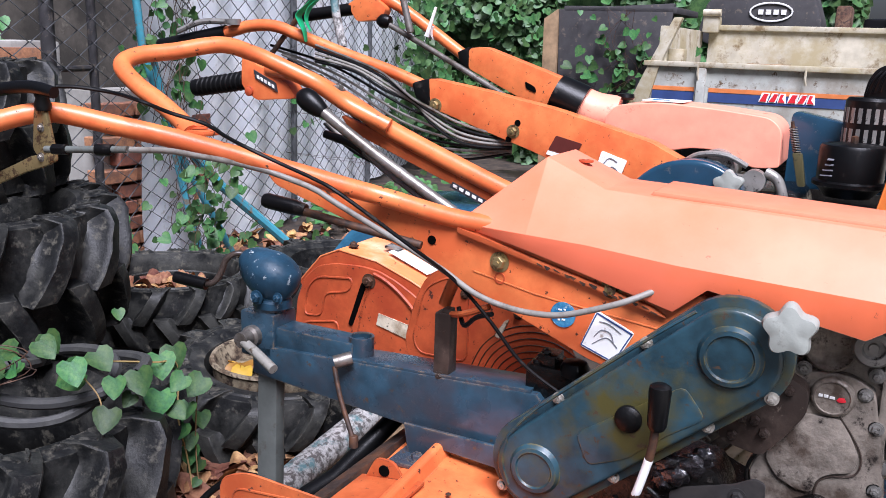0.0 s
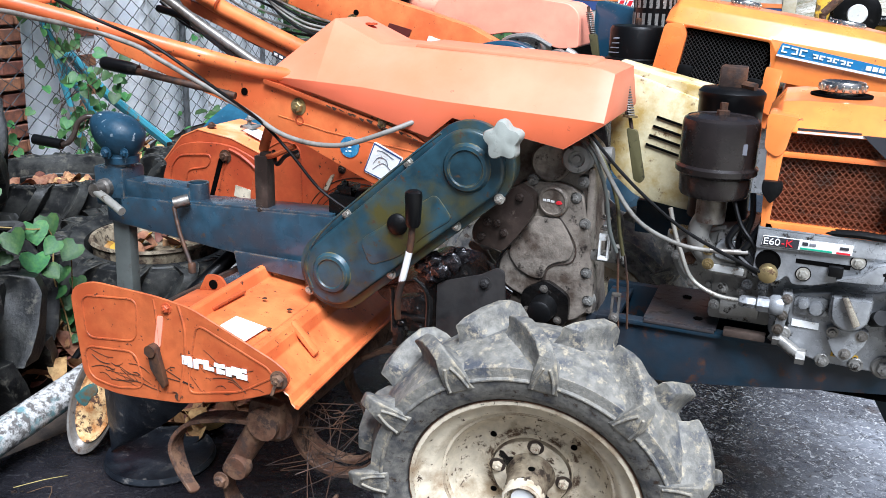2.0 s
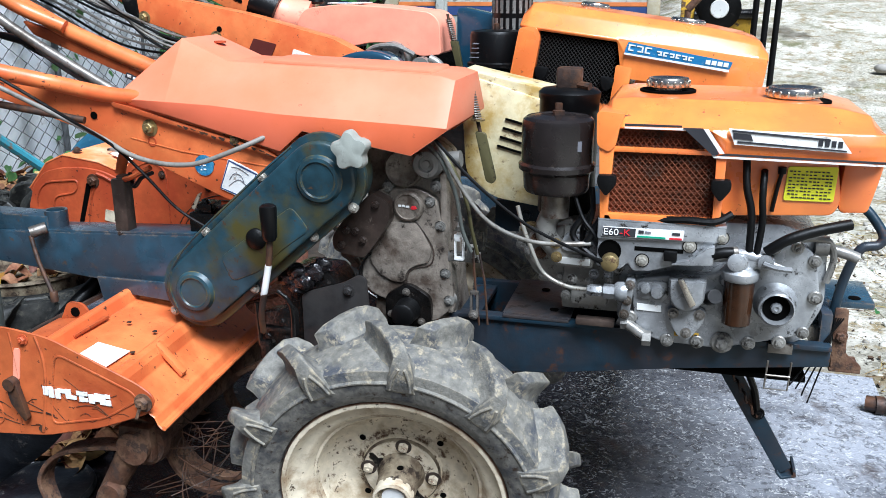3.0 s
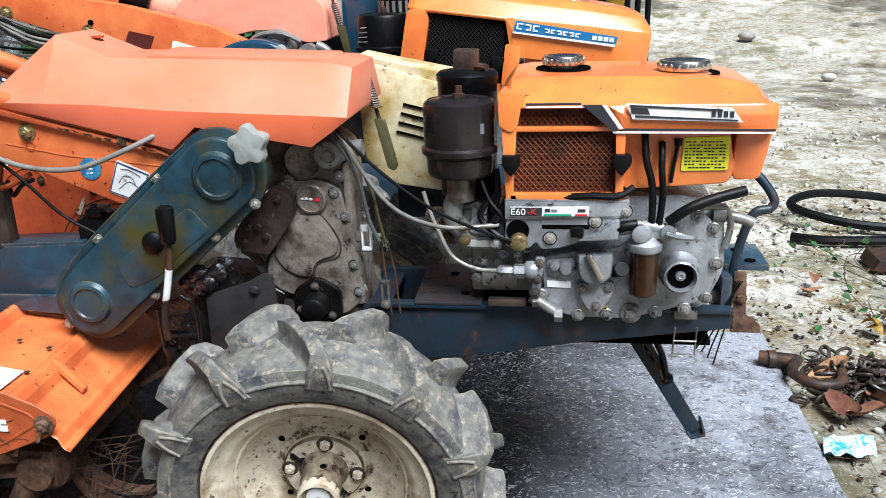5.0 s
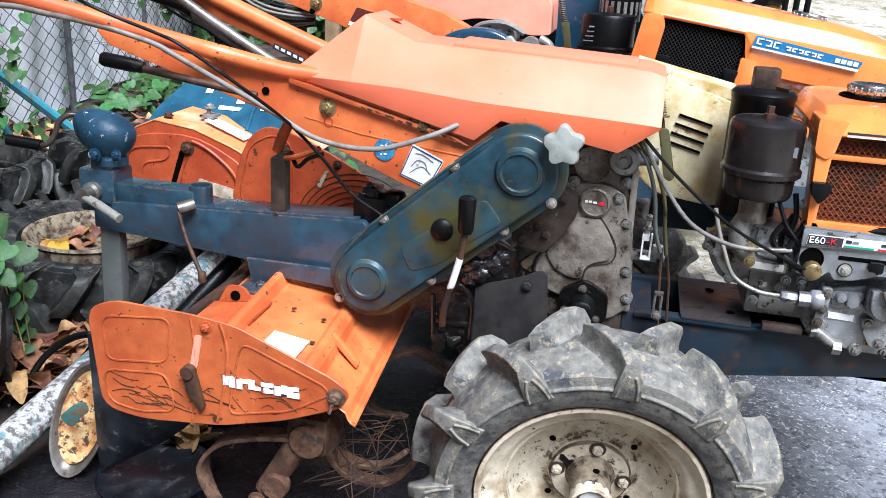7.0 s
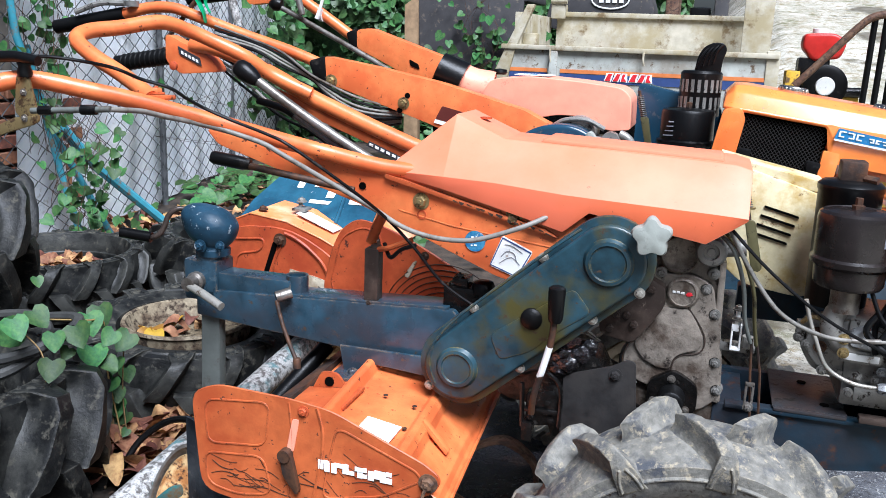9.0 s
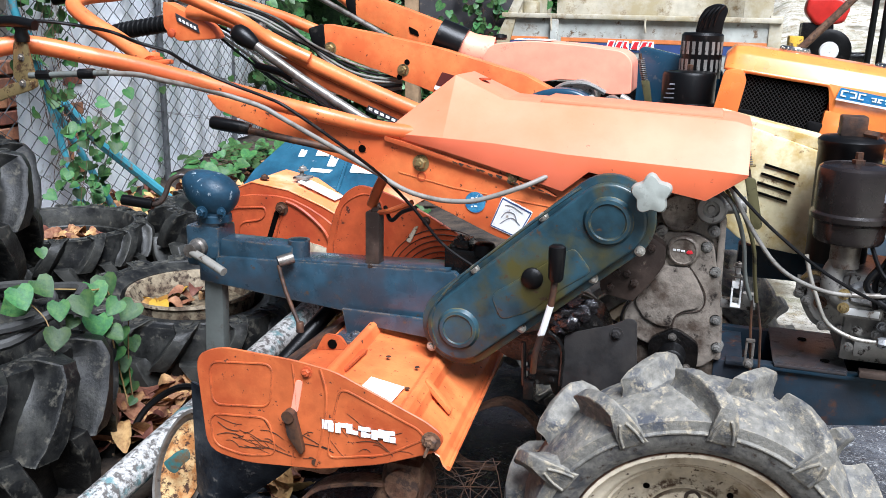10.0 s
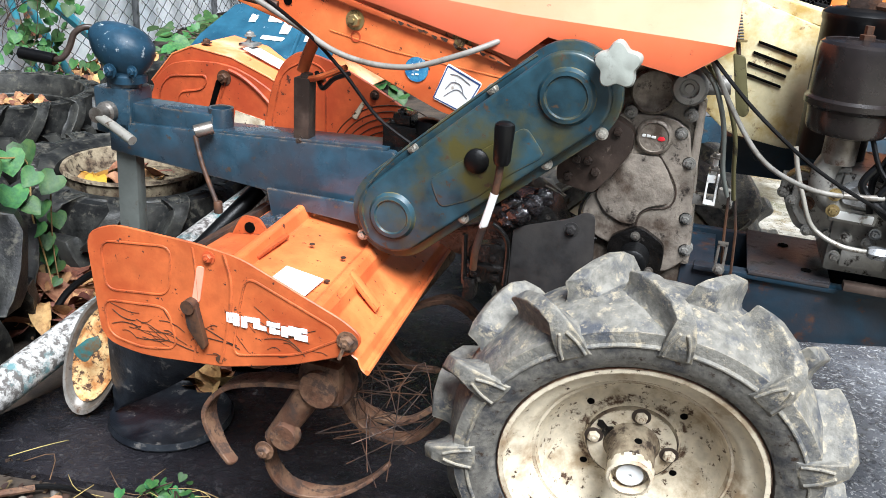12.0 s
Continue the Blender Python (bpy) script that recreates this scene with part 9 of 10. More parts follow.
# ---- old tyres heaped beside the machine ----
def loose_tyre(at, radius, half, bead, lugs, lug_h, tilt, label, phase=0.0):
    BASE[0] = Vector((0, 0, 0))
    ob = new("old_tyre", mesh_of(tyre_carcass((0, 0, 0), radius, half, bead, lug_h, 48), TYRE_OLD, 32))
    ob.matrix_basis = pose(*at, *tilt)
    lugged(ob, (0, 0, 0), radius, half, bead, lugs, lug_h, phase, TYRE_OLD, 1.45)
    return tagged(ob, label, "tyre", "old tyres beside the fence")


loose_tyre((-1.70, 0.18, 0.165), 0.46, 0.175, 0.26, 15, 0.068, (86, 3, 10), "large old lugged tractor tyre lying on the soil", 0.1)
loose_tyre((-2.66, 0.66, 0.165), 0.44, 0.17, 0.28, 14, 0.055, (90, 0, 0), "bottom tyre of a stack of lugged tractor tyres", 0.3)
loose_tyre((-2.20, 0.50, 0.51), 0.48, 0.17, 0.28, 15, 0.055, (91, 2, 30), "middle tyre of a stack of lugged tractor tyres", 0.0)
loose_tyre((-2.40, 0.52, 0.845), 0.45, 0.17, 0.28, 14, 0.055, (89, -2, 50), "top tyre of a stack of lugged tractor tyres", 0.2)
loose_tyre((-2.42, 1.54, 0.125), 0.36, 0.110, 0.235, 14, 0.03, (90, 0, 0), "old tyre lying flat, filled with dry leaves", 0.0)
loose_tyre((-1.86, 1.94, 0.16), 0.37, 0.125, 0.20, 13, 0.04, (90, 2, 20), "lugged tyre lying beside the fence", 0.25)
loose_tyre((-1.50, 1.04, 0.115), 0.36, 0.105, 0.19, 13, 0.035, (92, 4, 0), "lugged tyre with a cream rim holding leaves", 0.1)
rimB = solo("wheel_rim", lathe([(0.192, 0.062), (0.200, 0.070), (0.196, 0.078), (0.186, 0.076), (0.176, 0.05), (0.165, 0.03), (0.15, -0.02), (0.05, -0.03), (0, -0.03), (0, -0.04), (0.16, -0.04), (0.19, 0.03)], (-1.50, 1.04, 0.145), "z", 44, closed=True), CREAM_DIRTY, (-1.50, 1.04, 0.145), "cream wheel rim lying in an old tyre", "wheel rim")

part("rim_soil", lathe([(0.168, 0.012), (0.10, 0.020), (0.0, 0.016), (0.0, -0.01), (0.16, -0.01)], (-1.50, 1.04, 0.155), "z", 32), SOIL_FILL, rimB, "dry soil lying in the rim")

# pipe, dish, black shell, loops of rubber
pipe = solo("steel_pipe", tube([(-1.125 + 0.05 * t, -0.34 + 1.34 * t, 0.036 + 0.174 * t) for t in (0, 0.5, 1)], 0.036, 20, 2), PIPE_WORN, (-1.10, 0.3, 0.0), "long steel pipe with peeling pale paint", "pipe")
solo("pipe_rest", box(-1.17, -0.99, 0.86, 1.0, -0.03, 0.158, 0.01), WOOD_OLD, (-1.08, 0.93, 0.0), "old timber block under the pipe", "timber block")
solo("dark_board", prism([(-1.46, 0.075), (-1.20, 0.045), (-1.20, 0.062), (-1.46, 0.092)], 0.93, 1.08, 0.003), DARK_PANEL, (-1.33, 1.0, 0.0), "dark board lying among dry leaves", "board")
dish = thing("rusty_dish", (-1.03, 0.27, 0.0), "rusty oval dish with teal paint remains, leaning", "metal dish")


def leaning_dish(inner):
    bm = bmesh.new()
    m = Matrix.Translation((-1.001, 0.228, 0.124)) @ pose(0, 0, 0, -18, 12, 8)
    prof = [(0.0, 0.025), (0.6, 0.022), (0.86, 0.006), (0.93, -0.006), (1.0, -0.008), (1.0, 0.0), (0.93, 0.006), (0.86, 0.016), (0.6, 0.032), (0.0, 0.035)] if not inner else [(0.0, 0.020), (0.58, 0.018), (0.80, 0.004), (0.80, 0.0075), (0.0, 0.0235)]
    rings = []
    for r, h in prof:
        rings.append([bm.verts.new(m @ Vector((0.056 * r * math.cos(a), h, 0.125 * r * math.sin(a)))) for a in [2 * math.pi * i / 36 for i in range(36)]])
    for a, b in zip(rings, rings[1:]):
        for i in range(36):
            bm.faces.new((a[i], a[(i + 1) % 36], b[(i + 1) % 36], b[i]))
    bmesh.ops.remove_doubles(bm, verts=bm.verts, dist=1e-5)
    return bm


DISH_RUST = surface("flaking_orange_rust", (0.34, 0.14, 0.04), 0.85, second=(0.55, 0.38, 0.18), second_scale=26, second_at=0.5, dirt=(0.055, 0.028, 0.018), dirt_at=0.545, dirt_scale=60, bump=0.5, vary=0.2)
part("dish_shell", leaning_dish(False), STEEL, dish)
part("dish_rust", leaning_dish(True), DISH_RUST, dish, "flaking orange rust")
part("dish_tab", prism(rounded([(-1.020, 0.148), (-0.985, 0.180), (-0.958, 0.192), (-0.952, 0.170), (-0.975, 0.150), (-0.990, 0.128), (-1.005, 0.130)], 0.008, 3), 0.186, 0.190, 0.001), TEAL, dish, "teal paint patch")


def rubber_shell():
    """Hanging rubber flap, curved outwards, its point down at the near end."""
    bm = bmesh.new()
    rows = []
    for j in range(15):
        t = j / 14
        row = []
        wide = 0.012 + 0.262 * math.sin(math.pi / 2 * min(1, t * 1.2))
        for i in range(15):
            u = i / 14
            x = -0.962 + 0.012 * t + wide * u
            row.append(bm.verts.new((x, 0.225 - 0.065 * math.sin(math.pi * (0.12 + 0.7 * u)) * (0.25 + 0.75 * t), 0.006 + 0.33 * t + 0.012 * u)))
        rows.append(row)
    for a, b in zip(rows, rows[1:]):
        for i in range(14):
            bm.faces.new((a[i], a[i + 1], b[i + 1], b[i]))
    bmesh.ops.recalc_face_normals(bm, faces=bm.faces)
    bmesh.ops.solidify(bm, geom=bm.faces[:], thickness=0.006)
    return bm


SHELL = surface("scuffed_black_rubber", (0.007, 0.0085, 0.012), 0.34, second=(0.022, 0.026, 0.032), second_at=0.5, second_scale=14, dirt=(0.13, 0.12, 0.11), dirt_at=0.62, dirt_scale=30, bump=0.35, bump_scale=60)
shell = thing("rubber_shell", (-0.85, 0.24, 0.0), "scuffed black rubber shell standing on a flat rubber foot", "rubber shell")
part("shell_body", rubber_shell(), SHELL, shell)
part("shell_foot", lathe([(0.115, 0.002), (0.119, 0.008), (0.115, 0.020), (0.105, 0.012), (0.0, 0.010), (0, 0.002)], (-0.852, 0.250, 0.0), "z", 40), SHELL, shell)
loops = thing("rubber_belts", (-1.65, 0.3, 0.33), "loops of worn rubber belt thrown on the tyre", "rubber belt")
for i, (cx, cy, r1, r2, z) in enumerate(((-1.72, 0.32, 0.30, 0.17, 0.36), (-1.68, 0.36, 0.33, 0.14, 0.385), (-1.85, 0.22, 0.28, 0.2, 0.40))):
    part("belt", tube([(cx + r1 * math.cos(a), cy + r2 * math.sin(a), z + 0.035 * math.sin(2 * a + i)) for a in [2 * math.pi * k / 14 for k in range(15)]], 0.013, 8, 4, caps=False), BELT_GREY, loops)
part("red_rod", tube([(-1.95, 0.02, 0.345), (-1.55, 0.14, 0.35)], 0.010, 8, 1), RED_TANK, loops, "red rod")
solo("rubber_hose", tube([(-1.30, 0.42, 0.02), (-1.27, 0.47, 0.10), (-1.20, 0.50, 0.155), (-1.12, 0.50, 0.165), (-1.04, 0.48, 0.14), (-0.98, 0.46, 0.05)], 0.0085, 8), BLACK_RUBBER, (-1.15, 0.48, 0.0), "black hose arched over the dry leaves", "hose")
solo("belt_loop", tube([(-0.85 + 0.150 * math.cos(a), -0.150 + 0.135 * math.sin(a) - 0.03 * math.cos(a), 0.006 + 0.010 * math.sin(a * 1.5)) for a in [2 * math.pi * k / 16 for k in range(17)]], 0.0052, 8, 4, caps=False), BLACK_RUBBER, (-0.85, -0.15, 0.0), "thin black belt loop lying on the soil", "belt")
solo("rusty_lever", join(prism(rounded([(-1.135, 0.010), (-1.115, 0.040), (-1.060, 0.030), (-1.020, 0.012), (-1.030, -0.006), (-1.075, -0.004), (-1.105, -0.012)], 0.006, 2), -0.125, -0.108, 0.002), bolt((-1.075, -0.125, 0.018), 0.007), bolt((-1.045, -0.125, 0.010), 0.005), tube([(-1.035, -0.118, 0.012), (-0.985, -0.085, 0.016), (-0.935, -0.030, 0.008)], 0.0065, 8)), RUST, (-1.03, -0.1, 0.0), "rusty hinged hand lever lying on the soil", "lever")

# right-hand ground: chain, hook, drive belt, wrapper
chain = thing("chain_heap", (1.18, 1.02, 0.0), "heap of rusty black chain with a lifting hook", "chain")
random.seed(3)
link_mesh = mesh_of(tube([(0.024 * math.cos(a), 0.013 * math.sin(a), 0) for a in [2 * math.pi * k / 10 for k in range(11)]], 0.0048, 6, 2, caps=False), CAST_BROWN, 50, Vector((0, 0, 0)))
for i in range(110):
    a, r = random.uniform(0, 6.28), min(0.17, abs(random.gauss(0, 0.095)))
    ob = new("chain_link", link_mesh)
    ob.parent = chain
    h = max(0.008, 0.055 - r * 0.32) * random.uniform(0.3, 1.0)
    ob.location = (0.02 + r * 1.35 * math.cos(a), r * math.sin(a) * 1.1, h)
    ob.rotation_euler = (random.uniform(-0.9, 0.9), random.uniform(-0.9, 0.9), random.uniform(0, 6.28))
part("hook", tube([(1.03, 1.10, 0.03), (1.00, 1.02, 0.032), (1.04, 0.96, 0.03), (1.10, 0.97, 0.03), (1.12, 1.02, 0.035)], 0.014, 10), RUST_DARK, chain, "curved lifting hook")
part("shackle", join(tube([(0.94, 1.13, 0.02), (1.03, 1.10, 0.025)], 0.020, 12, 1), lathe([(0.024, -0.01), (0.024, 0.01)], (0.97, 1.12, 0.021), "x", 12)), RUST_DARK, chain)
flat_belt = thing("drive_belt", (1.55, 2.35, 0.0), "worn black drive belts lying in loops on the gravel", "drive belt")
part("belt", tube([(1.30 + 0.0, 2.28, 0.0), (1.45, 2.22, 0.005), (1.75, 2.25, 0.01), (1.95, 2.45, 0.02), (1.80, 2.66, 0.05), (1.50, 2.68, 0.07), (1.36, 2.55, 0.05), (1.55, 2.40, 0.02), (1.85, 2.35, 0.01), (2.2, 2.30, 0.0)], 0.018, 8), BLACK_RUBBER, flat_belt)
part("belt_plate", prism([(1.48, -0.005), (1.50, 0.035), (1.58, 0.035), (1.60, -0.005)], 1.90, 2.05, 0.004), RUST_DARK, flat_belt)
wrap = bmesh.new()
bmesh.ops.create_grid(wrap, x_segments=10, y_segments=8, size=0.5)
for v in wrap.verts:
    v.co = Vector((1.045 + v.co.x * 0.11 + v.co.y * 0.02, 0.70 + v.co.y * 0.085, 0.006 + 0.016 * (noise.noise(v.co * 5) + 0.4)))
WRAP = surface("blue_white_wrapper", (0.05, 0.30, 0.55), 0.3, second=(0.75, 0.8, 0.82), second_at=0.5, second_scale=40, bump=0.1)
solo("wrapper", wrap, WRAP, (1.045, 0.70, 0.0), "crumpled blue and white plastic wrapper", "wrapper", smooth=60)
for i, (x, y, r) in enumerate(((2.30, 8.4, 0.07), (2.7, 6.8, 0.05), (3.9, 6.2, 0.04))):
    st = bmesh.new()
    bmesh.ops.create_icosphere(st, subdivisions=2, radius=r)
    for v in st.verts:
        v.co = Vector((x, y, r * 0.4 + max(0.0, y - 7.2) * 0.17)) + Vector((v.co.x * 1.3, v.co.y, v.co.z * 0.7)) * (1 + 0.3 * noise.noise(v.co * 9 + Vector((i, 0, 0))))
    solo("stone", st, STONE, (x, y, 0), "grey stone lying on the gravel", "stone", "stones")


# ---- leaves ----
def heart_leaf(size, cup=0.12, seed=0):
    """Heart-shaped leaf, stalk end at the origin, lying along +y."""
    rim = [(0.0, 0.10), (0.22, -0.04), (0.44, 0.08), (0.50, 0.32), (0.40, 0.58), (0.20, 0.84), (0.0, 1.02)]
    bm = bmesh.new()
    mid = [bm.verts.new((0, y * size, -cup * size * 0.25 * math.sin(y * 3))) for y in (0.10, 0.36, 0.64, 0.86, 1.02)]
    for s in (1, -1):
        side_ = [bm.verts.new((s * x * size, y * size, cup * size * (abs(x) * 1.3 - 0.9 * (y - 0.4) ** 2) + 0.02 * size * math.sin(seed + 9 * y))) for x, y in rim[1:-1]]
        order = ((mid[0], side_[0], side_[1], mid[1]), (mid[1], side_[1], side_[2]), (mid[1], side_[2], side_[3], mid[2]), (mid[2], side_[3], side_[4], mid[3]), (mid[3], side_[4], mid[4]))
        for f_ in order:
            bm.faces.new(f_ if s > 0 else f_[::-1])
    return bm


def leaf_data(size, material, seed=0):
    bm = heart_leaf(size, 0.16, seed)
    me = bpy.data.meshes.new("leaf")
    bm.to_mesh(me)
    bm.free()
    me.materials.append(material)
    me.shade_smooth()
    return me


def facing(n, spin):
    """A turn that lays a leaf with its face along n."""
    return n.to_track_quat("Z", "Y").to_matrix().to_4x4() @ pose(0, 0, 0, 0, 0, spin)


def vine(name, at, label, count, spread, centre, size, material, seed, face=Vector((0.5, -0.7, 0.6)), stems=6):
    """Climbing stems with heart leaves, each leaf an object of its own."""
    random.seed(seed)
    plant = thing(name, at, label, "vine", "vines on the fence and tyres")
    kinds = [leaf_data(size * k, material, i) for i, k in enumerate((0.7, 1.0, 1.3))]
    stem = []
    c = Vector(centre)
    for i in range(stems):
        p = [c + Vector((random.uniform(-1, 1) * spread[0] * 0.6, random.uniform(-1, 1) * spread[1] * 0.6, spread[2] * (1 - 2 * k / 4))) for k in range(5)]
        stem.append(tube(p, 0.0014, 5, 4))
    part("stem", join(*stem), RUST_DARK, plant)
    for i in range(count):
        ob = new("leaf", random.choice(kinds))
        ob.parent = plant
        p = c + Vector((random.gauss(0, 0.5) * spread[0], random.gauss(0, 0.5) * spread[1], random.gauss(0, 0.5) * spread[2]))
        n = (face + Vector((random.uniform(-0.6, 0.6), random.uniform(-0.6, 0.6), random.uniform(-0.5, 0.5)))).normalized()
        ob.matrix_basis = Matrix.Translation(p - Vector(at)) @ facing(n, random.uniform(100, 260))
    return plant


hang = thing("vine", (-1.37, 0.45, 0.0), "green heart-leaved vine hanging over the old tyres", "vine", "vines on the fence and tyres")
part("stem", join(tube([(-1.42, 0.36, 0.43), (-1.40, 0.46, 0.40), (-1.40, 0.53, 0.37), (-1.375, 0.50, 0.26), (-1.39, 0.54, 0.14), (-1.36, 0.53, 0.03)], 0.0022, 6), tube([(-1.405, 0.26, 0.44), (-1.36, 0.27, 0.39), (-1.335, 0.25, 0.33), (-1.33, 0.24, 0.28)], 0.0016, 5), tube([(-1.37, 0.56, 0.30), (-1.38, 0.56, 0.16), (-1.36, 0.55, 0.0)], 0.0018, 5)), STRAW, hang, "thin brown stem")
random.seed(2)
for x, y, z, size in ((-1.319, 0.342, 0.410, 0.064), (-1.411, 0.533, 0.387, 0.066), (-1.402, 0.480, 0.384, 0.072), (-1.350, 0.537, 0.327, 0.062), (-1.353, 0.425, 0.326, 0.072), (-1.373, 0.500, 0.223, 0.052), (-1.400, 0.560, 0.129, 0.054), (-1.386, 0.590, 0.214, 0.046), (-1.323, 0.449, 0.302, 0.046), (-1.390, 0.236, 0.450, 0.060), (-1.410, 0.325, 0.445, 0.060), (-1.310, 0.240, 0.365, 0.058), (-1.350, 0.235, 0.315, 0.026), (-1.330, 0.225, 0.285, 0.046), (-1.660, 0.600, 0.430, 0.034), (-1.350, 0.300, 0.405, 0.050), (-1.350, 0.335, 0.365, 0.036), (-1.357, 0.532, 0.081, 0.026), (-1.385, 0.545, 0.175, 0.046), (-1.365, 0.515, 0.270, 0.050), (-1.395, 0.570, 0.100, 0.050), (-1.340, 0.470, 0.360, 0.050)):
    ob = new("leaf", leaf_data(size, LEAF, random.randint(0, 9)))
    ob.parent = hang
    n_ = Vector((0.5 + random.uniform(-0.25, 0.25), -0.6 + random.uniform(-0.25, 0.25), 0.62 + random.uniform(-0.2, 0.2))).normalized()
    ob.matrix_basis = Matrix.Translation(Vector((x, y, z)) - Vector((-1.37, 0.45, 0.0))) @ facing(n_, random.uniform(140, 220)) @ Matrix.Translation((0, -0.5 * size, 0))
vine("vine", (-1.55, 0.2, 0.33), "green heart-leaved vine spread over a tyre", 14, (0.16, 0.14, 0.030), (-1.60, 0.20, 0.440), 0.058, LEAF, 4, Vector((0.35, -0.7, 0.6)), stems=3)
vine("vine", (-2.85, 2.0, 0.0), "green vine climbing the leaning blue pole", 105, (0.16, 0.26, 0.30), (-2.68, 2.02, 0.40), 0.046, LEAF, 8, stems=12)
vine("vine", (-2.95, 2.1, 0.8), "green vine climbing the wire fence", 110, (0.08, 0.24, 0.62), (-2.84, 2.05, 1.15), 0.046, LEAF, 10, Vector((0.9, -0.3, 0.3)), stems=14)
vine("vine", (-3.25, 4.1, 0.3), "sparse green vine on the fence", 20, (0.06, 1.4, 0.5), (-3.35, 4.0, 0.75), 0.05, LEAF, 12, Vector((0.9, -0.3, 0.3)), stems=5)
vine("vine", (-3.0, 3.9, 0.0), "green vine creeping at the fence foot", 120, (0.35, 0.9, 0.07), (-3.0, 4.0, 0.10), 0.085, LEAF, 14, Vector((0.3, -0.5, 0.9)), stems=8)
vine("vine", (-1.6, 2.6, 0.0), "green vine creeping over dry leaves behind the machine", 130, (0.6, 0.7, 0.07), (-1.9, 2.9, 0.10), 0.085, LEAF, 16, Vector((0.3, -0.5, 0.9)), stems=8)
vine("vine", (-1.55, 4.35, 0.7), "green vine trailing down the dark panel", 90, (0.28, 0.04, 0.36), (-1.5, 4.34, 1.0), 0.055, LEAF, 18, Vector((0.1, -1.0, 0.4)), stems=8)


def ivy_mass(line, length, z0, z1, count, size, seed, face):
    """Leaves over an uneven bulging face; line(s, z, out) gives the place."""
    random.seed(seed)
    verts, faces = [], []
    shape = heart_leaf(size)
    lv = [v.co.copy() for v in shape.verts]
    shape.verts.index_update()
    lf = [[v.index for v in f_.verts] for f_ in shape.faces]
    shape.free()
    for i in range(count):
        s = random.uniform(0, length)
        top = z1 * (0.8 + 0.4 * noise.noise(Vector((s * 0.9, 0, seed))))
        z = z0 + (top - z0) * random.random() ** 0.9
        if noise.noise(Vector((s * 1.8, z * 2.2, seed + 3))) < -0.28:
            continue
        bulge = 0.12 + 0.4 * (noise.noise(Vector((s * 1.1, z * 1.3, seed + 7))) + 0.45)
        p = line(s, z, bulge * random.uniform(0.3, 1.0))
        n = (face + Vector((random.uniform(-0.8, 0.8), random.uniform(-0.8, 0.8), random.uniform(-0.6, 0.6)))).normalized()
        m = Matrix.Translation(p - BASE[0]) @ facing(n, random.uniform(90, 270)) @ Matrix.Scale(random.uniform(0.6, 1.4), 4)
        k = len(verts)
        verts += [tuple(m @ v) for v in lv]
        faces += [[k + q for q in f_] for f_ in lf]
    me = bpy.data.meshes.new("ivy")
    me.from_pydata(verts, [], faces)
    me.materials.append(LEAF_DARK)
    me.shade_smooth()
    return me


BASE[0] = on_fence(6.5)
ivy = new("ivy", ivy_mass(lambda s, z, out: on_fence(5.2 + s, z, -out), 2.6, 0.05, 1.9, 620, 0.085, 3, Vector((0.8, -0.5, 0.4))))
ivy.location = BASE[0]
tagged(ivy, "dark ivy creeping over the far fence", "ivy", kind="stuff")
BASE[0] = Vector((-2.6, 7.4, 0))
hedge = new("hedge", ivy_mass(lambda s, z, out: Vector((-4.3 + s, 7.5 - out, z)), 4.0, 0.0, 2.5, 7000, 0.085, 5, Vector((0.2, -0.9, 0.4))))
hedge.location = BASE[0]
tagged(hedge, "tall ivy-grown hedge closing the yard", "hedge", kind="stuff")
# added box behind the leaves, so that no sky shows through
solo("hedge_core", box(-4.6, -0.3, 7.55, 7.75, -0.03, 2.6, 0.05), LEAF_DARK, (-2.5, 7.65, 0), "dark backing box added inside the hedge", "hedge", kind="stuff")


def scatter(name, label, category, count, region, builder, material, seed, lift=0.004, flat=0.35, pile=None):
    """Many small pieces in one mesh, strewn over the ground."""
    random.seed(seed)
    verts, faces = [], []
    models = [builder(i) for i in range(4)]
    data = []
    for bm in models:
        bm.verts.index_update()
        data.append(([v.co.copy() for v in bm.verts], [[v.index for v in f_.verts] for f_ in bm.faces]))
        bm.free()
    for i in range(count):
        x0, x1, y0, y1 = random.choice(region)
        x, y = random.uniform(x0, x1), random.uniform(y0, y1)
        s = random.uniform(0.55, 1.35)
        m = Matrix.Translation((x, y, lift + random.uniform(0, lift * 3 if pile is None else pile))) @ Euler((random.uniform(-flat, flat), random.uniform(-flat, flat), random.uniform(0, 6.28))).to_matrix().to_4x4() @ Matrix.Scale(s, 4)
        lv, lf = random.choice(data)
        k = len(verts)
        verts += [tuple(m @ v) for v in lv]
        faces += [[k + q for q in f_] for f_ in lf]
    me = bpy.data.meshes.new(name)
    me.from_pydata(verts, [], faces)
    me.materials.append(material)
    me.shade_smooth()
    return tagged(new(name, me), label, category, kind="stuff")


def dry_leaf(i):
    """Curled leaf, pointed at both ends."""
    bm = bmesh.new()
    ln, wd = 0.036 + 0.008 * i, 0.022 + 0.006 * (i % 2)
    rows = []
    for j in range(7):
        t = j / 6
        w = wd * math.sin(math.pi * (0.06 + 0.9 * t)) ** 0.8
        z = 0.016 * math.sin(4.5 * t + i) + 0.01
        rows.append([bm.verts.new((q * w, (t - 0.5) * ln * 2, z + abs(q) * 0.55 * w)) for q in (-1, 0, 1)])
    for a, b in zip(rows, rows[1:]):
        for q in range(2):
            bm.faces.new((a[q], a[q + 1], b[q + 1], b[q]))
    return bm


def straw_bit(i):
    return tube([(-0.045, 0, 0), (0.0, 0.008 + 0.005 * i, 0.006), (0.05, -0.006 * i, 0.002)], 0.0008, 4, 3)


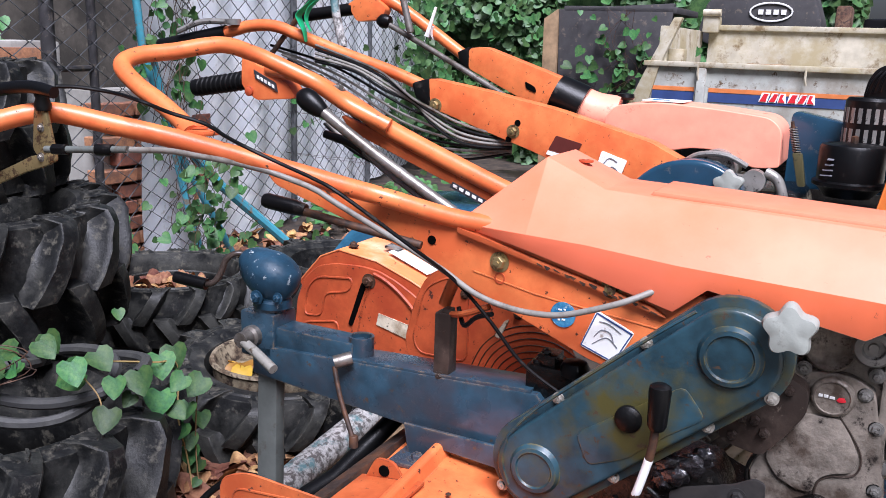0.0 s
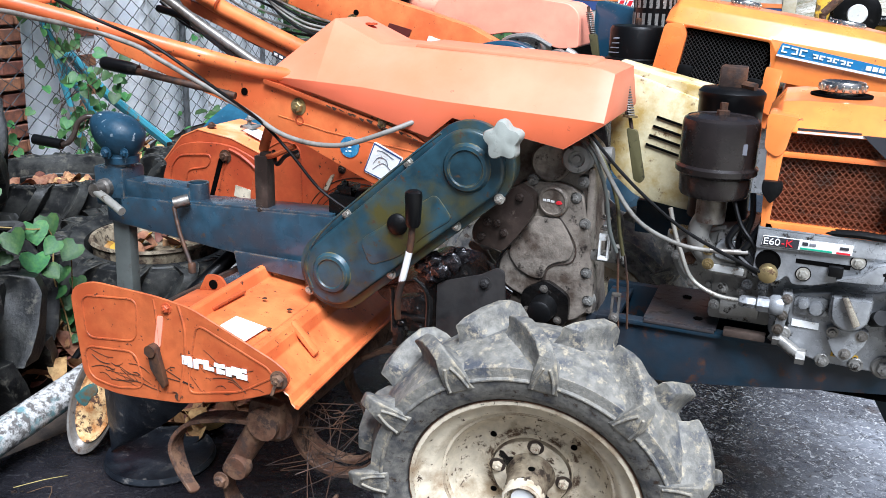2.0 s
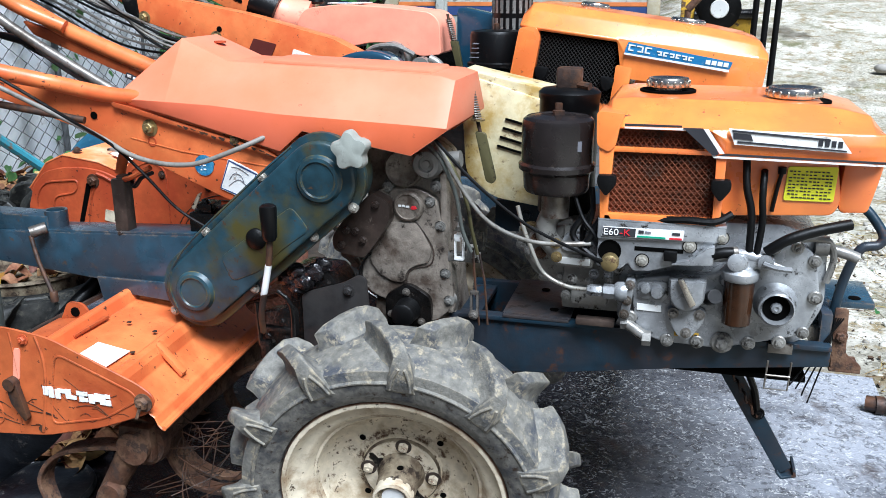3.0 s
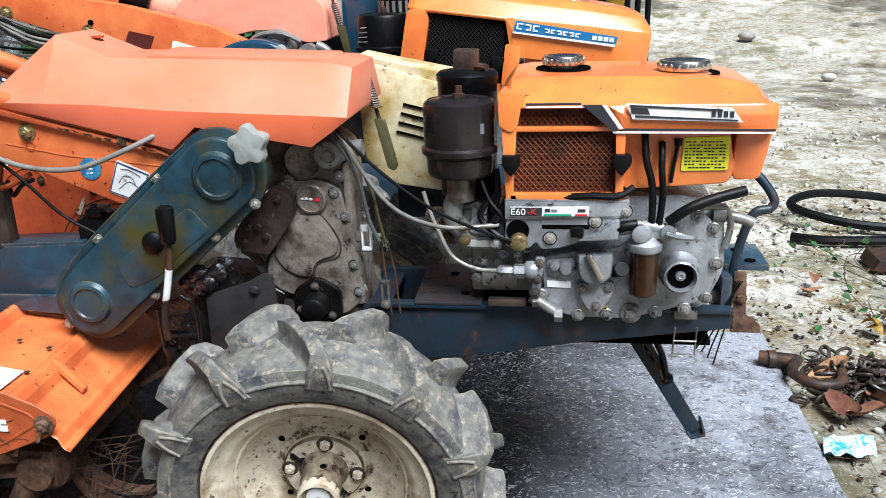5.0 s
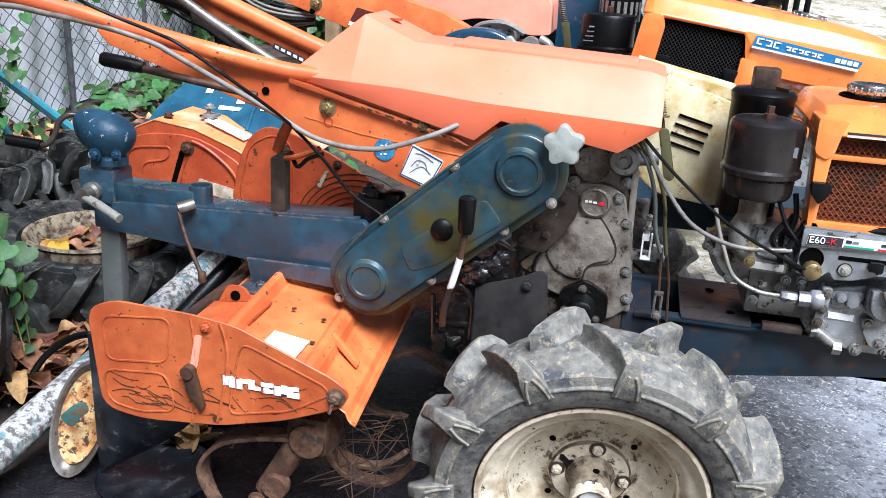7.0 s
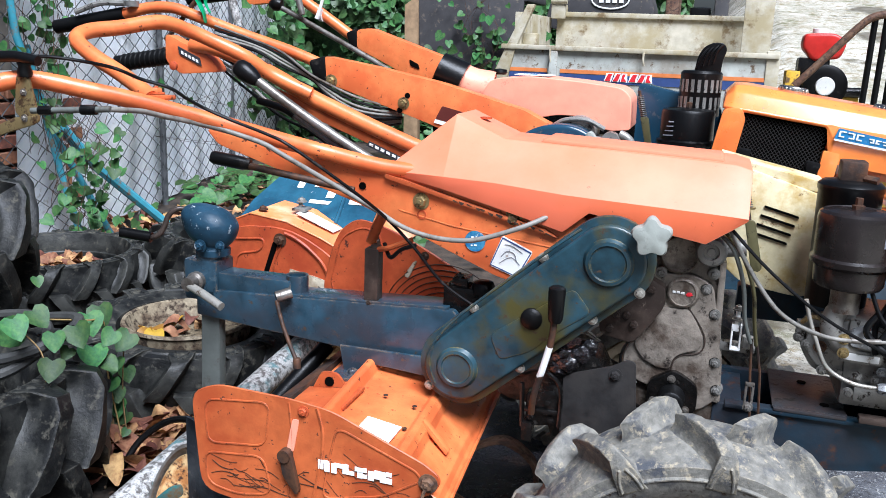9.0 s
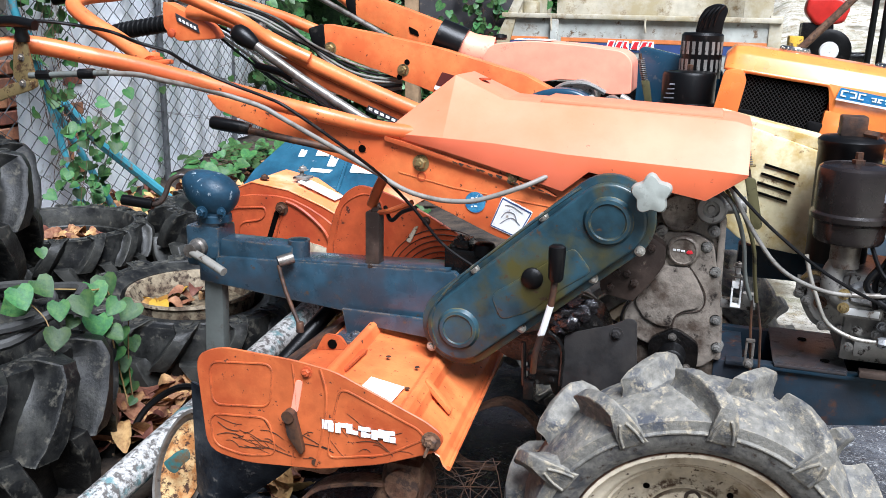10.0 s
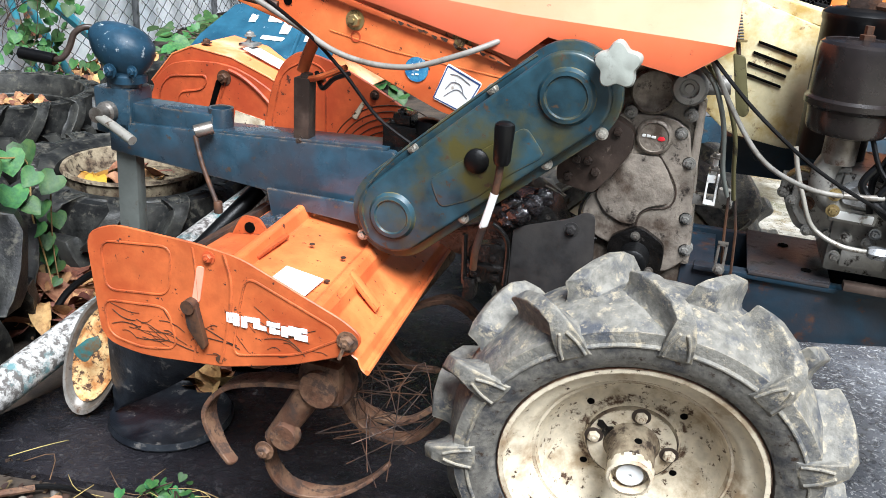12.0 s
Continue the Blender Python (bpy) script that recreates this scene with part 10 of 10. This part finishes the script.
def pebble(i):
    bm = bmesh.new()
    bmesh.ops.create_icosphere(bm, subdivisions=1, radius=0.011)
    for v in bm.verts:
        v.co = Vector((v.co.x * 1.3, v.co.y, v.co.z * 0.7)) * (1 + 0.35 * noise.noise(v.co * 120 + Vector((i * 3, 0, 0))))
    return bm


scatter("dry_leaves", "dry brown leaves covering the soil", "leaf litter", 560, [(-1.65, -0.95, 0.5, 1.9), (-1.5, -1.0, 0.38, 1.1), (-1.4, -0.95, 0.5, 1.3)], dry_leaf, LEAF_DRY, 31, 0.012, 0.5)
scatter("dry_leaves", "dry brown leaves along the fence", "leaf litter", 700, [(-3.0, -1.5, 1.6, 4.5), (-3.2, -2.2, 1.4, 3.0)], dry_leaf, LEAF_DRY, 32, 0.010, 0.5)
scatter("dry_leaves", "dry leaves lying inside an old tyre", "leaf litter", 110, [(-2.60, -2.24, 1.36, 1.72)], dry_leaf, LEAF_DRY, 33, 0.12, 0.5, 0.03)
scatter("yellow_leaves", "yellow leaves lying in the cream rim", "leaf litter", 7, [(-1.62, -1.50, 0.90, 1.02)], dry_leaf, LEAF_YELLOW, 34, 0.168, 0.3, 0.012)
scatter("dry_leaves", "brown leaves lying in the cream rim", "leaf litter", 9, [(-1.58, -1.42, 0.96, 1.14)], dry_leaf, LEAF_DRY, 44, 0.166, 0.4, 0.01)
scatter("straw", "dry straw strewn on soil and sheet", "straw", 110, [(-1.2, -0.2, -0.30, 0.10), (-0.8, -0.3, -0.15, 0.08), (-0.75, -0.3, -0.25, 0.05)], straw_bit, STRAW, 35, 0.006, 0.25)
scatter("dry_leaves", "brown leaves under the tiller beam", "leaf litter", 150, [(-1.15, -0.72, 0.55, 1.15), (-1.05, -0.80, 0.35, 0.7)], dry_leaf, LEAF_DRY, 47, 0.006, 0.45)
scatter("straw", "tangled dry straw beside the weeds", "straw", 90, [(-0.72, -0.40, -0.16, 0.02), (-0.60, -0.42, -0.14, -0.02)], straw_bit, STRAW, 48, 0.012, 0.3)
scatter("straw", "dry straw on the gravel", "straw", 900, [(1.0, 2.2, 0.3, 2.8), (1.0, 1.5, 0.3, 1.6), (1.05, 1.9, 1.4, 3.6), (1.1, 2.4, 2.4, 5.2)], straw_bit, STRAW, 36, -0.006, 0.35)
scatter("yellow_leaves", "yellow leaves lying on the gravel", "leaf litter", 4, [(1.12, 1.5, 0.85, 1.5)], dry_leaf, LEAF_YELLOW, 71, 0.0, 0.5)
scatter("pebbles", "small grey stones on the soil", "pebbles", 130, [(-1.2, 0.3, -0.40, 0.02), (-0.6, 0.2, -0.2, 0.06)], pebble, STONE_SOIL, 37, -0.004, 1.0)
scatter("pebbles", "pale gravel stones", "pebbles", 3200, [(1.0, 2.4, 0.2, 3.2), (1.0, 3.2, 1.4, 5.5), (1.0, 4.5, 1.6, 6.5)], pebble, STONE, 38, -0.012, 1.0)
scatter("dry_leaves", "pale dry leaves on the gravel", "leaf litter", 16, [(1.06, 1.6, 0.75, 1.8)], dry_leaf, LEAF_DRY, 39, 0.004, 0.4)
vine("weed", (-0.69, -0.02, 0.0), "small green weed growing at the sheet's edge", 64, (0.075, 0.05, 0.03), (-0.69, 0.0, 0.025), 0.017, LEAF, 40, Vector((0.1, -0.5, 0.9)), stems=4)

vine("planter_plant", (-4.8, 2.0, 1.05), "leafy dark plant growing in the trough", 90, (0.14, 0.6, 0.14), (-4.8, 2.0, 1.2), 0.10, LEAF_DARK, 51, Vector((0.6, -0.5, 0.6)), stems=8)
vine("garden_plant", (-3.6, 1.5, 0.0), "broad-leaved dark plant behind the wire fence", 16, (0.16, 0.16, 0.14), (-3.6, 1.5, 0.92), 0.17, LEAF_DARK, 52, Vector((0.6, -0.6, 0.5)), stems=7)
vine("weed", (1.35, 1.6, 0.0), "low green weeds on the gravel", 90, (0.35, 0.8, 0.012), (1.45, 1.7, 0.012), 0.022, LEAF, 53, Vector((0.1, -0.3, 1.0)), stems=4)


def crumb(i):
    """Crumbled bit of leaf or bark."""
    bm = bmesh.new()
    k = 6 + i
    for z in (0.0, 0.003):
        ring = [bm.verts.new(((0.007 + 0.003 * math.sin(2.3 * j + i)) * math.cos(6.283 * j / k), (0.005 + 0.002 * math.cos(1.7 * j)) * math.sin(6.283 * j / k), z + 0.002 * math.sin(j))) for j in range(k)]
        bm.faces.new(ring)
    return bm


SOIL_BITS = surface("rotting_leaf_bits", (0.055, 0.032, 0.018), 0.85, bump=0.3, vary=0.4, per_piece=0.8)
scatter("leaf_mould", "rotting leaf bits and bark on the soil", "leaf litter", 900, [(-1.35, 0.3, -0.45, 0.04), (-1.3, -0.5, -0.35, 0.0)], crumb, SOIL_BITS, 61, -0.012, 0.6, 0.012)
scatter("leaf_mould", "leaf bits and chaff on the gravel", "leaf litter", 700, [(1.0, 2.2, 0.3, 3.0), (1.0, 1.6, 0.3, 1.6)], crumb, SOIL_BITS, 62, -0.014, 0.6, 0.008)
scatter("leaf_mould", "leaf bits round the old tyres", "leaf litter", 800, [(-1.6, -0.9, 0.35, 1.5), (-2.9, -1.6, 1.3, 3.2)], crumb, SOIL_BITS, 63, -0.008, 0.6, 0.015)
for x, y, turn, w, d in ((-0.920, -0.120, 62, 0.052, 0.026), (-0.888, -0.070, 78, 0.050, 0.020)):
    shard = bmesh.new()
    bmesh.ops.create_icosphere(shard, subdivisions=2, radius=1.0)
    for v in shard.verts:
        k = 1 + 0.25 * noise.noise(v.co * 1.7 + Vector((x * 30, 0, 0)))
        v.co = Vector((max(-0.8, min(0.8, v.co.x)) * w * k, max(-0.7, min(0.7, v.co.y)) * d * k, max(-0.6, min(0.5, v.co.z)) * 0.018))
    shard.transform(pose(x, y, 0.0, 0, 0, turn))
    solo("brick_shard", shard, BRICK, (x, y, 0.0), "broken piece of red brick on the soil", "brick shard", "brick shards", smooth=25)
